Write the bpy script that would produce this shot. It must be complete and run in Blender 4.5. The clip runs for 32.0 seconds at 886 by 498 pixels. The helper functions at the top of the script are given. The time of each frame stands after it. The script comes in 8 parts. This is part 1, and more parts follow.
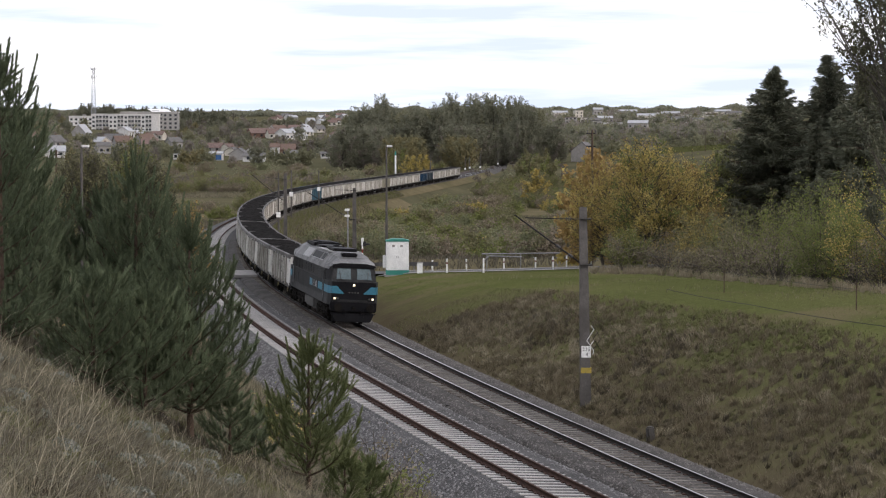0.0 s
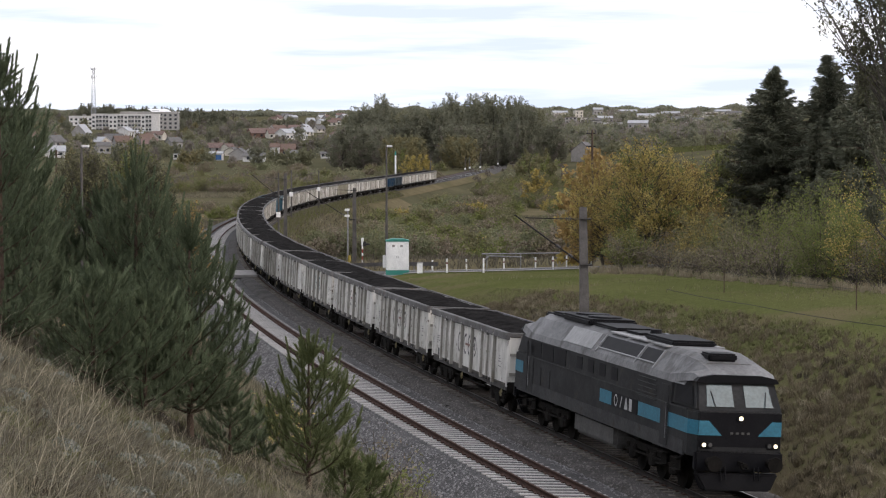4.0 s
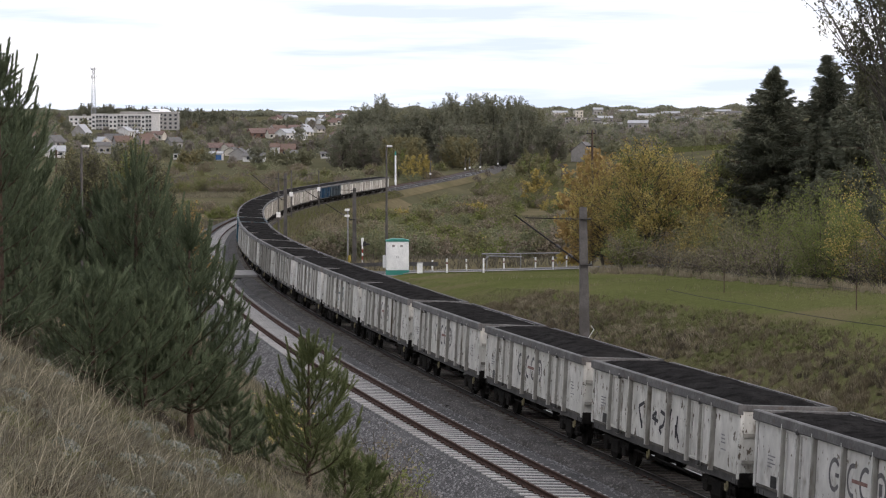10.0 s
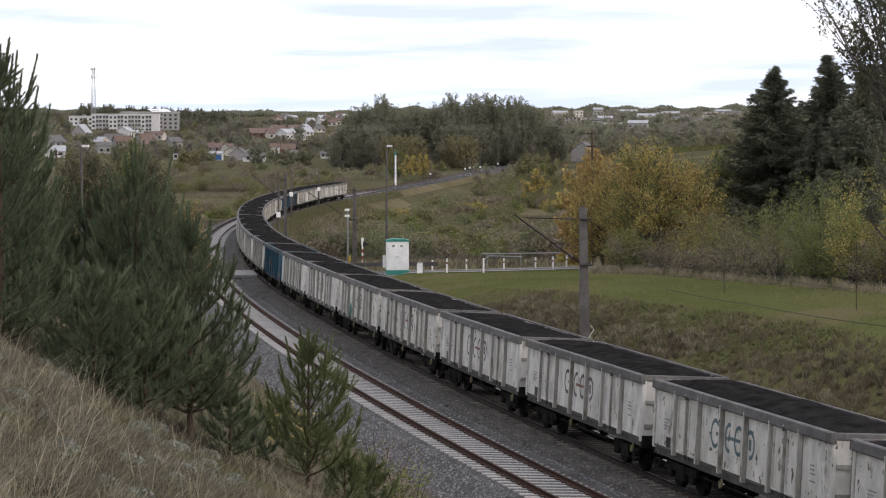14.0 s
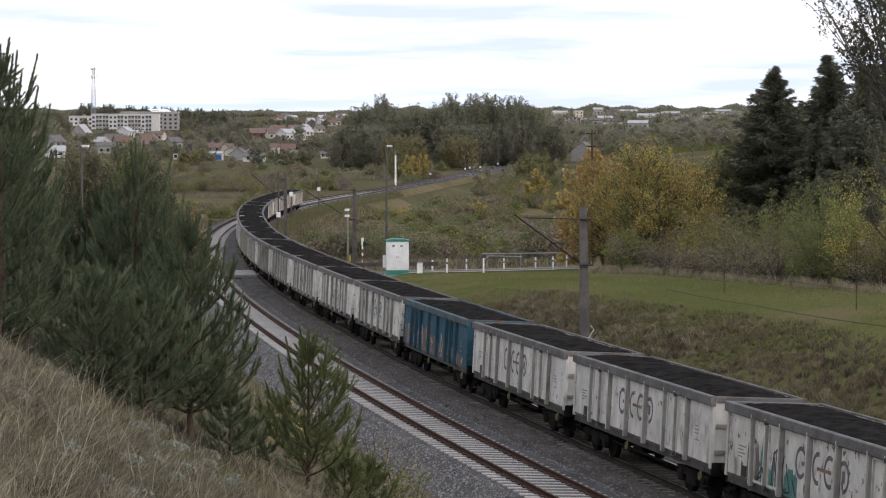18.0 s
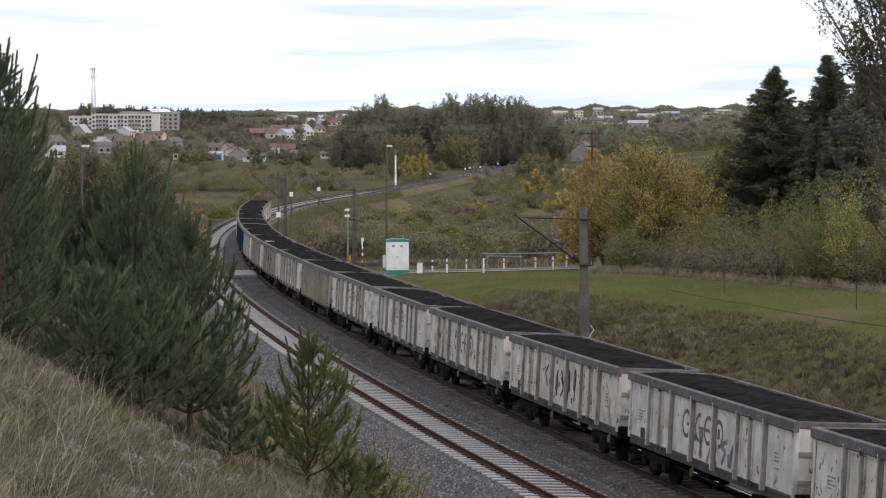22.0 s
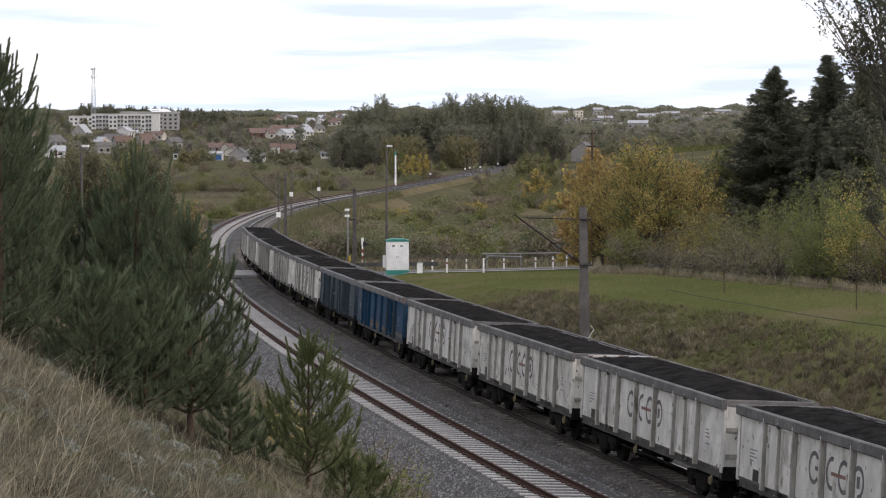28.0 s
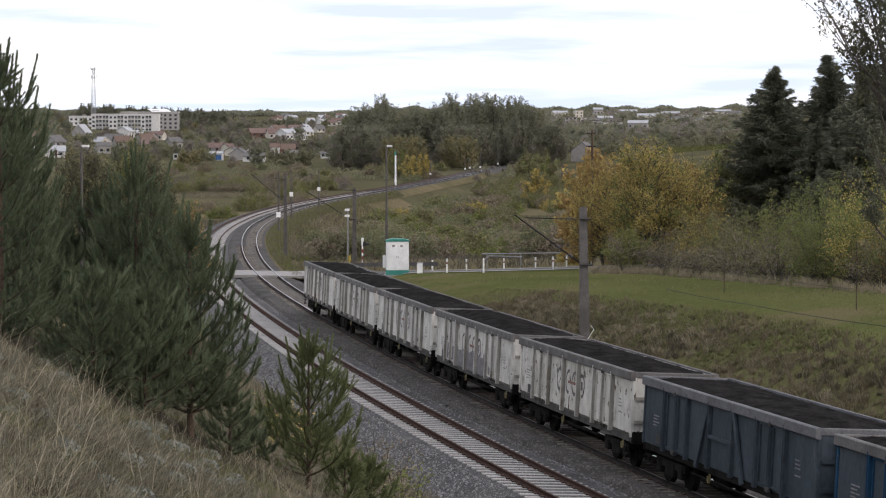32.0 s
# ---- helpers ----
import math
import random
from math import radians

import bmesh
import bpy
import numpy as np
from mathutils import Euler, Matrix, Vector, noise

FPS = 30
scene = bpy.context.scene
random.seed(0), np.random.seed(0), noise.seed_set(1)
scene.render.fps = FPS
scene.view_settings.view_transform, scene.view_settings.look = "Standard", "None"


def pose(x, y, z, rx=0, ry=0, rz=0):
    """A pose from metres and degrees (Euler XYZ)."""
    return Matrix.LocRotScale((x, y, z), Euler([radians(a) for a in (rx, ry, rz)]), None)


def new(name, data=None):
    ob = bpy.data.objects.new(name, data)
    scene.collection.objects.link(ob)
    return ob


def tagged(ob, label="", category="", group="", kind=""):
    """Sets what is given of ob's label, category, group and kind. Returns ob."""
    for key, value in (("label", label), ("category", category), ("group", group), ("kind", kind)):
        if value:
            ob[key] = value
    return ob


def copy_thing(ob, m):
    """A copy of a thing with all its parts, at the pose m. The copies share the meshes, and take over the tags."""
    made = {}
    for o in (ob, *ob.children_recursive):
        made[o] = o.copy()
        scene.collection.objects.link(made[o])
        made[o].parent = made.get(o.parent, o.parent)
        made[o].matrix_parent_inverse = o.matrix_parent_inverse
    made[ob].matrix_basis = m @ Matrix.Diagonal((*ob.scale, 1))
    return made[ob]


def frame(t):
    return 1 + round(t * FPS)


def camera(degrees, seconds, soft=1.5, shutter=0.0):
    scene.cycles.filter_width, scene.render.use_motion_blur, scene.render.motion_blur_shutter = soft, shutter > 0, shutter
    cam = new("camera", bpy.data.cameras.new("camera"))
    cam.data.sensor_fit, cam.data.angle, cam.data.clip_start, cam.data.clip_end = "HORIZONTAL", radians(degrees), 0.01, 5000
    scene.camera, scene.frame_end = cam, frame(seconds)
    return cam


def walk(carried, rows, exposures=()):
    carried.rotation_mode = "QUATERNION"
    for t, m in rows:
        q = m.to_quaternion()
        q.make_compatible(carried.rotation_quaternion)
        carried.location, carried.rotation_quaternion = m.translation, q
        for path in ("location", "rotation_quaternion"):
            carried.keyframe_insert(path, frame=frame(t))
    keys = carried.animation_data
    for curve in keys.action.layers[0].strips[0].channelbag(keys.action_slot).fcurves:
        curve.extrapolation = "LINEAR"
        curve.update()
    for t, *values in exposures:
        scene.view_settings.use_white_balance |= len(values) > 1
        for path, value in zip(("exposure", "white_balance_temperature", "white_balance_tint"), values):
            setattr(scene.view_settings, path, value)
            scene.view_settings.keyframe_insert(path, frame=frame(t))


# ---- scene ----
# ------------------------------------------------------------------ camera
cam = camera(21.74, 32.0, soft=1.15)
VIEW = pose(0.0, 0.0, 9.703, 90.0 - 2.55, 0, 0)
walk(cam, [(0.0, VIEW), (32.0, VIEW)], exposures=[(0.0, 0.5), (32.0, 0.5)])

# ------------------------------------------------------------------ sky and sun
SUN_ELEV, SUN_AZ = 38.0, 125.0
world = bpy.data.worlds.new("overcast_sky")
scene.world = world
world.use_nodes = True
wn = world.node_tree
wn.nodes.clear()
w_out = wn.nodes.new("ShaderNodeOutputWorld")
w_bg = wn.nodes.new("ShaderNodeBackground")
w_sky = wn.nodes.new("ShaderNodeTexSky")
w_sky.sky_type = "NISHITA"
w_sky.sun_disc = False
w_sky.sun_elevation, w_sky.sun_rotation = radians(SUN_ELEV), radians(SUN_AZ)
w_sky.air_density, w_sky.dust_density = 1.0, 2.0
w_gain = wn.nodes.new("ShaderNodeVectorMath")
w_gain.operation = "SCALE"
w_gain.inputs["Scale"].default_value = 0.24
w_cool = wn.nodes.new("ShaderNodeVectorMath")
w_cool.operation = "MULTIPLY"
w_cool.inputs[1].default_value = (1.12, 1.0, 0.93)
wn.links.new(w_sky.outputs[0], w_cool.inputs[0])
wn.links.new(w_cool.outputs[0], w_gain.inputs[0])
w_tc = wn.nodes.new("ShaderNodeTexCoord")
w_up = wn.nodes.new("ShaderNodeVectorMath")
w_up.operation = "ADD"
w_up.inputs[1].default_value = (0, 0, 0.5)
wn.links.new(w_tc.outputs["Generated"], w_up.inputs[0])
w_unit = wn.nodes.new("ShaderNodeVectorMath")
w_unit.operation = "NORMALIZE"
wn.links.new(w_up.outputs[0], w_unit.inputs[0])
wn.links.new(w_unit.outputs[0], w_sky.inputs[0])
w_map = wn.nodes.new("ShaderNodeMapping")
w_map.inputs["Scale"].default_value = (3.6, 3.6, 46.0)
wn.links.new(w_tc.outputs["Generated"], w_map.inputs[0])
w_noise = wn.nodes.new("ShaderNodeTexNoise")
w_noise.inputs["Scale"].default_value = 1.5
w_noise.inputs["Detail"].default_value = 5.0
w_noise.inputs["Roughness"].default_value = 0.55
wn.links.new(w_map.outputs[0], w_noise.inputs["Vector"])
w_ramp = wn.nodes.new("ShaderNodeValToRGB")
w_ramp.color_ramp.elements[0].position, w_ramp.color_ramp.elements[0].color = 0.36, (0.40, 0.40, 0.40, 1)
w_ramp.color_ramp.elements[1].position, w_ramp.color_ramp.elements[1].color = 0.60, (1, 1, 1, 1)
wn.links.new(w_noise.outputs["Fac"], w_ramp.inputs[0])
w_mix = wn.nodes.new("ShaderNodeMixRGB")
w_mix.inputs[2].default_value = (1.005, 0.995, 1.04, 1)
wn.links.new(w_ramp.outputs[0], w_mix.inputs[0])
wn.links.new(w_gain.outputs[0], w_mix.inputs[1])
wn.links.new(w_mix.outputs[0], w_bg.inputs[0])
w_bg.inputs[1].default_value = 1.0
wn.links.new(w_bg.outputs[0], w_out.inputs[0])
sun = new("sun", bpy.data.lights.new("sun", "SUN"))
sun.data.energy, sun.data.angle, sun.data.color = 0.35, radians(25), (1.0, 0.96, 0.9)
sun.rotation_euler = Euler((radians(90 - SUN_ELEV), 0, radians(180 - SUN_AZ)))

# ------------------------------------------------------------------ materials
def mat(name, a, b=None, scale=4.0, rough=0.85, metal=0.0, bump=0.25, fine=None, spot=None, spot_scale=1.2,
        spot_at=0.58, mode="Object", by="noise", stretch=(1, 1, 1), soft=0.12, bump_scale=None, thin=0.0, spec=None, lift=0.74, chips=None):
    """Colour a blending to b by coarse noise, with grain, and patches of the colour spot."""
    m = bpy.data.materials.new(name)
    m.use_nodes = True
    nt = m.node_tree
    bs = nt.nodes["Principled BSDF"]
    bs.inputs["Roughness"].default_value = rough
    bs.inputs["Metallic"].default_value = metal
    bs.inputs["Specular IOR Level"].default_value = spec if spec is not None else (0.5 if rough < 0.7 else 0.15)
    b = b or tuple(min(1, c * 1.25) for c in a)
    if by != "island":
        a, b = tuple(c * lift for c in a), tuple(c * lift for c in b)
        spot = tuple(c * lift for c in spot) if spot else None
    tc = nt.nodes.new("ShaderNodeTexCoord")
    mp = nt.nodes.new("ShaderNodeMapping")
    mp.inputs["Scale"].default_value = stretch
    nt.links.new(tc.outputs[mode], mp.inputs[0])
    oi = nt.nodes.new("ShaderNodeObjectInfo")
    sh = nt.nodes.new("ShaderNodeVectorMath")
    sh.operation = "MULTIPLY_ADD"
    comb = nt.nodes.new("ShaderNodeCombineXYZ")
    for i in range(3):
        nt.links.new(oi.outputs["Random"], comb.inputs[i])
    nt.links.new(comb.outputs[0], sh.inputs[0])
    sh.inputs[1].default_value = (37.0, 53.0, 71.0) if mode == "Object" else (0, 0, 0)
    nt.links.new(mp.outputs[0], sh.inputs[2])
    vec = sh.outputs[0]

    def noise_node(sc, detail=4.0, ro=0.55):
        n = nt.nodes.new("ShaderNodeTexNoise")
        n.inputs["Scale"].default_value = sc
        n.inputs["Detail"].default_value = detail
        n.inputs["Roughness"].default_value = ro
        nt.links.new(vec, n.inputs["Vector"])
        return n.outputs["Fac"]

    def mix(f, c1, c2):
        x = nt.nodes.new("ShaderNodeMixRGB")
        for k, c in ((0, f), (1, c1), (2, c2)):
            if isinstance(c, (tuple, float, int)):
                x.inputs[k].default_value = c if not isinstance(c, tuple) else (*c, 1)
            else:
                nt.links.new(c, x.inputs[k])
        return x.outputs[0]

    def ramp(src, lo, hi):
        r = nt.nodes.new("ShaderNodeMapRange")
        r.inputs["From Min"].default_value, r.inputs["From Max"].default_value = lo, hi
        nt.links.new(src, r.inputs["Value"])
        return r.outputs[0]

    if by == "island":
        g = nt.nodes.new("ShaderNodeNewGeometry")
        ma = nt.nodes.new("ShaderNodeMath")
        ma.operation = "MULTIPLY_ADD"
        nt.links.new(oi.outputs["Random"], ma.inputs[0])
        ma.inputs[1].default_value = 0.35
        mb = nt.nodes.new("ShaderNodeMath")
        mb.operation = "MULTIPLY"
        nt.links.new(g.outputs["Random Per Island"], mb.inputs[0])
        mb.inputs[1].default_value = 0.75
        nt.links.new(mb.outputs[0], ma.inputs[2])
        f1 = ma.outputs[0]
    elif by == "object":
        f1 = oi.outputs["Random"]
    else:
        f1 = ramp(noise_node(scale), 0.35, 0.65)
    col = mix(f1, a, b)
    f2 = ramp(noise_node(fine or scale * 9.0, 3.0), 0.25, 0.75)
    g2 = nt.nodes.new("ShaderNodeMapRange")
    g2.inputs["To Min"].default_value, g2.inputs["To Max"].default_value = 0.72, 1.18
    nt.links.new(f2, g2.inputs["Value"])
    vm = nt.nodes.new("ShaderNodeVectorMath")
    vm.operation = "SCALE"
    nt.links.new(col, vm.inputs[0])
    nt.links.new(g2.outputs[0], vm.inputs["Scale"])
    col = vm.outputs[0]
    if spot:
        fs = ramp(noise_node(spot_scale, 6.0, 0.65), spot_at, spot_at + soft)
        col = mix(fs, col, spot)
    if chips:
        col = mix(ramp(noise_node(chips[1], 5.0, 0.6), chips[2], chips[2] + 0.03), col, chips[0])
    nt.links.new(col, bs.inputs["Base Color"])
    if bump:
        bp = nt.nodes.new("ShaderNodeBump")
        bp.inputs["Strength"].default_value = bump
        bp.inputs["Distance"].default_value = 0.05
        nt.links.new(noise_node(bump_scale or fine or scale * 9.0, 4.0), bp.inputs["Height"])
        nt.links.new(bp.outputs[0], bs.inputs["Normal"])
    if thin:
        tr = nt.nodes.new("ShaderNodeBsdfTranslucent")
        nt.links.new(col, tr.inputs[0])
        ms = nt.nodes.new("ShaderNodeMixShader")
        ms.inputs[0].default_value = thin
        nt.links.new(bs.outputs[0], ms.inputs[1])
        nt.links.new(tr.outputs[0], ms.inputs[2])
        nt.links.new(ms.outputs[0], nt.nodes["Material Output"].inputs[0])
    return m


def glow(name, col, power):
    m = bpy.data.materials.new(name)
    m.use_nodes = True
    bs = m.node_tree.nodes["Principled BSDF"]
    bs.inputs["Base Color"].default_value = (*col, 1)
    bs.inputs["Emission Color"].default_value = (*col, 1)
    bs.inputs["Emission Strength"].default_value = power
    return m


M_GROUND = mat("rough_grass_ground", (0.0978, 0.0862, 0.0483), (0.155, 0.129, 0.0805), 0.05, 0.95, bump=0.6, fine=1.3,
               spot=(0.09, 0.084, 0.046), spot_scale=0.035, spot_at=0.5, spec=0.0, lift=1.0)
M_FIELD = mat("pale_brown_field", (0.072, 0.068, 0.04), (0.105, 0.096, 0.058), 0.02, 0.95, bump=0.3, fine=0.3,
              spot=(0.085, 0.082, 0.05), spot_scale=0.012, spot_at=0.5, spec=0.0, lift=1.0, stretch=(0.35, 1, 1))
M_MEADOW = mat("meadow_and_bank_ground", (0.0754, 0.0846, 0.0294), (0.0994, 0.104, 0.0405), 0.12, 0.95, bump=0.5, fine=3.0,
               spot=(0.115, 0.10, 0.054), spot_scale=0.11, spot_at=0.54, spec=0.0, lift=1.0)


def thin_turf(m, a, b):
    """Bare brown ground of colours a and b where the turf grows thin."""
    nt = m.node_tree
    bs = nt.nodes["Principled BSDF"]
    src = bs.inputs["Base Color"].links[0].from_socket
    at = nt.nodes.new("ShaderNodeAttribute")
    at.attribute_name = "turf"
    tc = nt.nodes.new("ShaderNodeTexCoord")
    nz = nt.nodes.new("ShaderNodeTexNoise")
    nz.inputs["Scale"].default_value, nz.inputs["Detail"].default_value, nz.inputs["Roughness"].default_value = 0.9, 7.0, 0.7
    nt.links.new(tc.outputs["Object"], nz.inputs["Vector"])
    brown = nt.nodes.new("ShaderNodeMixRGB")
    nt.links.new(nz.outputs["Fac"], brown.inputs[0])
    brown.inputs[1].default_value, brown.inputs[2].default_value = (*a, 1), (*b, 1)
    add = nt.nodes.new("ShaderNodeMath")
    add.operation = "MULTIPLY_ADD"
    nt.links.new(nz.outputs["Fac"], add.inputs[0])
    add.inputs[1].default_value = 1.2
    nt.links.new(at.outputs["Fac"], add.inputs[2])
    rg = nt.nodes.new("ShaderNodeMapRange")
    rg.inputs["From Min"].default_value, rg.inputs["From Max"].default_value = 0.75, 1.45
    nt.links.new(add.outputs[0], rg.inputs["Value"])
    mx = nt.nodes.new("ShaderNodeMixRGB")
    nt.links.new(rg.outputs[0], mx.inputs[0])
    nt.links.new(brown.outputs[0], mx.inputs[1])
    nt.links.new(src, mx.inputs[2])
    nt.links.new(mx.outputs[0], bs.inputs["Base Color"])


thin_turf(M_MEADOW, (0.06, 0.048, 0.03), (0.105, 0.088, 0.056))
M_STRAW = mat("straw_covered_ground", (0.06, 0.052, 0.034), (0.10, 0.088, 0.06), 0.8, 0.95, bump=0.8, fine=12.0,
              spot=(0.085, 0.085, 0.05), spot_scale=0.7, spot_at=0.55, spec=0.0, lift=1.0)
M_BANKG = mat("dull_bank_grass", (0.112, 0.118, 0.05), (0.165, 0.168, 0.074), by="island", rough=0.85, bump=0, thin=0.2)
M_STRAWB = mat("bleached_bank_grass", (0.17, 0.145, 0.10), (0.29, 0.25, 0.175), by="island", rough=0.85, bump=0, thin=0.2)
M_BANKW = mat("bank_weed", (0.115, 0.096, 0.062), (0.195, 0.165, 0.108), by="island", rough=0.85, bump=0, thin=0.2)
M_DRY = mat("dry_grass", (0.068, 0.062, 0.04), (0.25, 0.226, 0.155), by="island", rough=0.8, bump=0, thin=0.25)
M_RUSTY = mat("rusty_brush", (0.125, 0.102, 0.066), (0.205, 0.17, 0.114), by="island", rough=0.85, bump=0, thin=0.2)
M_BLEACH = mat("bleached_straw", (0.24, 0.216, 0.152), (0.40, 0.362, 0.265), by="island", rough=0.8, bump=0, thin=0.25)
M_STRAWT = mat("tan_straw", (0.11, 0.101, 0.066), (0.235, 0.214, 0.152), by="island", rough=0.8, bump=0, thin=0.25)
M_DARKW = mat("dark_weed_and_pine_shade", (0.05, 0.043, 0.032), (0.10, 0.086, 0.062), by="island", rough=0.85, bump=0, thin=0.1)
M_DRY2 = mat("withered_weed", (0.082, 0.073, 0.054), (0.162, 0.146, 0.112), by="island", rough=0.85, bump=0, thin=0.2)
M_GRASS = mat("green_grass", (0.085, 0.10, 0.03), (0.16, 0.165, 0.055), by="island", rough=0.75, bump=0, thin=0.3)
M_LAWN = mat("lawn_grass", (0.0828, 0.0902, 0.0313), (0.107, 0.112, 0.0414), by="island", rough=0.75, bump=0, thin=0.3)
M_SILVER = mat("grey_green_herb", (0.16, 0.175, 0.15), (0.24, 0.25, 0.22), by="island", rough=0.8, bump=0)
M_BALLAST_A = mat("old_brown_ballast", (0.066, 0.061, 0.057), (0.112, 0.105, 0.10), 0.7, 0.95, bump=1.0, fine=14.0,
                  spot=(0.055, 0.045, 0.038), spot_scale=0.5, mode="Object")
M_BALLAST_B = mat("fresh_grey_ballast", (0.075, 0.073, 0.073), (0.13, 0.127, 0.127), 0.8, 0.95, bump=1.0, fine=14.0, mode="Object")
M_STONE = mat("ballast_stone", (0.04, 0.039, 0.039), (0.26, 0.252, 0.252), by="island", rough=0.95, bump=0)
M_STONE_A = mat("brown_ballast_stone", (0.045, 0.041, 0.039), (0.185, 0.172, 0.163), by="island", rough=0.95, bump=0)
M_SLEEPER_B = mat("new_concrete_sleeper", (0.42, 0.40, 0.385), (0.54, 0.52, 0.50), by="object", rough=0.9, bump=0.2, fine=12)
M_SLEEPER_A = mat("old_concrete_sleeper", (0.15, 0.134, 0.118), (0.27, 0.247, 0.22), by="object", rough=0.9, bump=0.3, fine=12,
                  spot=(0.08, 0.065, 0.05), spot_scale=2.5, spot_at=0.5)
M_RUST = mat("rusty_rail", (0.075, 0.042, 0.032), (0.11, 0.064, 0.05), 3, 0.85, 0.2, bump=0.2)
# Rail sides darkened to hold the shade beneath the train in their colour.
M_RAIL_A = mat("train_shaded_rail", (0.03, 0.025, 0.022), (0.05, 0.043, 0.038), 3, 0.8, 0.2, bump=0.2)
M_RAIL_TOP = mat("polished_rail_head", (0.42, 0.41, 0.41), (0.5, 0.5, 0.5), 3, 0.35, 0.9, bump=0)
M_CONC = mat("weathered_concrete", (0.105, 0.098, 0.092), (0.155, 0.146, 0.138), 2.0, 0.9, bump=0.35, fine=18,
             spot=(0.10, 0.09, 0.08), spot_scale=1.2)
M_SLAB = mat("crossing_slab_concrete", (0.33, 0.315, 0.30), (0.42, 0.40, 0.385), 1.2, 0.9, bump=0.2, fine=15)
M_ASPH = mat("grey_asphalt", (0.10, 0.10, 0.102), (0.15, 0.148, 0.148), 0.8, 0.9, bump=0.3, fine=25)
M_GRAVEL = mat("gravel_verge", (0.30, 0.285, 0.27), (0.42, 0.40, 0.38), 0.9, 0.95, bump=0.5, fine=20)
M_STEEL = mat("galvanised_steel", (0.33, 0.33, 0.34), (0.42, 0.42, 0.43), 3, 0.5, 0.7, bump=0.05)
M_DARK = mat("dark_steel", (0.035, 0.033, 0.032), (0.06, 0.056, 0.052), 3, 0.7, 0.4, bump=0.1)
M_WHITE = mat("white_paint", (0.70, 0.70, 0.69), (0.80, 0.80, 0.79), 2, 0.6, bump=0.05, lift=1.0)
M_RED = mat("red_paint", (0.42, 0.05, 0.04), (0.5, 0.07, 0.05), 2, 0.6, bump=0)
M_YELLOW = mat("yellow_paint", (0.42, 0.33, 0.06), (0.5, 0.38, 0.1), 6, 0.7, bump=0, spot=(0.22, 0.19, 0.12), spot_scale=7)
M_BAND = mat("dull_red_band", (0.20, 0.10, 0.09), (0.28, 0.15, 0.13), 4, 0.7, bump=0)
M_TEAL = mat("green_teal_paint", (0.03, 0.26, 0.21), (0.05, 0.31, 0.25), 2, 0.6, bump=0)
M_BLACK = mat("black_paint", (0.012, 0.012, 0.013), (0.02, 0.02, 0.02), 3, 0.5, bump=0)
M_BARK = mat("pine_bark", (0.085, 0.06, 0.045), (0.13, 0.095, 0.07), 6, 0.95, bump=0.6, fine=30)
M_BARK2 = mat("grey_bark", (0.09, 0.08, 0.07), (0.14, 0.125, 0.11), 5, 0.95, bump=0.6, fine=25)

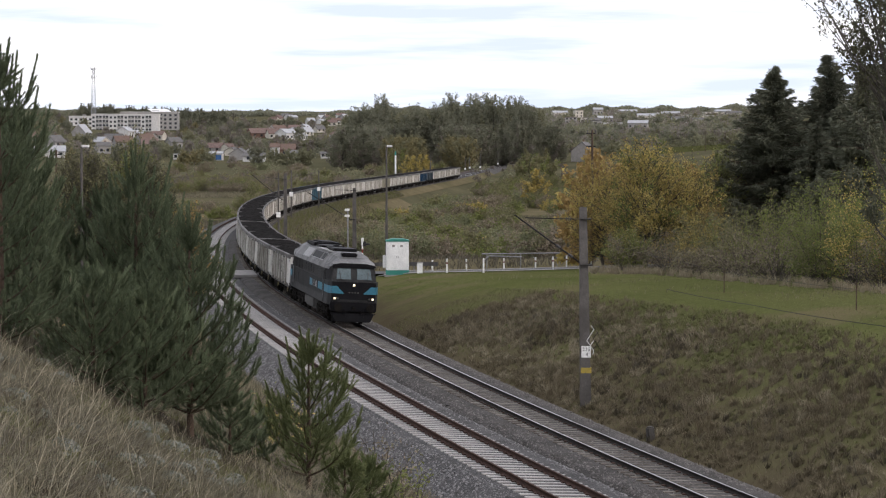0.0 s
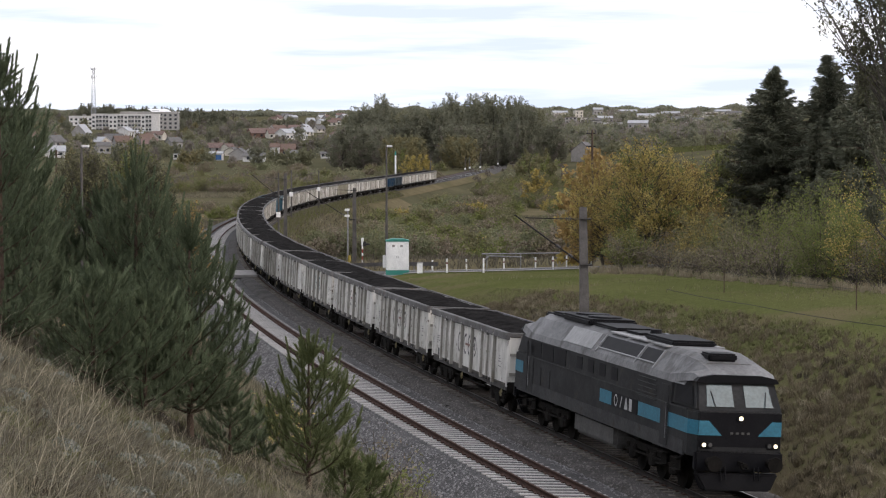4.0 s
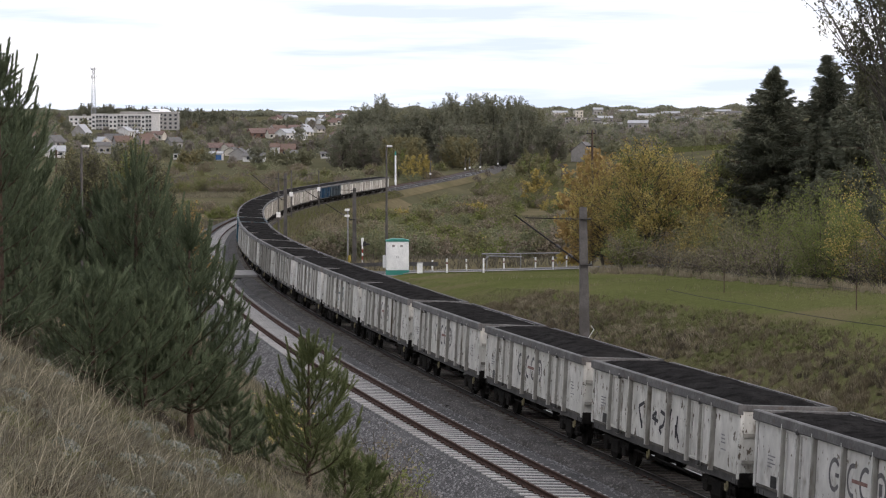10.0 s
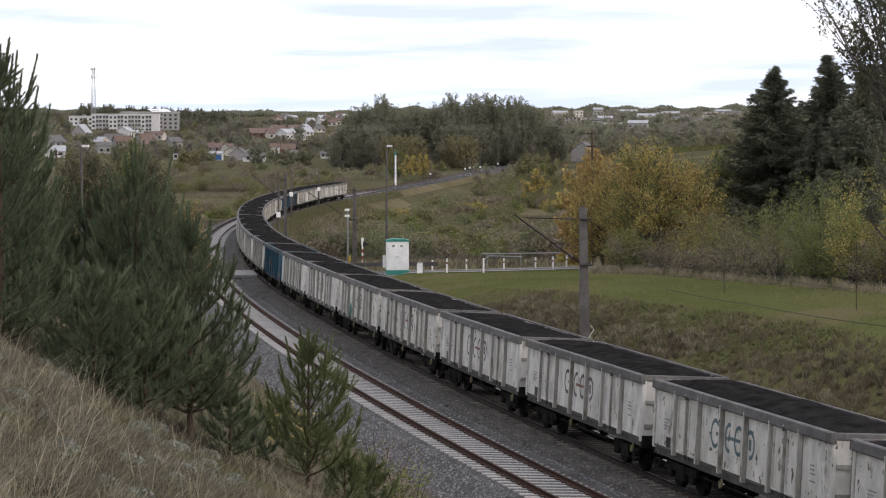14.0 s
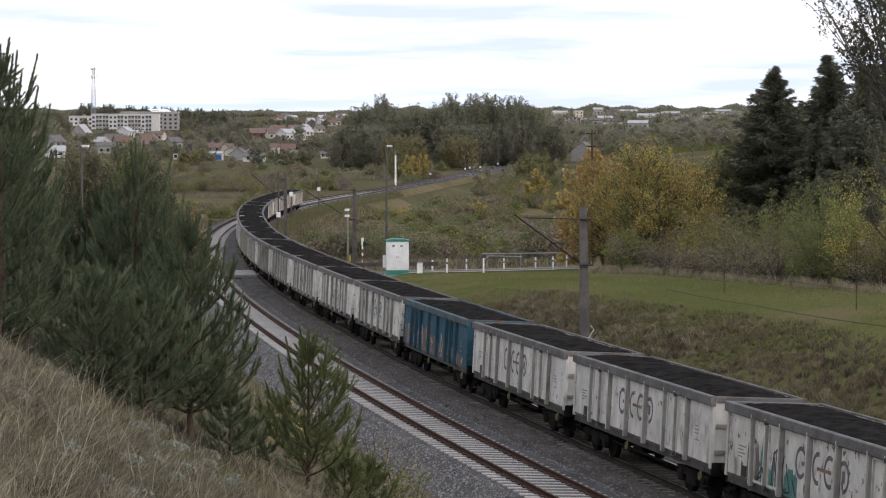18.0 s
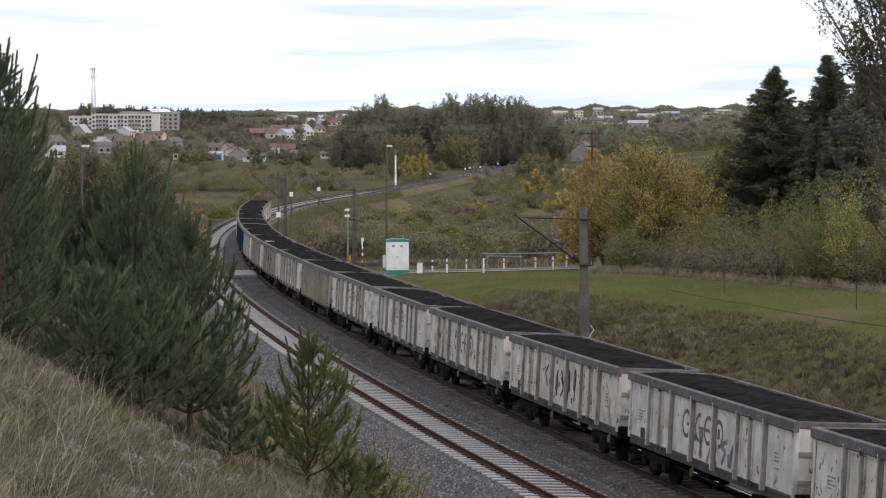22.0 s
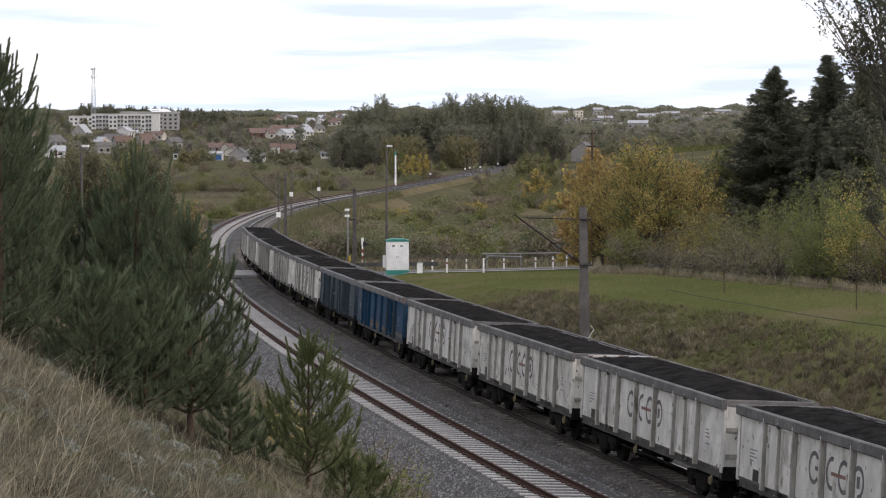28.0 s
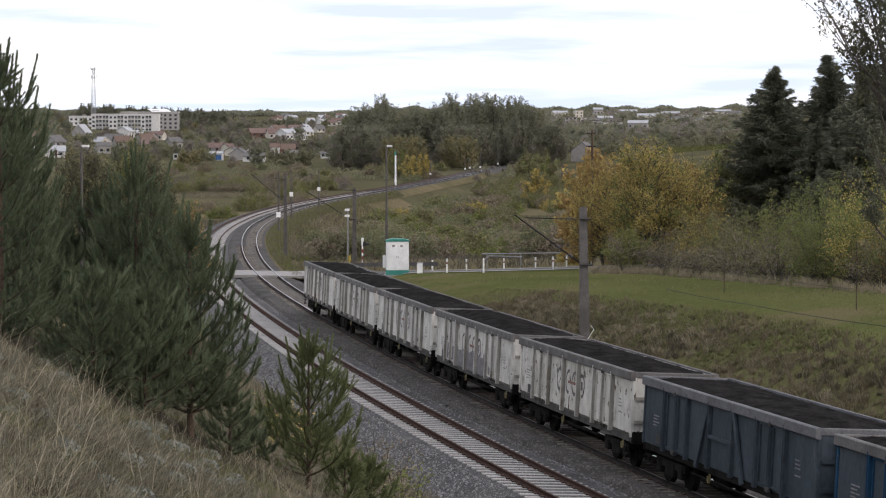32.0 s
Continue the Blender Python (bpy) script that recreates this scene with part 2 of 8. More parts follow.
# ------------------------------------------------------------------ mesh helpers
class Geo:
    """Collects boxes, bars and sheets for one mesh."""

    def __init__(self):
        self.v, self.f = [], []

    def add(self, vs, fs):
        n = len(self.v)
        self.v += [tuple(p) for p in vs]
        self.f += [tuple(i + n for i in q) for q in fs]
        return self

    def box(self, x, y, z, sx, sy, sz, rz=0.0, c=0.0):
        """A box about its centre, with chamfer c on its upright and lying edges."""
        hx, hy, hz = sx / 2, sy / 2, sz / 2
        ca, sa = math.cos(rz), math.sin(rz)
        if c <= 0:
            pts = [(i * hx, j * hy, k * hz) for k in (-1, 1) for j in (-1, 1) for i in (-1, 1)]
            fs = [(0, 2, 3, 1), (4, 5, 7, 6), (0, 1, 5, 4), (2, 6, 7, 3), (0, 4, 6, 2), (1, 3, 7, 5)]
        else:
            def ring(k, e):
                a, b = hx - e, hy - e
                return [(-a + c, -b, k), (a - c, -b, k), (a, -b + c, k), (a, b - c, k), (a - c, b, k), (-a + c, b, k), (-a, b - c, k), (-a, -b + c, k)]
            pts = ring(-hz, c * 0.6) + ring(-hz + c, 0) + ring(hz - c, 0) + ring(hz, c * 0.6)
            fs = [tuple(range(7, -1, -1)), tuple(range(24, 32))]
            for r in range(3):
                for i in range(8):
                    j = (i + 1) % 8
                    fs.append((r * 8 + i, r * 8 + j, r * 8 + 8 + j, r * 8 + 8 + i))
        return self.add([(x + ca * p[0] - sa * p[1], y + sa * p[0] + ca * p[1], z + p[2]) for p in pts], fs)

    def bar(self, p, q, r, r2=None, n=8):
        """A round tapered bar from p to q."""
        p, q = Vector(p), Vector(q)
        r2 = r if r2 is None else r2
        d = (q - p)
        if d.length < 1e-6:
            return self
        m = d.to_track_quat("Z", "Y").to_matrix()
        vs = []
        for c, rad in ((p, r), (q, r2)):
            for i in range(n):
                a = 2 * math.pi * i / n
                vs.append(c + m @ Vector((rad * math.cos(a), rad * math.sin(a), 0)))
        fs = [(i, (i + 1) % n, n + (i + 1) % n, n + i) for i in range(n)] + [tuple(range(n - 1, -1, -1)), tuple(range(n, 2 * n))]
        return self.add(vs, fs)

    def beam(self, p, q, w, h):
        """A square bar from p to q."""
        p, q = Vector(p), Vector(q)
        m = (q - p).to_track_quat("Z", "Y").to_matrix()
        vs = [c + m @ Vector((i * w / 2, j * h / 2, 0)) for c in (p, q) for i, j in ((-1, -1), (1, -1), (1, 1), (-1, 1))]
        return self.add(vs, [(3, 2, 1, 0), (4, 5, 6, 7), (0, 1, 5, 4), (1, 2, 6, 5), (2, 3, 7, 6), (3, 0, 4, 7)])

    def prism(self, prof, y0, y1):
        """A closed profile of (x, z) pulled along y."""
        n = len(prof)
        vs = [(a, y0, b) for a, b in prof] + [(a, y1, b) for a, b in prof]
        return self.add(vs, [(i, (i + 1) % n, n + (i + 1) % n, n + i) for i in range(n)] + [tuple(range(n - 1, -1, -1)), tuple(range(n, 2 * n))])

    def mesh(self, name, smooth=False):
        me = bpy.data.meshes.new(name)
        me.from_pydata(self.v, [], self.f)
        bm = bmesh.new()
        bm.from_mesh(me)
        bmesh.ops.recalc_face_normals(bm, faces=bm.faces)
        bm.to_mesh(me)
        bm.free()
        if smooth:
            me.polygons.foreach_set("use_smooth", [True] * len(me.polygons))
        return me


def np_mesh(name, verts, faces):
    """A mesh from arrays of points and of equal faces."""
    me = bpy.data.meshes.new(name)
    verts, faces = np.asarray(verts, np.float32), np.asarray(faces, np.int32)
    me.vertices.add(len(verts))
    me.vertices.foreach_set("co", verts.ravel())
    k = faces.shape[1]
    me.loops.add(faces.size)
    me.loops.foreach_set("vertex_index", faces.ravel())
    me.polygons.add(len(faces))
    me.polygons.foreach_set("loop_start", np.arange(len(faces), dtype=np.int32) * k)
    me.update(calc_edges=True)
    me.validate()
    return me


def thing(name, label, category, m=None, group="", kind=""):
    ob = new(name)
    if m is not None:
        ob.matrix_basis = m
    return tagged(ob, label, category, group, kind)


def part(name, geo, material, parent, label="", smooth=False, m=None):
    """Links a mesh as one object under a thing or a part."""
    me = geo.mesh(name, smooth) if isinstance(geo, Geo) else geo
    if not me.materials:
        me.materials.append(material)
    ob = new(name, me)
    ob.parent = parent
    if m is not None:
        ob.matrix_basis = m
    return tagged(ob, label)


def single(name, geo, material, label, category, m=None, group="", kind="", smooth=False):
    ob = part(name, geo, material, None, smooth=smooth, m=m)
    return tagged(ob, label, category, group, kind)


# ------------------------------------------------------------------ the line's plan
# curvature every 25 m, rail level every 100 m and distance to the second track every 50 m, from 60 m before the camera's nearest rails
CURV = [-.00127, -.00053, .00023, .00102, .0009, .00057, .00095, .00114, .00079, .0007, .00091, .00115, .00112, .00103,
        .00106, .00107, .00073, .00024, -.00004, -.00005, .00007, .00015, .00011, -.00005, -.00029, -.00043, -.00033, -.00014, 0]
LEVEL = [0, 0, -.199, -.033, .237, .488, .937, 1.395, 1.803, 2.25, 2.7, 3.1, 3.5, 3.9]
APART = [3.95, 3.95, 4.18, 4.16, 3.96, 3.88, 3.67, 3.7, 3.82, 3.9, 3.97, 4.03, 4.07, 4.1]
CANT = 0.052
S_ALL = np.arange(-60.0, 1200.0, 1.0)
_k = np.interp(S_ALL, np.arange(29) * 25.0 - 60, CURV, right=0)
S_HEAD = -0.21056 + np.concatenate([[0], np.cumsum((_k[1:] + _k[:-1]) / 2)])
_sx, _sy = np.sin(S_HEAD), np.cos(S_HEAD)
S_X = 21.2193 + np.concatenate([[0], np.cumsum((_sx[1:] + _sx[:-1]) / 2)])
S_Y = 7.0307 + np.concatenate([[0], np.cumsum((_sy[1:] + _sy[:-1]) / 2)])
S_Z = np.interp(S_ALL, np.arange(14) * 100.0 - 60, LEVEL)
S_OFF = np.interp(S_ALL, np.arange(14) * 50.0 - 60, APART)


def on_line(s, d=0.0, z=0.0):
    """The place d metres right of the running track at s, z above its rails' level, and the heading."""
    s = np.asarray(s, float)
    i = np.clip(s, -60, 1198)
    h = np.interp(i, S_ALL, S_HEAD)
    x = np.interp(i, S_ALL, S_X) + np.sin(h) * (s - i)
    y = np.interp(i, S_ALL, S_Y) + np.cos(h) * (s - i)
    return x + np.cos(h) * d, y - np.sin(h) * d, np.interp(i, S_ALL, S_Z) + z, h


def smooth_step(a, b, x):
    t = np.clip((x - a) / (b - a), 0, 1)
    return t * t * (3 - 2 * t)


def line_coords(x, y):
    """Station and distance right of the running track of points."""
    x, y = np.atleast_1d(np.asarray(x, float)), np.atleast_1d(np.asarray(y, float))
    px, py, ps, ph = S_X[::3], S_Y[::3], S_ALL[::3], S_HEAD[::3]
    st, dd = np.empty(len(x)), np.empty(len(x))
    for i in range(0, len(x), 20000):
        a, b = x[i:i + 20000, None], y[i:i + 20000, None]
        j = ((a - px) ** 2 + (b - py) ** 2).argmin(1)
        ex, ey = x[i:i + 20000] - px[j], y[i:i + 20000] - py[j]
        st[i:i + 20000] = ps[j] + ex * np.sin(ph[j]) + ey * np.cos(ph[j])
        dd[i:i + 20000] = ex * np.cos(ph[j]) - ey * np.sin(ph[j])
    return st, dd


def ground_z(x, y):
    """The height of the ground."""
    x, y = np.atleast_1d(np.asarray(x, float)), np.atleast_1d(np.asarray(y, float))
    s, d = line_coords(x, y)
    zt = np.interp(s, S_ALL, S_Z)
    off = np.interp(s, S_ALL, S_OFF)
    # the wide country: valley, then slopes that rise to the hills
    slope = np.interp(y, [0, 150, 195, 245, 430, 560, 700, 820, 1000, 1250, 1500, 1900, 2500, 3200, 4600],
                      [1.6, 1.2, 0.4, -3.2, -3.0, -2.2, -0.3, 1.5, 3.5, 9.0, 17, 28, 44, 58, 60])
    right = smooth_step(0.04, 0.16, x / np.maximum(y, 50)) * smooth_step(230, 480, y) * (1 - smooth_step(1000, 1700, y))
    slope = slope + right * np.interp(y, [200, 500, 760, 1000, 1300], [2, 8.5, 8.3, 7.0, 3])
    left = smooth_step(0.08, 0.2, -x / np.maximum(y, 50)) * smooth_step(900, 1300, y) * (1 - smooth_step(1900, 3000, y))
    slope = slope + left * 6
    slope = slope + 0.35 * np.sin(x * 0.031 + y * 0.013) * smooth_step(220, 400, y) + 0.12 * np.sin(x * 0.21 + 1.3) * np.sin(y * 0.17)
    # right of the line
    crest = np.interp(s, [-60, 25, 60, 95, 116, 140], [3.1, 2.9, 2.0, 0.9, -0.15, -0.4])
    dr = d - 3.5
    cut_r = np.minimum(-0.85 + 0.40 * dr, crest + 0.02 * np.maximum(dr - 9, 0))
    cut_r = cut_r - 0.35 * np.exp(-((-0.85 + 0.40 * dr - crest) / 0.7) ** 2)
    bank_r = np.maximum(zt - 0.9 - 0.5 * dr, slope)
    wr = smooth_step(118, 150, s)
    rz = cut_r * (1 - wr) + bank_r * wr
    far_r = smooth_step(14, 40, dr)
    rz = rz * (1 - far_r * smooth_step(100, 150, y)) + slope * far_r * smooth_step(100, 150, y)
    # left of the line
    dl = -d - off - 3.4
    top = np.interp(s, [-60, -5, 30, 75, 110], [9, 9, 5.5, 0.5, -0.7])
    cut_l = np.minimum(np.interp(dl, [0, 2, 12, 14.5, 17, 40], [-.9, .6, 6.4, 7.9, 8.2, 8.4]), top)
    bank_l = np.maximum(zt - 1.0 - 0.5 * dl, slope - 0.5)
    wl = smooth_step(105, 150, s)
    lz = cut_l * (1 - wl) + bank_l * wl
    far_l = smooth_step(30, 90, dl)
    lz = lz * (1 - far_l * smooth_step(60, 160, y)) + (slope - 0.5) * far_l * smooth_step(60, 160, y)
    z = np.where(dr > 0, rz, np.where(dl > 0, lz, zt - 0.95))
    return np.where(s > 1150, slope, z)


def gz(x, y):
    return float(ground_z(x, y)[0])

# ------------------------------------------------------------------ ground
def build_ground():
    yy = np.concatenate([np.arange(-80, 0, 8), np.arange(0, 140, 0.8), np.arange(140, 260, 2.0), np.arange(260, 700, 6), np.arange(700, 1700, 16), np.arange(1700, 4700, 60)])
    uu = np.concatenate([np.linspace(-1.0, -0.26, 14)[:-1], np.linspace(-0.26, 0.26, 150), np.linspace(0.26, 1.0, 14)[1:]])
    Y, U = np.meshgrid(yy, uu, indexing="ij")
    X = U * (np.maximum(Y, 0) + 40)
    Z = ground_z(X.ravel(), Y.ravel())
    n, m = Y.shape
    idx = np.arange(n * m).reshape(n, m)
    f = np.stack([idx[:-1, :-1].ravel(), idx[:-1, 1:].ravel(), idx[1:, 1:].ravel(), idx[1:, :-1].ravel()], 1)
    me = np_mesh("ground", np.stack([X.ravel(), Y.ravel(), Z], 1), f)
    me.polygons.foreach_set("use_smooth", [True] * len(me.polygons))
    for m in (M_GROUND, M_FIELD, M_MEADOW, M_STRAW):
        me.materials.append(m)
    c = np.empty(len(f) * 3, np.float32)
    me.polygons.foreach_get("center", c)
    c = c.reshape(-1, 3)
    s, d = line_coords(c[:, 0], c[:, 1])
    wob = 1.2 * np.sin(c[:, 0] * .6) + 1.2 * np.sin(c[:, 1] * .37)
    k = np.zeros(len(f), np.int32)
    k[c[:, 1] > 470] = 1
    k[(d > 2) & (s < 116) & (c[:, 1] < 172 + wob)] = 2
    k[(d < -6) & (c[:, 1] < 110)] = 3
    sv, dv = line_coords(X.ravel(), Y.ravel())
    ev = np.interp(sv, [-10, 30, 62, 85, 105], [13.0, 13.0, 11.0, 6.5, 4.5])
    turf = me.attributes.new("turf", "FLOAT", "POINT")
    turf.data.foreach_set("value", np.clip(.15 + .85 * (dv - 3.5) / (ev - 2.0), 0, 1).astype(np.float32))
    me.polygons.foreach_set("material_index", k)
    return single("ground", me, M_GROUND, "rough autumn grassland with brown and green patches", "ground", kind="structure")


build_ground()


# ------------------------------------------------------------------ the two tracks
def sweep(prof, stations, base):
    """A strip with profile (right, up) pulled along the line; base(s) shifts it sideways."""
    vs, n = [], len(prof)
    for s in stations:
        b = base(s)
        for dx, dz in prof:
            x, y, z, _ = on_line(s, b + dx, dz - CANT * max(-0.9, min(0.9, dx)))
            vs.append((x, y, z))
    k = len(stations)
    idx = np.arange(k * n).reshape(k, n)
    f = np.stack([idx[:-1, :-1].ravel(), idx[:-1, 1:].ravel(), idx[1:, 1:].ravel(), idx[1:, :-1].ravel()], 1)
    return np_mesh("strip", vs, f)


def off_a(s):
    return 0.0


def off_b(s):
    return -float(np.interp(s, S_ALL, S_OFF))


STAT = np.concatenate([np.arange(-58, 130, 2.0), np.arange(130, 700, 5.0), np.arange(700, 1100, 20.0)])
RAIL = [(-.07, -.17), (-.07, -.155), (-.012, -.14), (-.012, -.045), (-.036, -.03), (-.036, 0), (.036, 0), (.036, -.03), (.012, -.045), (.012, -.14), (.07, -.155), (.07, -.17)]


def build_track(name, base, rail_m, top_m, bed_prof, bed_m, sleeper_m, label, pitch, proud, long):
    tr = thing(name, label, "railway track", kind="structure")
    part("ballast_bed", sweep(bed_prof, STAT, base), bed_m, tr)
    for side in (-0.7525, 0.7525):
        r = part("rail", sweep([(side + a, b) for a, b in RAIL], STAT, base), rail_m, tr)
        if top_m:
            part("rail_head", sweep([(side - .033, .004), (side + .033, .004)], STAT, base), top_m, r, "polished running surface")
    g = Geo().box(0, 0, -0.10, long, 0.22, 0.2, c=0.012)
    sleeper = g.mesh("sleeper")
    sleeper.materials.append(sleeper_m)
    n_own = 0
    far = Geo()
    clips = Geo()
    s = -6.0
    while s < 420:
        b = base(s)
        x, y, z, h = on_line(s, b, -0.165 + proud)
        if n_own < 290:
            ob = new("sleeper", sleeper)
            ob.parent = tr
            ob.matrix_basis = Matrix.Translation((x, y, z)) @ Matrix.Rotation(-h, 4, "Z") @ Matrix.Rotation(CANT, 4, "Y") @ pose(0, 0, 0, 0, 0, random.uniform(-.6, .6))
            n_own += 1
            for side in (-.7525, .7525):
                for q in (-.11, .11):
                    cx, cy, cz, _ = on_line(s, b + side + q, -.15 - CANT * (side + q))
                    clips.box(float(cx), float(cy), float(cz), .10, .16, .05, -float(h))
        else:
            far.box(float(x), float(y), float(z) - .1, long, .27, .2, -float(h))
        s += pitch
    part("far_sleepers", far, sleeper_m, tr)["kind"] = "stuff"
    part("rail_clips", clips, M_RUST, tr)["kind"] = "stuff"
    return tr


build_track("railway_track", off_a, M_RAIL_A, M_RAIL_TOP,
            [(-2.35, -.50), (-2.0, -.22), (-1.35, -.165), (1.35, -.165), (1.9, -.22), (3.3, -.82), (3.9, -1.15)], M_BALLAST_A, M_SLEEPER_A,
            "running track with polished rails on old brown ballast", 0.6, 0.012, 2.6)
build_track("railway_track", off_b, M_RUST, None,
            [(-4.2, -1.3), (-3.6, -.95), (-1.75, -.19), (-1.4, -.183), (-1.2, -.183), (1.2, -.183), (1.4, -.183), (1.75, -.19), (2.3, -.6)], M_BALLAST_B, M_SLEEPER_B,
            "unused second track with rusty rails, pale new sleepers and fresh ballast", 0.6, 0.0, 2.7)

# grass has grown over the running track's outer shoulder past the crossing
VERGE = np.concatenate([np.arange(112, 300, 3.0), np.arange(300, 700, 8.0)])
single("verge", sweep([(1.62, -.185), (1.95, -.14), (2.6, -.33), (3.4, -.68), (4.4, -1.25)], VERGE, off_a), M_GROUND, "overgrown grassy verge along the ballast", "verge", kind="structure")

# ------------------------------------------------------------------ the train
M_WAGON = mat("dirty_white_wagon_paint", (0.66, 0.645, 0.60), (0.82, 0.80, 0.755), 0.8, 0.75, bump=0.1, fine=2.5,
              spot=(0.34, 0.315, 0.27), spot_scale=1.5, spot_at=0.55, stretch=(1, 1, 0.55), soft=0.16, chips=((0.13, 0.108, 0.088), 5.5, 0.63))
M_WAGON2 = mat("chipped_white_wagon_paint", (0.63, 0.615, 0.56), (0.79, 0.77, 0.715), 0.9, 0.8, bump=0.12, fine=2.5,
               spot=(0.28, 0.25, 0.205), spot_scale=2.0, spot_at=0.57, stretch=(1, 1, 0.6), soft=0.12, chips=((0.11, 0.09, 0.072), 4.6, 0.605))
# Dark wall behind the panels puts the posts' side shade into colour, with grime.
M_GRIME_SHADE = mat("grime_and_seam_shade", (0.10, 0.092, 0.08), (0.18, 0.168, 0.148), 1.5, 0.9, bump=0.1)
# Darker than the panels: grime, and the posts' shaded side put into paint.
M_POST = mat("grimy_shaded_post_paint", (0.30, 0.285, 0.25), (0.46, 0.44, 0.395), 1.2, 0.85, bump=0.1, fine=8,
             spot=(0.15, 0.125, 0.09), spot_scale=1.8, spot_at=0.55, stretch=(1, 1, 0.35), soft=0.15)
M_WAGON_Y = mat("yellowish_wagon_paint", (0.34, 0.32, 0.25), (0.44, 0.42, 0.34), 1.1, 0.8, bump=0.15, fine=9,
                spot=(0.22, 0.19, 0.13), spot_scale=2.3, spot_at=0.58, stretch=(1, 1, 0.4))
M_WAGON_T = mat("teal_blue_wagon_paint", (0.03, 0.092, 0.135), (0.052, 0.135, 0.185), 1.0, 0.7, bump=0.1, fine=9, stretch=(1, 1, 0.5), spec=0.15, chips=((0.12, 0.07, 0.05), 2.4, 0.62))
M_WAGON_G = mat("dull_blue_grey_wagon_paint", (0.044, 0.06, 0.075), (0.07, 0.09, 0.108), 1.0, 0.75, bump=0.12, fine=9,
                spot=(0.12, 0.13, 0.14), spot_scale=2.0, spot_at=0.64, stretch=(1, 1, 0.5))
M_WAGON_B = mat("bright_blue_wagon_paint", (0.012, 0.056, 0.118), (0.02, 0.076, 0.152), 1.0, 0.75, bump=0.1, fine=9, spec=0.15,
                spot=(0.045, 0.058, 0.07), spot_scale=0.5, spot_at=0.48, stretch=(1, 1, 0.6), chips=((0.26, 0.25, 0.24), 1.8, 0.66))
M_RIM = mat("grey_steel_rim", (0.125, 0.12, 0.118), (0.20, 0.193, 0.19), 1.5, 0.75, 0.0, bump=0.15, fine=14, spot=(0.13, 0.10, 0.08), spot_scale=2.5)
M_RIM_T = mat("rusty_teal_rim", (0.06, 0.10, 0.12), (0.10, 0.15, 0.175), 1.5, 0.8, bump=0.15, fine=14, spot=(0.15, 0.09, 0.06), spot_scale=2.2, spot_at=0.52)
M_RIM_B = mat("blue_grey_rim", (0.14, 0.14, 0.148), (0.20, 0.20, 0.21), 1.5, 0.8, bump=0.1, spot=(0.15, 0.15, 0.16), spot_scale=2.0)
M_COAL = mat("coal", (0.018, 0.0172, 0.0172), (0.04, 0.038, 0.037), 2.0, 1.0, bump=1.0, fine=16, spec=0.0)
M_UNDER = mat("grimy_underframe", (0.013, 0.012, 0.011), (0.028, 0.025, 0.022), 2.5, 0.9, 0.0, bump=0.2, spec=0.05)
M_SILL = mat("dark_grey_sill", (0.075, 0.072, 0.07), (0.12, 0.115, 0.11), 2.0, 0.8, bump=0.15, spot=(0.24, 0.22, 0.2), spot_scale=2.4, spot_at=0.62)
M_LOGO = mat("grey_marking_paint", (0.12, 0.115, 0.12), (0.21, 0.20, 0.20), 3, 0.8, bump=0)
M_LOGO_T = mat("teal_marking_paint", (0.10, 0.16, 0.17), (0.15, 0.21, 0.22), 3, 0.8, bump=0)
M_LOGO_R = mat("faded_red_paint", (0.24, 0.13, 0.11), (0.32, 0.20, 0.175), 3, 0.8, bump=0)
M_HOOK = mat("dull_yellow_hook", (0.20, 0.17, 0.08), (0.28, 0.25, 0.16), 3, 0.8, bump=0)
M_GRAF = mat("grey_spray_paint", (0.22, 0.21, 0.22), (0.34, 0.33, 0.34), 3, 0.8, bump=0)
M_GRAF_D = mat("dark_spray_paint", (0.05, 0.05, 0.06), (0.10, 0.095, 0.10), 3, 0.8, bump=0)
M_GRAF_U = mat("brown_spray_paint", (0.15, 0.125, 0.115), (0.22, 0.185, 0.17), 3, 0.8, bump=0)
M_GRAF_G = mat("teal_spray_paint", (0.10, 0.24, 0.21), (0.15, 0.31, 0.27), 3, 0.8, bump=0)
M_GRAF_W = mat("pale_spray_paint", (0.42, 0.38, 0.36), (0.52, 0.48, 0.45), 3, 0.8, bump=0)
RIM_Z, HALF_W, HALF_L = 2.95, 1.356, 6.5
WALL_X = 1.26
POSTS = (-4.52, -3.57, -2.62, -0.87, 0.87, 2.62, 3.57, 4.52)


def ring_arc(g, side, y0, z0, r, a0, a1, w=0.095, n=16, sq=1.2):
    """A flat curved band on the wagon's side wall."""
    x = side * (WALL_X + 0.012)
    vs = []
    for i in range(n + 1):
        a = radians(a0 + (a1 - a0) * i / n)
        for rr in (r - w / 2, r + w / 2):
            vs.append((x, y0 + side * rr * math.cos(a), z0 + sq * rr * math.sin(a)))
    g.add(vs, [(2 * i, 2 * i + 1, 2 * i + 3, 2 * i + 2) for i in range(n)])


def flat_bar(g, side, y0, y1, z0, z1, dx=0.013, lean=0.0):
    x = side * (WALL_X + dx)
    g.add([(x, y0, z0), (x, y1, z0), (x, y1 + lean, z1), (x, y0 + lean, z1)], [(0, 1, 2, 3)])


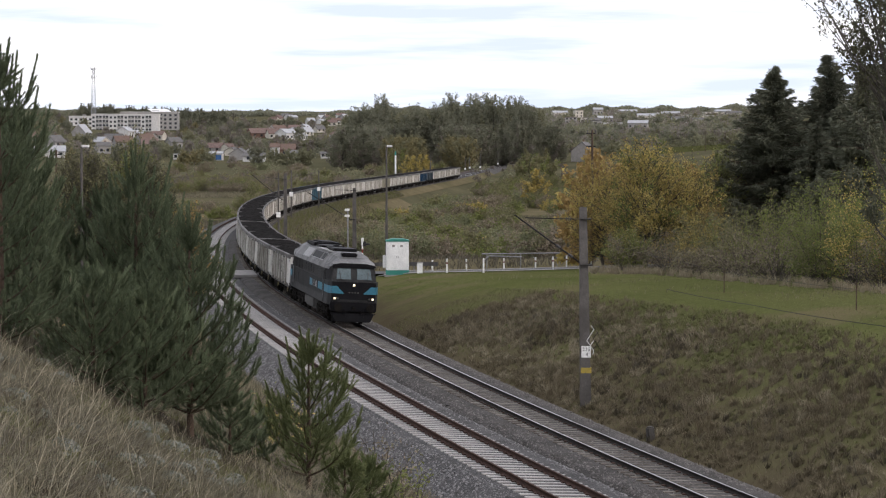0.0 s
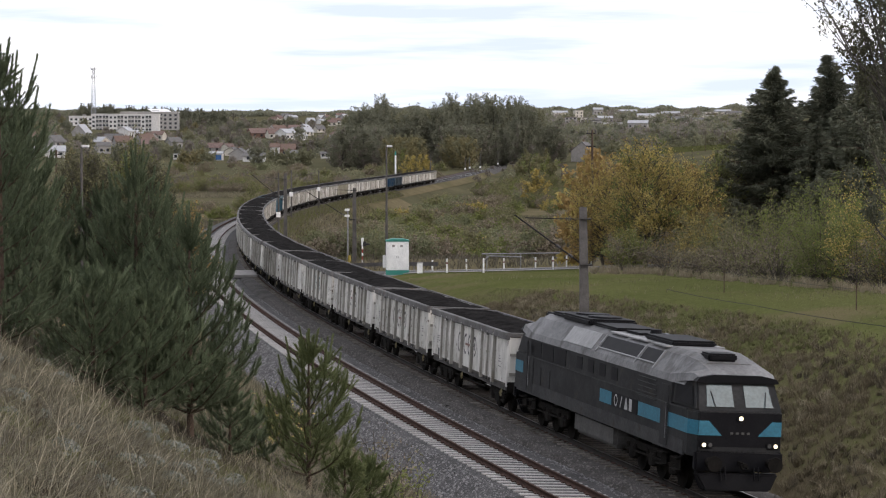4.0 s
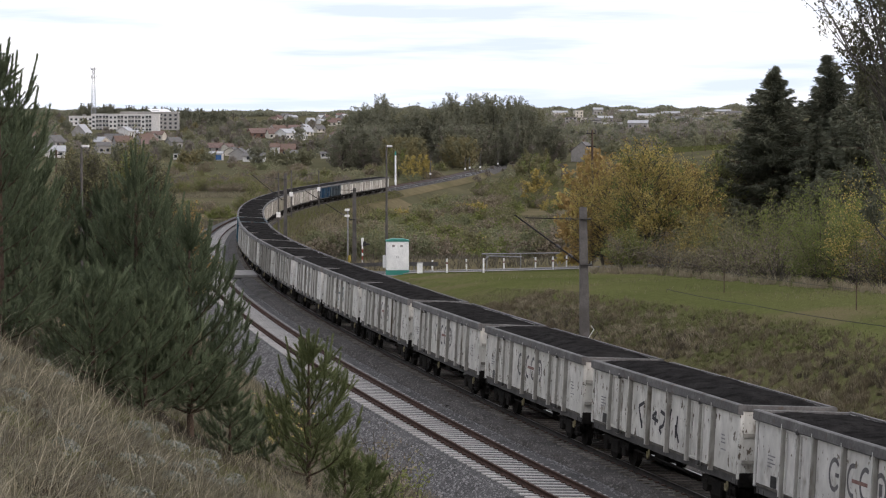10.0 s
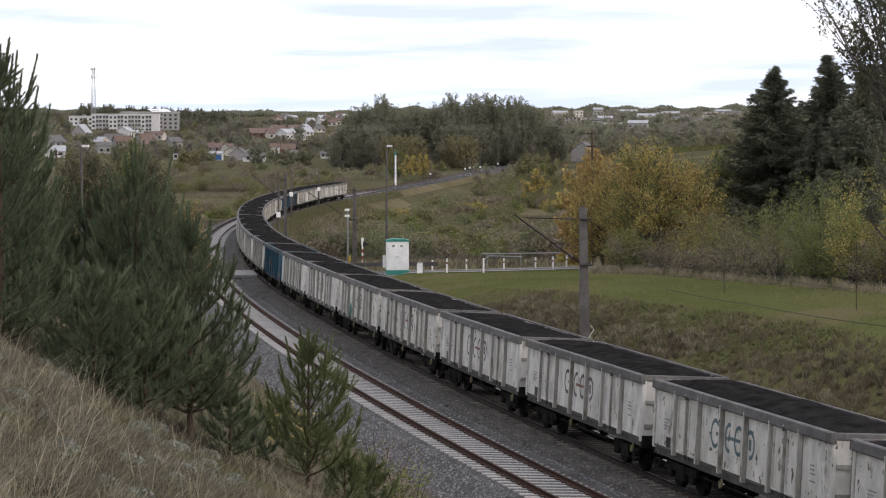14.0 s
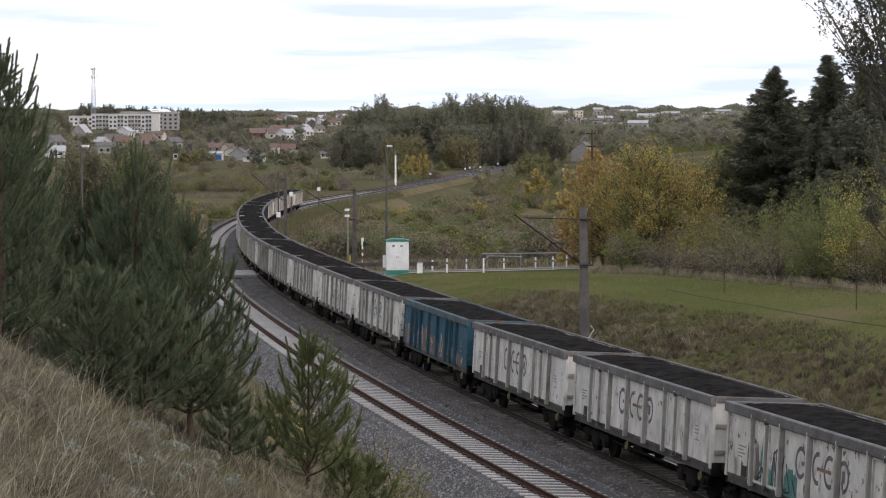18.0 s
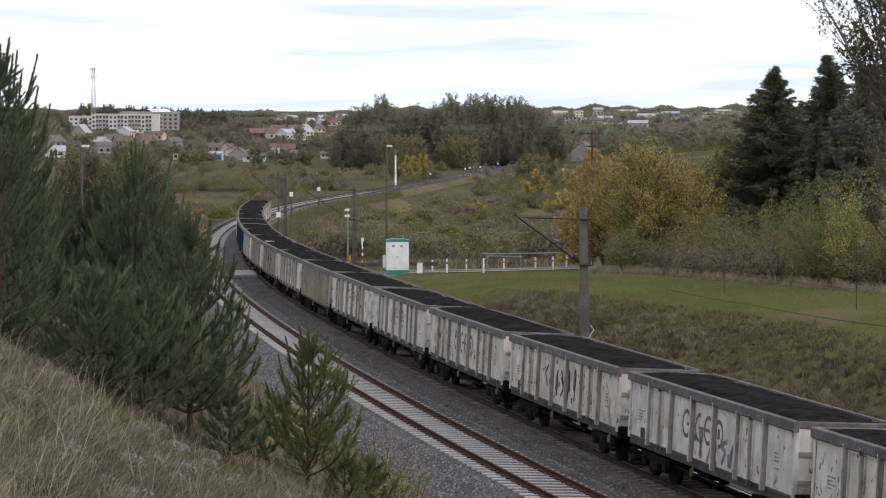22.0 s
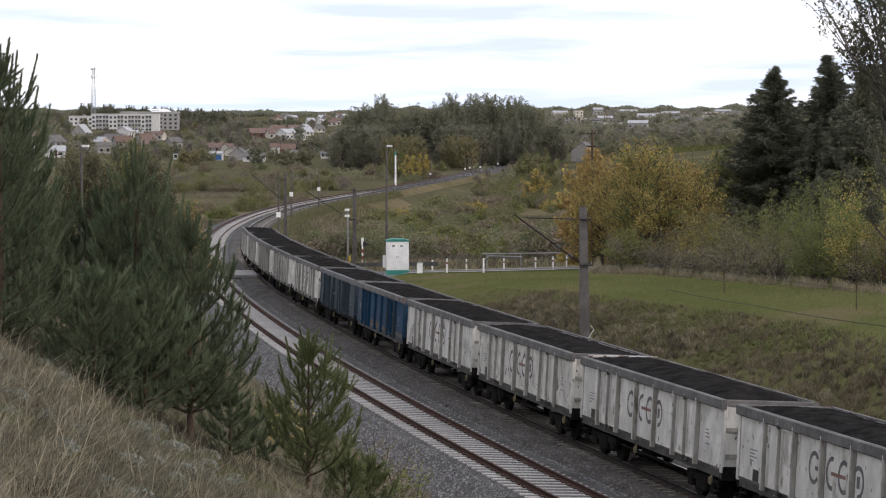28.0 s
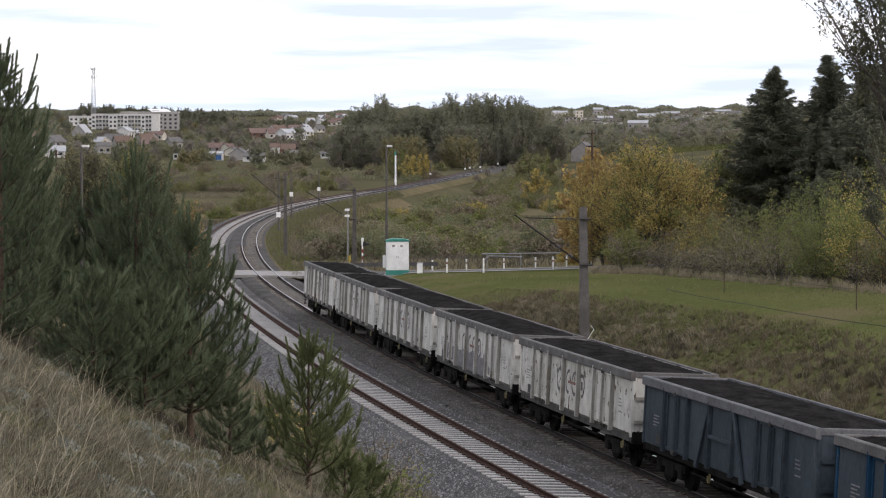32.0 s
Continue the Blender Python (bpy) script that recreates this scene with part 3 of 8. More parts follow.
def logo(side, style):
    """Rounded marks as plain arcs and bars."""
    g, red = Geo(), Geo()
    # read from the viewer's left to right
    c = [-1.45, -0.40, 0.30, 1.12]
    z = 1.98
    sg = side
    if style == 0:
        ring_arc(g, side, sg * c[0], z, 0.29, 40, 320)
        flat_bar(g, side, sg * (c[0] + .05), sg * (c[0] + .32), z - .05, z + .05)
    if style == 1:
        ring_arc(g, side, sg * c[1], z, 0.29, 75, 285)
    if style == 2:
        ring_arc(g, side, sg * c[2], z, 0.29, 60, 300)
    if style == 3:
        ring_arc(g, side, sg * c[3], z, 0.28, -95, 130)
        flat_bar(g, side, sg * (c[3] - .09), sg * (c[3] + .09), z - .14, z + .14)
    flat_bar(red, side, sg * (c[1] - .05), sg * (c[2] + .12), z - .045, z + .045, 0.014)
    return g, red


def bogie_mesh():
    g = Geo()
    for sx in (-1, 1):
        x = sx * 1.02
        g.prism([(-.06 + x, .50), (.06 + x, .50), (.06 + x, .72), (-.06 + x, .72)], -1.25, 1.25)
        for y in (-.9, .9):
            g.box(x + sx * .02, y, .46, .16, .34, .32, c=.03)
            g.box(x + sx * .06, y, .46, .10, .18, .16, c=.03)
        g.box(x, 0, .48, .20, .75, .42, c=.04)
        for y in (-.18, .18):
            g.bar((x, y, .30), (x, y, .68), .09, n=8)
        for y in (-1.42, -.42, .42, 1.42):
            g.box(x * .74, y, .45, .10, .05, .36)
    g.box(0, 0, .58, 2.0, .5, .26)
    g.box(0, -1.22, .60, 1.9, .10, .12)
    g.box(0, 1.22, .60, 1.9, .10, .12)
    return g


def wheelset_mesh(r=.46, n=22):
    """Axle and both wheels as one turned body."""
    prof = [(-1.0, .085), (-.86, .085), (-.85, r * .35), (-.83, r * .8), (-.82, r), (-.70, r), (-.69, r + .03), (-.665, r + .03), (-.66, r * .8), (-.63, .1),
            (.63, .1), (.66, r * .8), (.665, r + .03), (.69, r + .03), (.70, r), (.82, r), (.83, r * .8), (.85, r * .35), (.86, .085), (1.0, .085)]
    vs = [(x, q * math.cos(2 * math.pi * i / n), q * math.sin(2 * math.pi * i / n)) for x, q in prof for i in range(n)]
    fs = [(j * n + i, j * n + (i + 1) % n, (j + 1) * n + (i + 1) % n, (j + 1) * n + i) for j in range(len(prof) - 1) for i in range(n)]
    fs += [tuple(range(n - 1, -1, -1)), tuple(range((len(prof) - 1) * n, len(prof) * n))]
    return Geo().add(vs, fs)


def coal_mesh(seed, heap):
    rng = np.random.RandomState(seed)
    ny, nx = 64, 16
    y = np.linspace(-6.36, 6.36, ny)
    x = np.linspace(-1.24, 1.24, nx)
    Y, X = np.meshgrid(y, x, indexing="ij")
    edge = np.minimum((1.24 - np.abs(X)) / .7, (6.36 - np.abs(Y)) / .9)
    Z = 2.885 + heap * np.clip(edge, 0, 1) ** 0.8
    for i in range(3):
        cy = -4.2 + 4.2 * i + rng.uniform(-.6, .6)
        Z += rng.uniform(.02, .11) * np.exp(-((Y - cy) / 1.5) ** 2 - (X / .9) ** 2)
    Z += rng.normal(0, .012, Z.shape) + .018 * np.sin(Y * 2.3 + seed) * np.sin(X * 2.9)
    idx = np.arange(ny * nx).reshape(ny, nx)
    f = np.stack([idx[:-1, :-1].ravel(), idx[:-1, 1:].ravel(), idx[1:, 1:].ravel(), idx[1:, :-1].ravel()], 1)
    me = np_mesh("coal_load", np.stack([X.ravel(), Y.ravel(), Z.ravel()], 1), f)
    me.materials.append(M_COAL)
    me.polygons.foreach_set("use_smooth", [True] * len(me.polygons))
    return me


COALS = [coal_mesh(1, .08), coal_mesh(2, .13), coal_mesh(3, .05), coal_mesh(4, .16)]
SHARED = {}


def shared(key, make, material, smooth=False):
    if (key, material.name) not in SHARED:
        me = make().mesh(key, smooth)
        me.materials.append(material)
        SHARED[(key, material.name)] = me
    return SHARED[(key, material.name)]


def wall_side(side):
    g = Geo()
    g.box(side * (WALL_X - .02), 0, 1.97, .05, 12.9, 1.86)
    return g


def panel_geo(side, w):
    return Geo().box(side * (WALL_X + .002), 0, 1.97, .016, w, 1.72, c=.003)


def wall_end(e):
    return Geo().box(0, e * 6.42, 1.97, 2.46, .06, 1.86)


def post_geo(side):
    g = Geo()
    g.prism([(side * (WALL_X), -.05), (side * (WALL_X + .11), -.04), (side * (WALL_X + .11), .04), (side * WALL_X, .05)], 0, 1)
    me = Geo()
    me.v = [(v[0], v[2], 0.98 + v[1] * 1.82) for v in g.v]
    me.f = g.f
    return me


def flanged_post(side, face, edge):
    """Post with a lighter outer flange along one edge, its lit look put into colour."""
    key = ("flanged_%d" % side, face.name + edge.name)
    if key not in SHARED:
        g = post_geo(side)
        n = len(g.f)
        me = g.box(side * (WALL_X + .112), -.045, 1.89, .03, .03, 1.80).mesh("side_post")
        me.materials.append(face)
        me.materials.append(edge)
        me.polygons.foreach_set("material_index", [0] * n + [1] * (len(me.polygons) - n))
        SHARED[key] = me
    return SHARED[key]


def corner_geo(side, e):
    return Geo().box(side * (WALL_X - .02), e * 6.42, 1.95, .12, .12, 1.9, c=.02)


def rim_geo(side):
    return Geo().prism([(side * (WALL_X - .03), 2.68), (side * (HALF_W - .03), 2.68), (side * (HALF_W + .02), 2.71), (side * (HALF_W + .02), 2.93), (side * (HALF_W - .02), 2.955), (side * (WALL_X - .03), 2.955)], -6.5, 6.5)


def rim_end_geo(e):
    return Geo().box(0, e * 6.42, 2.86, 2.5, .14, .17, c=.02)


def sill_geo(side):
    return Geo().box(side * 1.17, 0, .96, .12, 12.9, .24).box(side * 1.235, 0, 1.07, .05, 12.9, .05)


def frame_geo():
    g = Geo().box(0, 0, 1.02, 2.2, 12.7, .10).box(0, 0, .86, .5, 12.7, .3)
    for e in (-1, 1):
        g.box(0, e * 6.44, .98, 2.5, .12, .38, c=.02)
        for x in (-.6, .6):
            g.box(x, e * 4.0, .84, .14, 4.2, .22)
    g.box(.55, -1.2, .66, .5, .9, .35, c=.05)
    g.bar((-.5, .3, .62), (-.5, 1.6, .62), .2, n=12)
    g.bar((-1.1, -2.6, .62), (-1.1, 2.6, .62), .03)
    g.bar((1.1, -2.6, .62), (1.1, 2.6, .62), .03)
    return g


def buffer_geo():
    g = Geo().bar((0, 0, 0), (0, .32, 0), .12, .11, 12).bar((0, .30, 0), (0, .50, 0), .075, n=12)
    return g.bar((0, .50, 0), (0, .54, 0), .22, .21, 16)


def coupler_geo():
    g = Geo().beam((0, 0, 0), (0, .50, 0), .08, .10)
    return g.beam((-.07, .30, -.06), (-.07, .56, -.1), .04, .05).beam((.07, .30, -.06), (.07, .56, -.1), .04, .05).box(0, .42, -.02, .2, .08, .08)


def step_geo(side):
    g = Geo()
    for y in (-.17, .17):
        g.beam((side * 1.22, y, .95), (side * 1.24, y, .48), .03, .02)
    return g.box(side * 1.24, 0, .47, .16, .40, .03).box(side * 1.23, 0, .70, .12, .36, .025)


def hull(rows, caps=True):
    """A skin over rings of equally many points."""
    n = len(rows[0])
    vs = [p for r in rows for p in r]
    fs = [(i * n + j, i * n + (j + 1) % n, (i + 1) * n + (j + 1) % n, (i + 1) * n + j) for i in range(len(rows) - 1) for j in range(n)]
    if caps:
        fs += [tuple(range(n - 1, -1, -1)), tuple(range((len(rows) - 1) * n, len(rows) * n))]
    return Geo().add(vs, fs)


def hook_geo(side):
    """A bent round bar."""
    rows = []
    for i in range(9):
        a = radians(-200 + 32 * i)
        c, d = math.cos(a), math.sin(a)
        rows.append([(side * 1.25 + .03 * math.cos(q), (.09 + .03 * math.sin(q)) * c, .72 + (.13 + .03 * math.sin(q)) * d) for q in (0, 1.047, 2.094, 3.142, 4.189, 5.236)])
    return hull(rows)


def door_geo(side, y):
    g = Geo()
    for d in (-.225, .225):
        yy = y + d * 2.0
        for q in (-.36, .36):
            g.box(side * (WALL_X + .03), yy + q, 1.9, .05, .05, 1.56)
        for z in (1.13, 2.66):
            g.box(side * (WALL_X + .03), yy, z, .05, .74, .06)
    g.bar((side * (WALL_X + .09), y, 1.0), (side * (WALL_X + .09), y, 2.82), .022, n=6)
    return g


def door_lock_geo(side, y):
    return Geo().box(side * (WALL_X + .10), y, 1.06, .08, .22, .12, c=.02), Geo().box(side * (WALL_X + .1), y, 2.70, .09, .10, .12, c=.02)


def board_geo(side):
    """Small data board and number bars on the end panel."""
    g = Geo()
    flat_bar(g, side, side * -5.35, side * -4.95, 1.12, 1.42, .02)
    return g


def bars_geo(side):
    g = Geo()
    for i, (w, z) in enumerate(((.5, 1.88), (.36, 1.79), (.5, 1.70), (.3, 1.61))):
        flat_bar(g, side, side * -5.6, side * (-5.6 + w), z, z + .035, .019)
    for i, z in enumerate((2.0, 1.9, 1.8, 1.62)):
        flat_bar(g, side, side * 5.1, side * (5.36 + .04 * i), z, z + .035, .019)
    return g


def brace_geo(side, k):
    """Slanting braces (0, 1) and the bar between them (2)."""
    if k < 2:
        e = (-1, 1)[k]
        return Geo().beam((side * 1.34, e * 1.75, .92), (side * 1.34, e * .95, 2.72), .07, .16)
    return Geo().box(side * 1.32, 0, 1.86, .08, 1.7, .09)


def scribble(side, seed, y0, y1, z0, z1, n, w=.06):
    """Sprayed strokes: short broken lines."""
    rng = random.Random(seed)
    g = Geo()
    for k in range(n):
        yc = y0 + (y1 - y0) * (k + .5) / n
        p = (yc + rng.uniform(-.2, .2), z0 + (z1 - z0) * rng.uniform(.0, .3))
        for i in range(rng.randint(2, 4)):
            q = (yc + rng.uniform(-.3, .3), z0 + (z1 - z0) * rng.uniform(0, 1))
            dy, dz = q[0] - p[0], q[1] - p[1]
            ln = math.hypot(dy, dz) + 1e-6
            ny, nz = -dz / ln * w / 2, dy / ln * w / 2
            x = side * (WALL_X + .016 + .001 * k)
            g.add([(x, p[0] + ny, p[1] + nz), (x, q[0] + ny, q[1] + nz), (x, q[0] - ny, q[1] - nz), (x, p[0] - ny, p[1] - nz)], [(0, 1, 2, 3)])
            p = q
    return g


def sheet_paint(side, seed, y0, y1, z0, z1):
    """A ragged sprayed field with an uneven top."""
    rng = random.Random(seed)
    g = Geo()
    n = 26
    x = side * (WALL_X + .0135)
    top, h = [], rng.uniform(.6, .9)
    for _ in range(n + 1):
        h = min(1.0, max(.35, h + rng.uniform(-.14, .14)))
        top.append(z0 + (z1 - z0) * h)
    vs = []
    for i in range(n + 1):
        y = y0 + (y1 - y0) * i / n
        vs += [(x, y, z0), (x, y, top[i])]
    g.add(vs, [(2 * i, 2 * i + 2, 2 * i + 3, 2 * i + 1) for i in range(n)])
    return g


def build_wagon(paint, rim, label, ribs=POSTS, mark="grey", coal=0, brace=False, doors=True):
    w = thing("coal_wagon", label, "freight wagon", group="wagons of the coal train")
    pp = M_POST if paint in (M_WAGON, M_WAGON2) else paint
    for side in (-1, 1):
        back = M_GRIME_SHADE if pp is M_POST and side > 0 else paint
        part("side_wall", shared("side_wall_%d" % side, lambda: wall_side(side), back), back, w)
        pp = M_POST if paint in (M_WAGON, M_WAGON2) else paint
        for y in ribs:
            part("side_post", flanged_post(side, pp, paint), pp, w, m=Matrix.Translation((0, y, 0)))
        if len(ribs) < 10 and side > 0:
            ys = (-6.4,) + tuple(ribs) + (6.4,)
            for a, b in zip(ys[:-1], ys[1:]):
                wd = round(b - a - .16, 2)
                part("wall_panel", shared("wall_panel_%d_%.2f" % (side, wd), lambda: panel_geo(side, wd), paint), paint, w, m=Matrix.Translation((0, (a + b) / 2, 0)))
        part("top_rim", shared("top_rim_%d" % side, lambda: rim_geo(side), rim), rim, w)
        part("sill", shared("sill_%d" % side, lambda: sill_geo(side), M_SILL if paint is not M_WAGON_G else M_UNDER), M_SILL, w)
        for e in (-1, 1):
            part("corner_post", shared("corner_%d_%d" % (side, e), lambda: corner_geo(side, e), paint), paint, w)
            part("buffer", shared("buffer", buffer_geo, M_UNDER), M_UNDER, w, m=Matrix.Translation((side * .875, e * 6.48, 1.04)) @ Matrix.Rotation(0 if e > 0 else math.pi, 4, "Z"))
            part("step", shared("step_%d" % side, lambda: step_geo(side), M_UNDER), M_UNDER, w, m=Matrix.Translation((0, e * 6.05, 0)))
        if doors:
            for y in (-3.57, 3.57):
                dr = part("side_door", shared("door_%d" % side, lambda: door_geo(side, 0), paint), paint, w, m=Matrix.Translation((0, y, 0)))
                if side < 0:
                    continue
                part("door_lock", shared("lock_%d" % side, lambda: door_lock_geo(side, 0)[0], M_SILL), M_SILL, dr)
                part("door_catch", shared("catch_%d" % side, lambda: door_lock_geo(side, 0)[1], M_SILL), M_SILL, dr)
        if side < 0:
            continue
        part("data_board", shared("board_%d" % side, lambda: board_geo(side), M_BLACK), M_BLACK, w)
        part("marking_bars", shared("bars_%d" % side, lambda: bars_geo(side), M_GRAF), M_GRAF, w)["kind"] = "stuff"
        for y in (-.9 * side, 5.6 * side):
            part("tie_hook", shared("hook_%d" % side, lambda: hook_geo(side), M_HOOK), M_HOOK, w, m=Matrix.Translation((0, y, 0)))
        if mark:
            lg = {"grey": M_LOGO, "teal": M_LOGO_T}[mark]
            for q in range(4):
                part("logo_mark", shared("logo_%d_%d" % (side, q), lambda: logo(side, q)[0], lg), lg, w)
            part("logo_bar", shared("logo_bar_%d" % side, lambda: logo(side, 0)[1], M_LOGO_R if mark == "grey" else M_LOGO_T), M_LOGO_R, w)
        if brace:
            for q in range(3):
                part("side_brace" if q < 2 else "cross_bar", shared("brace_%d_%d" % (side, q), lambda: brace_geo(side, q), paint), paint, w)
    for e in (-1, 1):
        part("end_wall", shared("end_wall_%d" % e, lambda: wall_end(e), paint), paint, w)
        if e > 0:
            for x in (-.75, 0, .75):
                part("end_post", shared("end_post", lambda: Geo().box(0, 6.49, 1.95, .12, .10, 1.78), pp), pp, w, m=Matrix.Translation((x, 0, 0)))
            for z in (1.45, 2.15):
                part("end_beam", shared("end_beam", lambda: Geo().box(0, 6.475, 0, 2.4, .06, .10), pp), pp, w, m=Matrix.Translation((0, 0, z)))
        part("end_rim", shared("end_rim_%d" % e, lambda: rim_end_geo(e), rim), rim, w)
        part("coupler", shared("coupler", coupler_geo, M_UNDER), M_UNDER, w, m=Matrix.Translation((0, e * 6.48, 1.02)) @ Matrix.Rotation(0 if e > 0 else math.pi, 4, "Z"))
        bg = part("bogie", shared("bogie", bogie_mesh, M_UNDER), M_UNDER, w, m=Matrix.Translation((0, e * 4.5, 0)))
        for y in (-.9, .9):
            part("wheelset", shared("wheelset", wheelset_mesh, M_UNDER), M_UNDER, bg, m=Matrix.Translation((0, y, .46)))
    part("underframe", shared("underframe", frame_geo, M_UNDER), M_UNDER, w)
    part("coal_load", COALS[coal], M_COAL, w, "heaped black coal")
    return w


WHITE_L = "open wagon in dirty white paint heaped with coal"
TRAIN_N = 35
NARROW = tuple(-5.7 + 11.4 * i / 13 for i in range(14))


def build_train():
    wagons = []
    for k in range(1, TRAIN_N + 1):
        rng = random.Random(100 + k)
        args = dict(paint=M_WAGON2 if rng.random() < .4 else M_WAGON, rim=M_RIM, label=WHITE_L, coal=rng.randint(0, 3))
        if k == 17:
            args.update(paint=M_WAGON_T, rim=M_RIM_T, label="teal-blue open wagon with sprayed paint along the lower wall", mark=None, coal=2)
        elif k == 29:
            args.update(paint=M_WAGON_B, rim=M_RIM, label="bright blue open coal wagon with dull grey-blue panels at one end", mark=None)
        elif k == 30:
            args.update(paint=M_WAGON_G, rim=M_RIM_B, label="dull blue-grey open coal wagon with slanting side braces", mark=None, brace=True)
        elif k == 24:
            args.update(paint=M_WAGON_Y, rim=M_RIM, label="yellowish open coal wagon with closely set posts", mark=None, ribs=NARROW, doors=False)
        elif k in (4, 10, 18):
            args.update(mark="teal", paint=M_WAGON2, label="open coal wagon in chipped white paint with teal marks")
        elif k in (6, 20):
            args.update(mark=None, paint=M_WAGON2, label="dirty white open coal wagon with dark sprayed strokes")
        elif k in (14, 19, 32):
            args.update(label="dirty white open coal wagon with spray paint below")
        elif k == 26:
            args.update(label="dirty white open coal wagon with chipped rusty end rim")
        w = build_wagon(**args)
        if k == 17:
            part("spray_paint", sheet_paint(1, 5, -6.2, 5.6, 1.02, 1.95), M_GRAF_U, w, "faded pinkish grey spray paint")
            part("spray_paint", scribble(1, 8, -5.8, 6.0, 1.05, 2.1, 12, .10), M_GRAF_W, w, "pale sprayed strokes")
        if k == 29:
            ys = (-6.4,) + POSTS
            for a, b in zip(ys[:3], ys[1:4]):
                wd = round(b - a - .16, 2)
                part("wall_panel", shared("wall_panel_1_%.2f" % wd, lambda: panel_geo(1, wd), M_WAGON_G), M_WAGON_G, w, "dull grey-blue repainted wall panel", m=Matrix.Translation((.008, (a + b) / 2, 0)))
            part("spray_paint", sheet_paint(1, 21, -2.4, 6.3, 1.08, 1.5), M_GRIME_SHADE, w, "grimy grey band along the lower wall")
        if k in (6, 20):
            part("spray_paint", scribble(1, k, -2.0, 1.9, 1.35, 2.45, 6, .11), M_GRAF_D, w, "dark sprayed strokes")
        if k == 14:
            for y0, y1, z1, mm, lb in ((-4.95, -4.1, 2.25, M_GRAF_U, "brown sprayed letter"), (-4.05, -3.1, 2.45, M_GRAF_G, "teal sprayed letter"), (-3.05, -2.5, 2.35, M_GRAF, "grey sprayed letter"), (-2.45, -1.6, 1.75, M_GRAF_G, "teal sprayed letter")):
                part("spray_paint", sheet_paint(1, int(31 - y0 * 10), y0, y1, 1.05, z1), mm, w, lb)
            part("spray_paint", scribble(1, 12, -4.9, -1.6, 1.1, 2.3, 9, .06), M_GRAF_D, w, "dark outlines of sprayed letters")
        if k in (19, 32):
            part("spray_paint", scribble(1, 40 + k, -1.0, 2.4, 1.1, 1.9, 6, .14), M_GRAF, w, "grey sprayed strokes")
        if k == 32:
            part("spray_paint", sheet_paint(1, 77, -4.4, 3.6, 1.02, 2.0), M_GRAF, w, "grey-brown sprayed field along the lower wall")
        if k == 26:
            part("chipped_plate", Geo().box(0, -6.34, 2.98, 2.3, .16, .08, c=.01), M_CHIP, w, "chipped rusty white plate on the end rim")
        wagons.append(w)
    return wagons


M_CHIP = mat("chipped_rusty_white", (0.55, 0.53, 0.5), (0.62, 0.6, 0.57), 3, 0.85, bump=0.2, spot=(0.12, 0.08, 0.06), spot_scale=4.0, spot_at=0.5, soft=0.05)

# ------------------------------------------------------------------ locomotive
M_LOCO = mat("dark_grey_loco_paint", (0.0279, 0.0287, 0.0295), (0.0459, 0.0459, 0.0467), 1.0, 0.7, bump=0.08, fine=9, spot=(0.06, 0.053, 0.045), spot_scale=1.5, spec=0.12)
M_LOCO_R = mat("light_grey_loco_roof", (0.174, 0.174, 0.177), (0.29, 0.29, 0.293), 0.5, 0.75, bump=0.1, fine=9, spot=(0.115, 0.112, 0.11), spot_scale=0.7, spot_at=0.52)
M_LOCO_F = mat("black_loco_face", (0.006, 0.006, 0.008), (0.012, 0.012, 0.014), 1.5, 0.6, bump=0.05, spec=0.1)
M_LOCO_B = mat("turquoise_loco_stripe", (0.02, 0.17, 0.26), (0.03, 0.21, 0.31), 1.5, 0.55, bump=0.05)
M_LOCO_L = mat("grey_loco_skirt", (0.05, 0.05, 0.052), (0.075, 0.075, 0.075), 1.5, 0.8, bump=0.1, spot=(0.05, 0.045, 0.04), spot_scale=2)
M_TANK = mat("grey_fuel_tank", (0.10, 0.097, 0.094), (0.14, 0.135, 0.13), 1.5, 0.8, bump=0.1)
M_GLASS = mat("cab_glass", (0.07, 0.105, 0.115), (0.10, 0.14, 0.15), 1, 0.12, bump=0)
M_LAMP = glow("lit_headlamp", (1.0, 0.84, 0.58), 1.3)


def bevelled(geo, w=.03):
    me = geo.mesh("b")
    bm = bmesh.new()
    bm.from_mesh(me)
    bmesh.ops.remove_doubles(bm, verts=bm.verts, dist=1e-4)
    bmesh.ops.bevel(bm, geom=[e for e in bm.edges if e.calc_face_angle(0) > .45], offset=w, segments=2, affect="EDGES", clamp_overlap=True)
    bm.to_mesh(me)
    bm.free()
    return me


def lettered(name, text, size, parent, material, m, label=""):
    cu = bpy.data.curves.new(name, "FONT")
    cu.body, cu.size, cu.extrude, cu.align_x, cu.align_y = text, size, .006, "CENTER", "CENTER"
    tmp = bpy.data.objects.new("tmp", cu)
    scene.collection.objects.link(tmp)
    me = bpy.data.meshes.new_from_object(tmp.evaluated_get(bpy.context.evaluated_depsgraph_get()))
    bpy.data.objects.remove(tmp)
    me.materials.clear()
    return part(name, me, material, parent, label, m=m)


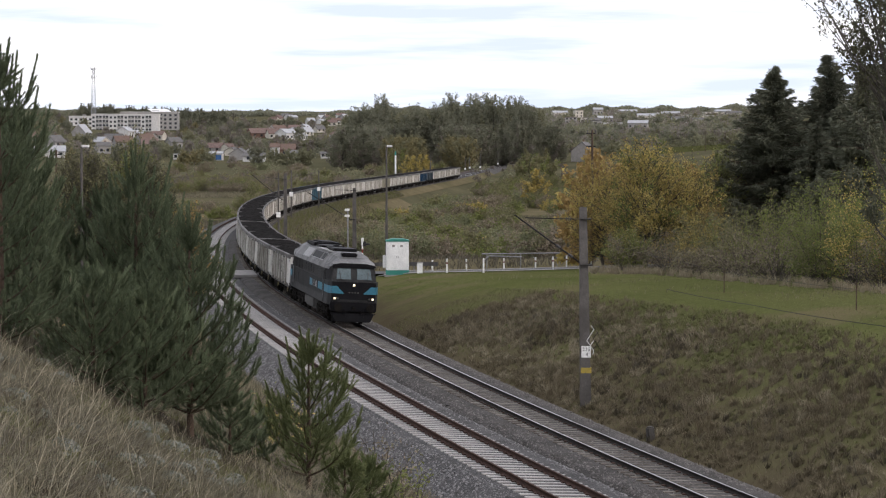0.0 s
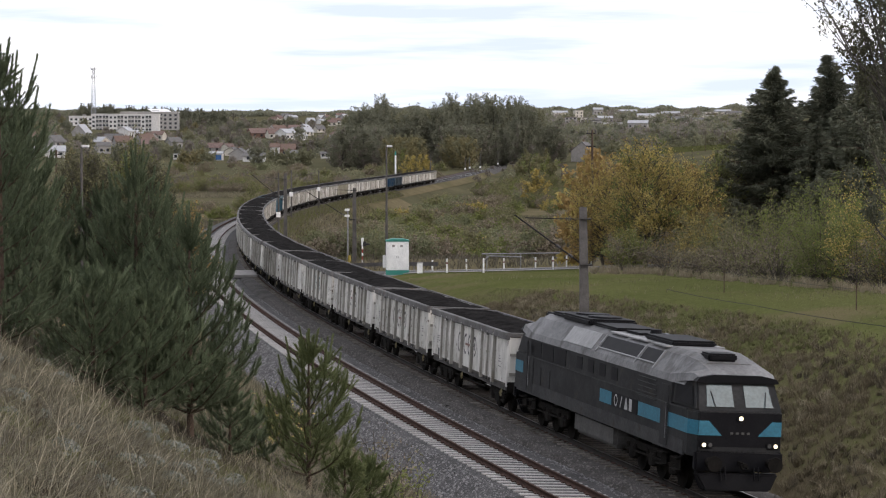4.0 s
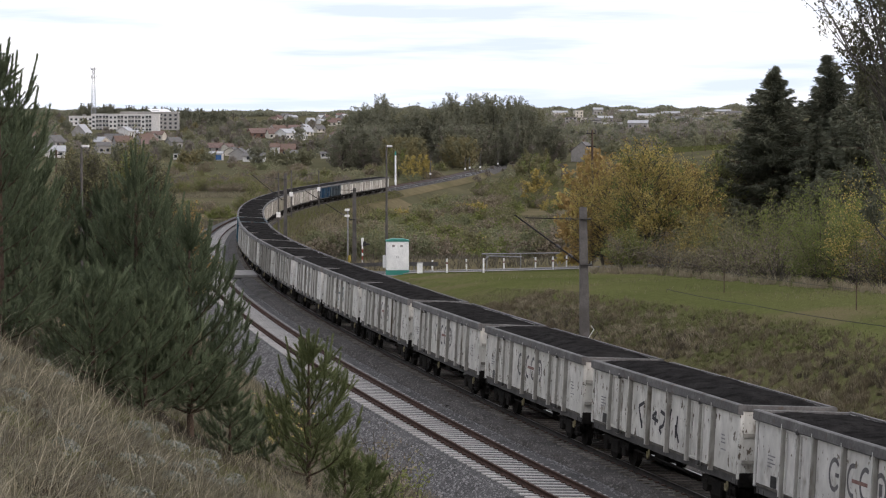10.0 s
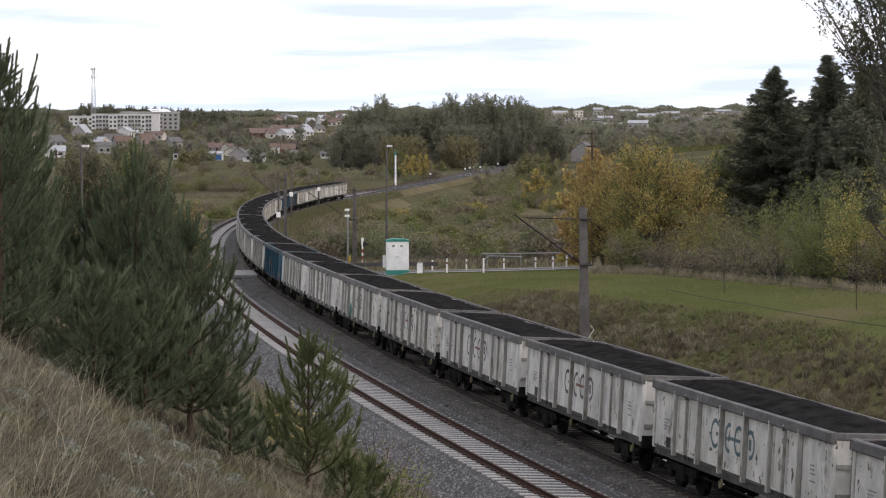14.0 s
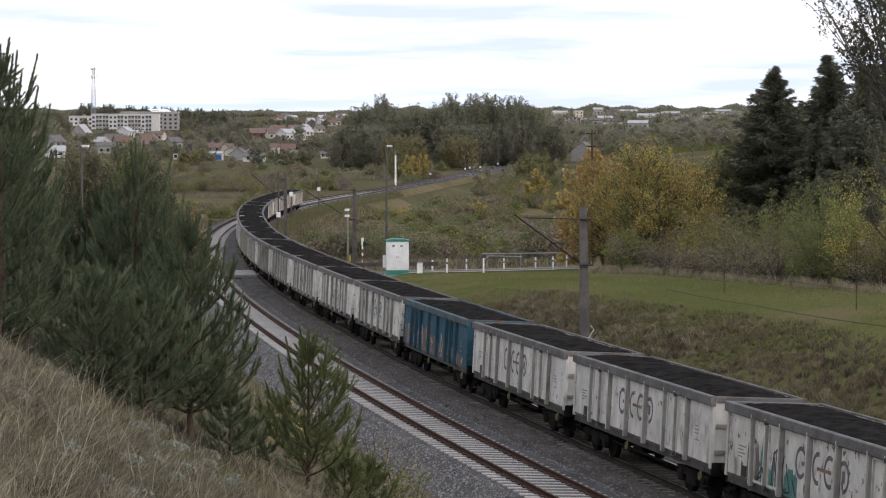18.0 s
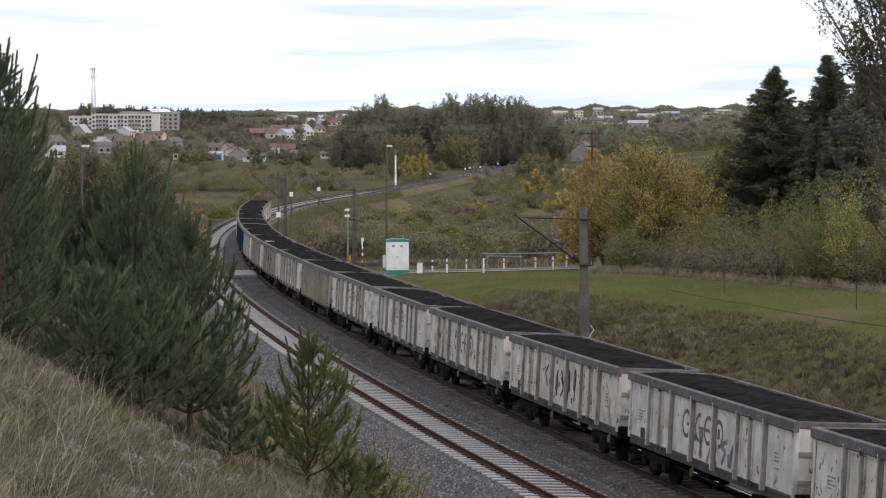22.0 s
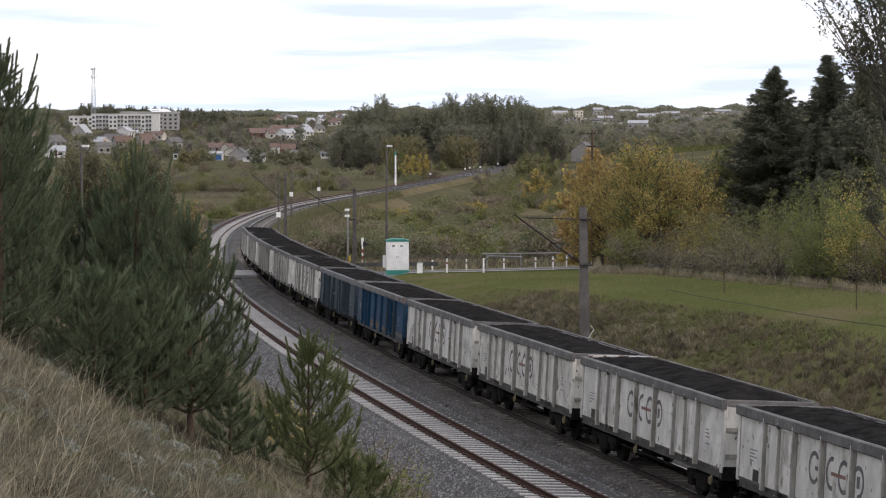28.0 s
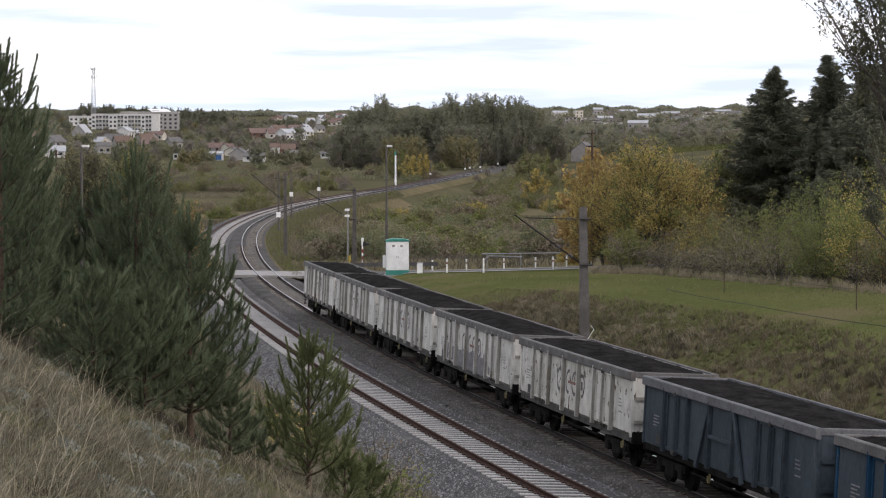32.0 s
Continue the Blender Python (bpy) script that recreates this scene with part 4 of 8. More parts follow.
def build_loco():
    lo = thing("diesel_locomotive", "dark grey six-axle diesel locomotive with turquoise stripe and lit headlamps", "locomotive")
    HW = 1.36
    # lower body with rounded nose corners
    plan = [(-HW, -9.2), (-1.2, -9.65), (1.2, -9.65), (HW, -9.2), (HW, 9.2), (1.2, 9.65), (-1.2, 9.65), (-HW, 9.2)]
    part("lower_body", bevelled(hull([[(x, y, z) for x, y in plan] for z in (1.15, 2.42)]), .04), M_LOCO, lo)
    # engine room with leaning roof shoulders
    prof = [(-HW, 2.42), (-HW, 3.0), (-1.29, 3.2), (-.92, 3.72), (-.66, 3.86), (.66, 3.86), (.92, 3.72), (1.29, 3.2), (HW, 3.0), (HW, 2.42)]
    wall = [(-HW, 2.42), (-HW, 3.02), (HW, 3.02), (HW, 2.42)]
    part("engine_room_wall", hull([[(x, y, z) for x, z in wall] for y in (-7.7, 7.7)]), M_LOCO, lo)
    roof = [(-1.365, 3.02), (-1.30, 3.22), (-.92, 3.74), (-.66, 3.88), (.66, 3.88), (.92, 3.74), (1.30, 3.22), (1.365, 3.02)]
    rows = []
    for y, q in ((-8.5, .74), (-7.6, 1), (7.6, 1), (8.5, .74)):
        rows.append([(x * (1 if q == 1 else .93), y, 3.02 + (z - 3.02) * q) for x, z in roof])
    part("roof", hull(rows), M_LOCO_R, lo, "dirty grey roof with leaning shoulders")
    for sx in (-1, 1):
        def on_shoulder(y0, y1, f0, f1, lift):
            pa, pb = Vector((1.30, 0, 3.22)), Vector((.92, 0, 3.74))
            nrm = Vector((.52, 0, .38)).normalized()
            q = []
            for f, y in ((f0, y0), (f0, y1), (f1, y1), (f1, y0)):
                p = pa.lerp(pb, f) + nrm * lift
                q.append((sx * p.x, y, p.z))
            low = [(v[0] - sx * nrm.x * lift, v[1], v[2] - nrm.z * lift) for v in q]
            return Geo().add(q + low, [(0, 1, 2, 3), (0, 4, 5, 1), (1, 5, 6, 2), (2, 6, 7, 3), (3, 7, 4, 0)])
        part("roof_grille", on_shoulder(.2, 3.9, .30, .95, .02), M_LOCO_F, lo, "dark roof grille")
        part("roof_grille", on_shoulder(4.2, 5.7, .30, .95, .02), M_LOCO_F, lo, "dark roof grille")
        part("roof_plate", on_shoulder(-3.6, -.4, .05, 1.0, .03), M_LOCO_P, lo, "paler roof plate")
        for y in (.1, 4.05, 5.8):
            part("roof_frame_bar", on_shoulder(y - .04, y + .04, .0, 1.0, .05), M_LOCO_P, lo)
        part("roof_frame_bar", on_shoulder(.1, 5.8, .22, .28, .045), M_LOCO_P, lo)
        for y0, y1 in ((.2, 1.9), (2.0, 3.9), (4.2, 5.7)):
            part("top_plate", Geo().box(sx * .78, (y0 + y1) / 2, 3.86, .26, y1 - y0 - .1, .05, c=.01), M_LOCO_P, lo)
    # sooty roof top
    for y0, y1, w, h in ((-7.2, -5.6, 1.3, .22), (-5.5, -2.4, 1.5, .30), (-2.3, .2, 1.3, .18), (.4, 1.8, .9, .14), (3.0, 5.6, 1.25, .26)):
        part("roof_hatch", bevelled(Geo().box(0, (y0 + y1) / 2, 3.86 + h * .35, w * 1.1, y1 - y0, h * .7), .06), M_LOCO_F, lo, "sooty black roof hatch")
    part("exhaust_stack", Geo().bar((.1, 2.3, 3.86), (.1, 2.3, 4.12), .2, .17, 14), M_LOCO_F, lo)
    for y in (-4.7, -3.3):
        part("roof_fan", Geo().bar((0, y, 4.02), (0, y, 4.13), .6, .56, 20), M_LOCO_F, lo)
    for e in (-1, 1):
        # cab upper part tapers towards its windscreen
        cab = hull([[(-1.34, e * 7.7, 2.42), (1.34, e * 7.7, 2.42), (1.22, e * 9.58, 2.42), (-1.22, e * 9.58, 2.42)],
                    [(-1.28, e * 7.7, 3.24), (1.28, e * 7.7, 3.24), (1.12, e * 9.12, 3.24), (-1.12, e * 9.12, 3.24)]])
        part("cab", bevelled(cab, .05), M_LOCO, lo)
        cap = hull([[(x, e * 9.22, z) for x, z in ((-1.14, 3.21), (-1.08, 3.30), (-.7, 3.36), (.7, 3.36), (1.08, 3.30), (1.14, 3.21))],
                    [(x, e * 8.9, z) for x, z in ((-1.25, 3.18), (-1.17, 3.40), (-.74, 3.52), (.74, 3.52), (1.17, 3.40), (1.25, 3.18))],
                    [(x, e * 8.2, z) for x, z in ((-1.31, 3.10), (-1.24, 3.33), (-.84, 3.70), (.84, 3.70), (1.24, 3.33), (1.31, 3.10))],
                    [(x, e * 7.45, z) for x, z in ((-1.345, 3.02), (-1.295, 3.24), (-.90, 3.775), (.90, 3.775), (1.295, 3.24), (1.345, 3.02))]])
        part("cab_roof", cap, M_LOCO_R, lo)
        part("cab_roof_visor", hull([[(x, e * y, z) for x, z in ((-1.21, 3.19), (-1.12, 3.31), (-.7, 3.39), (.7, 3.39), (1.12, 3.31), (1.21, 3.19), (1.1, 3.17), (-1.1, 3.17))] for y in (8.95, 9.30)]), M_LOCO_F, lo)
        part("roof_horn_box", bevelled(Geo().box(.15, e * 8.05, 3.80, .85, .75, .22), .05), M_LOCO_F, lo)
        part("windscreen_band", Geo().add([(-1.2, e * 9.60, 2.43), (1.2, e * 9.60, 2.43), (1.1, e * 9.15, 3.22), (-1.1, e * 9.15, 3.22)], [(0, 1, 2, 3)]), M_LOCO, lo)
        for sx in (-1, 1):
            a = [(sx * .17, 2.54), (sx * .98, 2.54), (sx * .95, 2.62), (sx * .90, 3.08), (sx * .84, 3.12), (sx * .17, 3.12)]
            rake = lambda z: 9.60 - (z - 2.43) * .57
            pane = hull([[(px, e * (rake(pz) + d), pz) for px, pz in a] for d in (.03, .002)])
            pn = part("windscreen_pane", pane, M_GLASS, lo, "pale greenish windscreen glass")
            part("wiper", Geo().beam((sx * .72, e * (rake(2.55) + .05), 2.55), (sx * .80, e * (rake(2.95) + .05), 2.95), .02, .02), M_BLACK, pn)
            lamp = part("headlamp", bevelled(Geo().box(sx * .96, e * 9.66, 1.50, .44, .10, .22), .05), M_LOCO_F, lo, "black oval headlamp housing")
            part("lens", Geo().bar((sx * 1.04, e * 9.70, 1.50), (sx * 1.04, e * 9.725, 1.50), .06, .055, 14), M_LAMP if e > 0 else M_WHITE, lamp)
            part("tail_lens", Geo().bar((sx * .86, e * 9.70, 1.50), (sx * .86, e * 9.72, 1.50), .06, .055, 12), M_TANK, lamp)
            part("buffer", shared("buffer", buffer_geo, M_UNDER), M_UNDER, lo, m=Matrix.Translation((sx * .875, e * 9.66, 1.04)) @ Matrix.Rotation(0 if e > 0 else math.pi, 4, "Z"))
            part("nose_stripe", Geo().add([(sx * 1.20, e * 9.662, 1.76), (sx * .52, e * 9.662, 1.76), (sx * .92, e * 9.662, 2.16), (sx * 1.20, e * 9.662, 2.16)], [(0, 1, 2, 3)]), M_LOCO_B, lo, "turquoise nose stripe")
            part("corner_stripe", Geo().add([(sx * 1.208, e * 9.655, 1.76), (sx * 1.366, e * 9.2, 1.76), (sx * 1.366, e * 9.2, 2.16), (sx * 1.208, e * 9.655, 2.16)], [(0, 1, 2, 3)]), M_LOCO_B, lo)
            part("hand_rail", Geo().bar((sx * 1.40, e * 7.55, 1.2), (sx * 1.40, e * 7.55, 2.9), .018, n=6), M_LOCO_L, lo)
            part("cab_side_window", Geo().add([(sx * 1.345, e * 7.95, 2.52), (sx * 1.255, e * 9.25, 2.52), (sx * 1.20, e * 8.95, 3.08), (sx * 1.297, e * 7.95, 3.08)], [(0, 1, 2, 3)]), M_LOCO_F, lo, "dark cab side window")
            dr = part("cab_door", Geo().box(sx * 1.366, e * 7.15, 2.05, .02, .62, 1.72), M_LOCO, lo)
            part("door_handle", Geo().bar((sx * 1.395, e * 7.4, 1.4), (sx * 1.395, e * 7.4, 2.4), .015, n=6), M_STEEL, dr)
        part("nose_panel", Geo().box(0, e * 9.655, 1.92, 2.38, .012, .94), M_LOCO_F, lo, "black nose panel")
        top = part("top_headlamp", Geo().bar((0, e * 9.66, 2.24), (0, e * 9.70, 2.24), .13, .12, 16), M_LOCO_F, lo)
        part("lens", Geo().bar((0, e * 9.69, 2.24), (0, e * 9.715, 2.24), .065, .06, 14), M_LAMP if e > 0 else M_WHITE, top)
        for i in range(4):
            part("nose_badge", Geo().box(-.24 + .16 * i, e * 9.668, 1.83, .08, .01, .06), M_TANK, lo, "small pale badge shape")
        part("buffer_beam", bevelled(Geo().box(0, e * 9.58, 1.06, 2.55, .24, .56), .05), M_LOCO_F, lo)
        part("snow_plough", bevelled(hull([[(-1.2, e * 9.3, .72), (1.2, e * 9.3, .72), (1.2, e * 9.62, .72), (-1.2, e * 9.62, .72)], [(-1.0, e * 9.3, .24), (1.0, e * 9.3, .24), (.95, e * 9.7, .24), (-.95, e * 9.7, .24)]]), .04), M_LOCO_F, lo)
        part("coupler", shared("coupler", coupler_geo, M_UNDER), M_UNDER, lo, m=Matrix.Translation((0, e * 9.70, 1.02)) @ Matrix.Rotation(0 if e > 0 else math.pi, 4, "Z"))
        for x in (-.55, -.42, .42, .55):
            part("air_hose", Geo().bar((x, e * 9.74, .92), (x, e * 9.86, .55), .025, n=6), M_LOCO_F, lo)
    for sx in (-1, 1):
        part("side_stripe", Geo().box(sx * 1.363, 7.0, 1.96, .012, 4.4, .40), M_LOCO_B, lo, "turquoise side stripe")
        part("side_stripe", Geo().box(sx * 1.363, 1.55, 1.96, .012, 1.2, .40), M_LOCO_B, lo, "turquoise side stripe")
        part("side_stripe", Geo().box(sx * 1.363, -8.7, 1.96, .012, 1.0, .40), M_LOCO_B, lo, "turquoise side stripe")
        part("letter_board", Geo().box(sx * 1.364, 3.45, 1.96, .014, 2.5, .44), M_LOCO_F, lo)
        # badge as plain shapes: ring, slanted bar, wedge, block
        X = sx * 1.376
        Y = lambda q: 3.45 - sx * q if sx < 0 else 3.45 + q
        ring = Geo()
        vs = []
        for i in range(17):
            a = 2 * math.pi * i / 16
            for r in (.7, 1.0):
                vs.append((X, Y(-.82 + .17 * r * math.cos(a)), 1.96 + .19 * r * math.sin(a)))
        ring.add(vs, [(2 * i, 2 * i + 1, 2 * i + 3, 2 * i + 2) for i in range(16)])
        part("badge_ring", ring, M_PALE, lo, "pale ring of the badge")
        part("badge_bar", Geo().add([(X, Y(-.42), 1.78), (X, Y(-.34), 1.78), (X, Y(-.18), 2.14), (X, Y(-.26), 2.14)], [(0, 1, 2, 3)]), M_PALE, lo)
        part("badge_wedge", Geo().add([(X, Y(.02), 1.78), (X, Y(.36), 1.78), (X, Y(.22), 2.14), (X, Y(.16), 2.14)], [(0, 1, 2, 3)]), M_PALE, lo)
        part("badge_block", Geo().add([(X, Y(.50), 1.78), (X, Y(.76), 1.78), (X, Y(.76), 2.14), (X, Y(.50), 2.14)], [(0, 1, 2, 3)]), M_PALE, lo)
        for i in range(3):
            part("air_grille", Geo().box(sx * 1.366, -6.6 + i * 1.5, 2.72, .02, 1.3, .52), M_LOCO_F, lo)
        for i in range(4):
            part("engine_window", Geo().box(sx * 1.366, -1.4 + i * 1.25, 2.74, .018, .62, .40), M_LOCO_F, lo)
        for i in range(5):
            part("wall_strake", Geo().box(sx * 1.375, 5.55, 2.36 + i * .14, .035, 1.7, .028), M_LOCO_L, lo)
        for y in (-7.0, -5.9, -4.8):
            part("body_rib", Geo().box(sx * 1.372, y, 1.85, .03, .08, .6), M_LOCO_L, lo)
        part("belt_strip", Geo().box(sx * 1.37, 0, 2.40, .03, 18.2, .035), M_LOCO_L, lo)
        part("skirt", Geo().box(sx * 1.345, 0, 1.32, .05, 17.8, .40), M_LOCO_L, lo)
        for y in (-8.2, -7.0, 7.0, 8.2):
            part("foot_step", Geo().box(sx * 1.3, y, .62, .22, .5, .04).box(sx * 1.3, y, .95, .2, .5, .04).box(sx * 1.24, y, .8, .02, .5, .4), M_UNDER, lo)
    part("fuel_tank", bevelled(Geo().box(0, .1, .80, 2.5, 4.4, .72), .12), M_TANK, lo)
    for e in (-1, 1):
        g = Geo()
        for sx in (-1, 1):
            g.box(sx * 1.06, e * 5.6, .82, .14, 4.9, .24, c=.03)
            for y in (-1.85, 0, 1.85):
                g.box(sx * 1.08, e * 5.6 + y, .55, .2, .42, .36, c=.04)
                for q in (-.35, .35):
                    g.bar((sx * 1.1, e * 5.6 + y + q, .46), (sx * 1.1, e * 5.6 + y + q, .82), .10, n=8)
            g.beam((sx * 1.16, e * 5.6 - 2.4, .62), (sx * 1.16, e * 5.6 + 2.4, .66), .06, .06)
        g.box(0, e * 5.6, .75, 2.1, .6, .2)
        bg = part("bogie", g, M_UNDER, lo)
        for y in (-1.85, 0, 1.85):
            part("wheelset", shared("loco_wheelset", lambda: wheelset_mesh(.52), M_UNDER), M_UNDER, bg, m=Matrix.Translation((0, e * 5.6 + y, .52)))
    return lo


M_LOCO_P = mat("pale_grey_roof_plate", (0.26, 0.26, 0.26), (0.36, 0.36, 0.36), 0.8, 0.6, bump=0.1, spot=(0.12, 0.115, 0.11), spot_scale=1.2)
M_PALE = mat("pale_badge_paint", (0.5, 0.5, 0.5), (0.6, 0.6, 0.6), 2, 0.7, bump=0)
WAGONS = build_train()
LOCO = build_loco()

# travelled way: metres beyond a steady 15.5 m/s
DRIFT = ([0, 3.2, 6, 9, 13, 19, 24, 28, 32], [1.45, .75, .15, -.25, -.5, -.65, -.55, -.9, -1.4])


def way(t):
    """Station of the last end of the 23rd wagon at t."""
    return 29.17 - 15.5 * (t - 24) + float(np.interp(t, *DRIFT))


def on_rails(s, pivot):
    """Pose of a vehicle whose middle stands at s, running towards smaller stations."""
    a, b = on_line(s + pivot), on_line(s - pivot)
    dx, dy, dz = float(b[0] - a[0]), float(b[1] - a[1]), float(b[2] - a[2])
    yaw = math.atan2(-dx, dy)
    pitch = math.atan2(dz, math.hypot(dx, dy))
    return Matrix.Translation(((a[0] + b[0]) / 2, (a[1] + b[1]) / 2, (a[2] + b[2]) / 2)) @ Matrix.Rotation(yaw, 4, "Z") @ Matrix.Rotation(pitch, 4, "X") @ Matrix.Rotation(-CANT, 4, "Y")


def motions():
    times = [0, .5, 1, 1.5, 2, 2.5, 3, 3.5, 4, 5, 6, 7, 8, 9, 10, 11, 12, 13, 14, 15, 16, 17, 18, 19, 20, 21, 22, 23, 24, 25, 26, 27, 28, 29, 30, 31, 32]
    for k, w in enumerate(WAGONS):
        walk(w, [(t, on_rails(way(t) + 14.04 * (k + 1 - 23) - 6.5, 4.5)) for t in times])
    walk(LOCO, [(t, on_rails(way(t) - 14.04 * 22 - 6.5 - 7.02 - 10.2, 5.6)) for t in times])

# ------------------------------------------------------------------ plants
L_PINE = mat("pine_needles", (0.068, 0.09, 0.053), (0.16, 0.192, 0.112), by="island", rough=0.7, bump=0, thin=0.15)
L_PINE2 = mat("young_pine_needles", (0.088, 0.11, 0.0484), (0.176, 0.202, 0.088), by="island", rough=0.7, bump=0, thin=0.15)
L_SPRUCE = mat("spruce_needles", (0.0754, 0.0806, 0.0572), (0.137, 0.143, 0.0988), by="island", rough=0.75, bump=0, thin=0.05)
L_WOOD = mat("dull_olive_leaves", (0.06, 0.062, 0.036), (0.115, 0.112, 0.066), by="island", rough=0.8, bump=0, thin=0.35)
L_OLIVE = mat("olive_leaves", (0.127, 0.124, 0.0696), (0.24, 0.221, 0.12), by="island", rough=0.8, bump=0, thin=0.35)
L_GREEN = mat("late_green_leaves", (0.115, 0.138, 0.046), (0.225, 0.242, 0.084), by="island", rough=0.75, bump=0, thin=0.35)
L_YELLOW = mat("yellow_autumn_leaves", (0.322, 0.255, 0.0897), (0.529, 0.428, 0.149), by="island", rough=0.75, bump=0, thin=0.45)
L_ORANGE = mat("rusty_autumn_leaves", (0.243, 0.167, 0.0702), (0.389, 0.275, 0.113), by="island", rough=0.8, bump=0, thin=0.35)
L_BROWN = mat("brown_twigs", (0.149, 0.124, 0.092), (0.253, 0.213, 0.159), by="island", rough=0.9, bump=0)
L_GREY = mat("grey_green_willow_leaves", (0.134, 0.141, 0.0784), (0.218, 0.224, 0.129), by="island", rough=0.8, bump=0, thin=0.35)

# Distance haze is put into the next three leaf colours by paling them.
F_OLIVE = mat("hazed_olive_leaves", (0.178, 0.178, 0.112), (0.262, 0.256, 0.162), by="island", rough=0.85, bump=0, thin=0.55)
F_BROWN = mat("hazed_brown_leaves", (0.205, 0.182, 0.158), (0.285, 0.255, 0.222), by="island", rough=0.9, bump=0, thin=0.55)
F_DARK = mat("hazed_dark_leaves", (0.165, 0.167, 0.12), (0.24, 0.24, 0.174), by="island", rough=0.85, bump=0, thin=0.55)
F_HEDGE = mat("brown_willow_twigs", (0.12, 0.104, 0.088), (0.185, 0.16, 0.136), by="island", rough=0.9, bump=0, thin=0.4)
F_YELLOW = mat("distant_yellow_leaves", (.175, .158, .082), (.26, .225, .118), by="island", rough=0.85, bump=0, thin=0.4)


def unit(rng, n):
    v = rng.normal(size=(n, 3))
    return v / np.linalg.norm(v, axis=1, keepdims=True)


def leaves(name, pos, size, rng, out=None):
    """Rhombic leaves at pos, of about that size, turned partly towards out."""
    n = len(pos)
    a = unit(rng, n)
    nrm = unit(rng, n)
    if out is not None:
        nrm = nrm + out * 0.8
    b = np.cross(nrm, a)
    b /= np.linalg.norm(b, axis=1, keepdims=True) + 1e-9
    s = (size * rng.uniform(.6, 1.35, n))[:, None]
    v = np.stack([pos - a * s, pos + b * s * .55, pos + a * s, pos - b * s * .55], 1).reshape(-1, 3)
    return np_mesh(name, v, np.arange(4 * n).reshape(n, 4))


def crown_points(rng, limbs, radius, z0, z1, n, loose=.05, fountain=False):
    """Points of leaves along twigs of limbs that reach an uneven egg-shaped outline, the limb of each, and the limbs' tips."""
    t = np.sort(rng.uniform(.02, 1, limbs))
    a = np.arange(limbs) * 2.39996 + rng.uniform(-.5, .5, limbs)
    env = radius * np.sin(np.pi * np.minimum(1, t * .84 + .14)) ** .6 * rng.uniform(.55, 1.1, limbs)
    tip = np.stack([env * np.cos(a), env * np.sin(a), z0 + (z1 - z0) * t * rng.uniform(.9, 1.05, limbs)], 1)
    if fountain:
        start = np.stack([tip[:, 0] * .15, tip[:, 1] * .15, np.full(limbs, .05)], 1)
    else:
        start = np.stack([0 * t, 0 * t, np.maximum(z0 * .5, tip[:, 2] * rng.uniform(.45, .75, limbs))], 1)
    per = 12
    k = np.repeat(np.arange(limbs), per)
    f = rng.uniform(.3 if fountain else .4, 1.0, len(k))
    sag = np.zeros((len(k), 3))
    sag[:, 2] = .10 * radius * np.sin(np.pi * f)
    b = start[k] + (tip - start)[k] * f[:, None] + sag * (1 if fountain else -1)
    d = (tip - start)[k]
    d /= np.linalg.norm(d, axis=1, keepdims=True) + 1e-9
    d = d * .6 + unit(rng, len(k)) * .8 + np.array([0, 0, .45])
    d /= np.linalg.norm(d, axis=1, keepdims=True)
    ln = radius * rng.uniform(.16, .42, len(k)) * (1.15 - .4 * f)
    w = ln / ln.sum()
    j = rng.choice(len(k), n, p=w)
    g = rng.uniform(0, 1, n) ** .8
    pos = b[j] + d[j] * (ln[j] * g)[:, None] + rng.normal(0, loose * radius, (n, 3)) * (1.1 - .6 * g)[:, None]
    pos[:, 2] = np.maximum(pos[:, 2], .05 + .3 * z0)
    return pos, k[j], tip, (b, b + d * ln[:, None])


def crown_mesh(rng, count, radius, z0, z1, n, size):
    pos, _, tip, _ = crown_points(rng, max(16, int(count * 1.3)), radius, z0, z1, n)
    return leaves("crown", pos, size, rng), tip[::2]


def trunk_mesh(rng, height, r, tips, n=7, bend=.04):
    g = Geo()
    p = Vector((0, 0, -.2))
    k = 6
    pts = [p]
    for i in range(1, k + 1):
        pts.append(Vector((rng.normal() * bend * height * .3, rng.normal() * bend * height * .3, height * i / k)))
    for i in range(k):
        g.bar(pts[i], pts[i + 1], r * (1 - .8 * i / k), r * (1 - .8 * (i + 1) / k), n)
    for t in tips:
        t = Vector(t)
        z = max(.15 * height, t.z * rng.uniform(.45, .75))
        f = min(.999, z / height) * k
        i = int(f)
        a = pts[i].lerp(pts[i + 1], f - i)
        mid = a.lerp(t, .5) + Vector((0, 0, -.06 * height * .3))
        rr = r * (1 - .8 * f / k) * .45
        g.bar(a, mid, rr, rr * .65, 5)
        g.bar(mid, t, rr * .65, rr * .2, 5)
    return g


def two_tone(t, pos, limb, size, first, second, rng, share=.3):
    """The crown in one or two autumn colours, limb by limb."""
    other = (rng.uniform(size=limb.max() + 1) < share)[limb] if second else np.zeros(len(limb), bool)
    other ^= rng.uniform(size=len(limb)) < (.12 if second else 0)
    part("crown", leaves("crown", pos[~other], size, rng), first, t)
    if second:
        part("crown_patch", leaves("crown", pos[other], size, rng), second, t, "sprays of leaves in another autumn colour")["kind"] = "stuff"


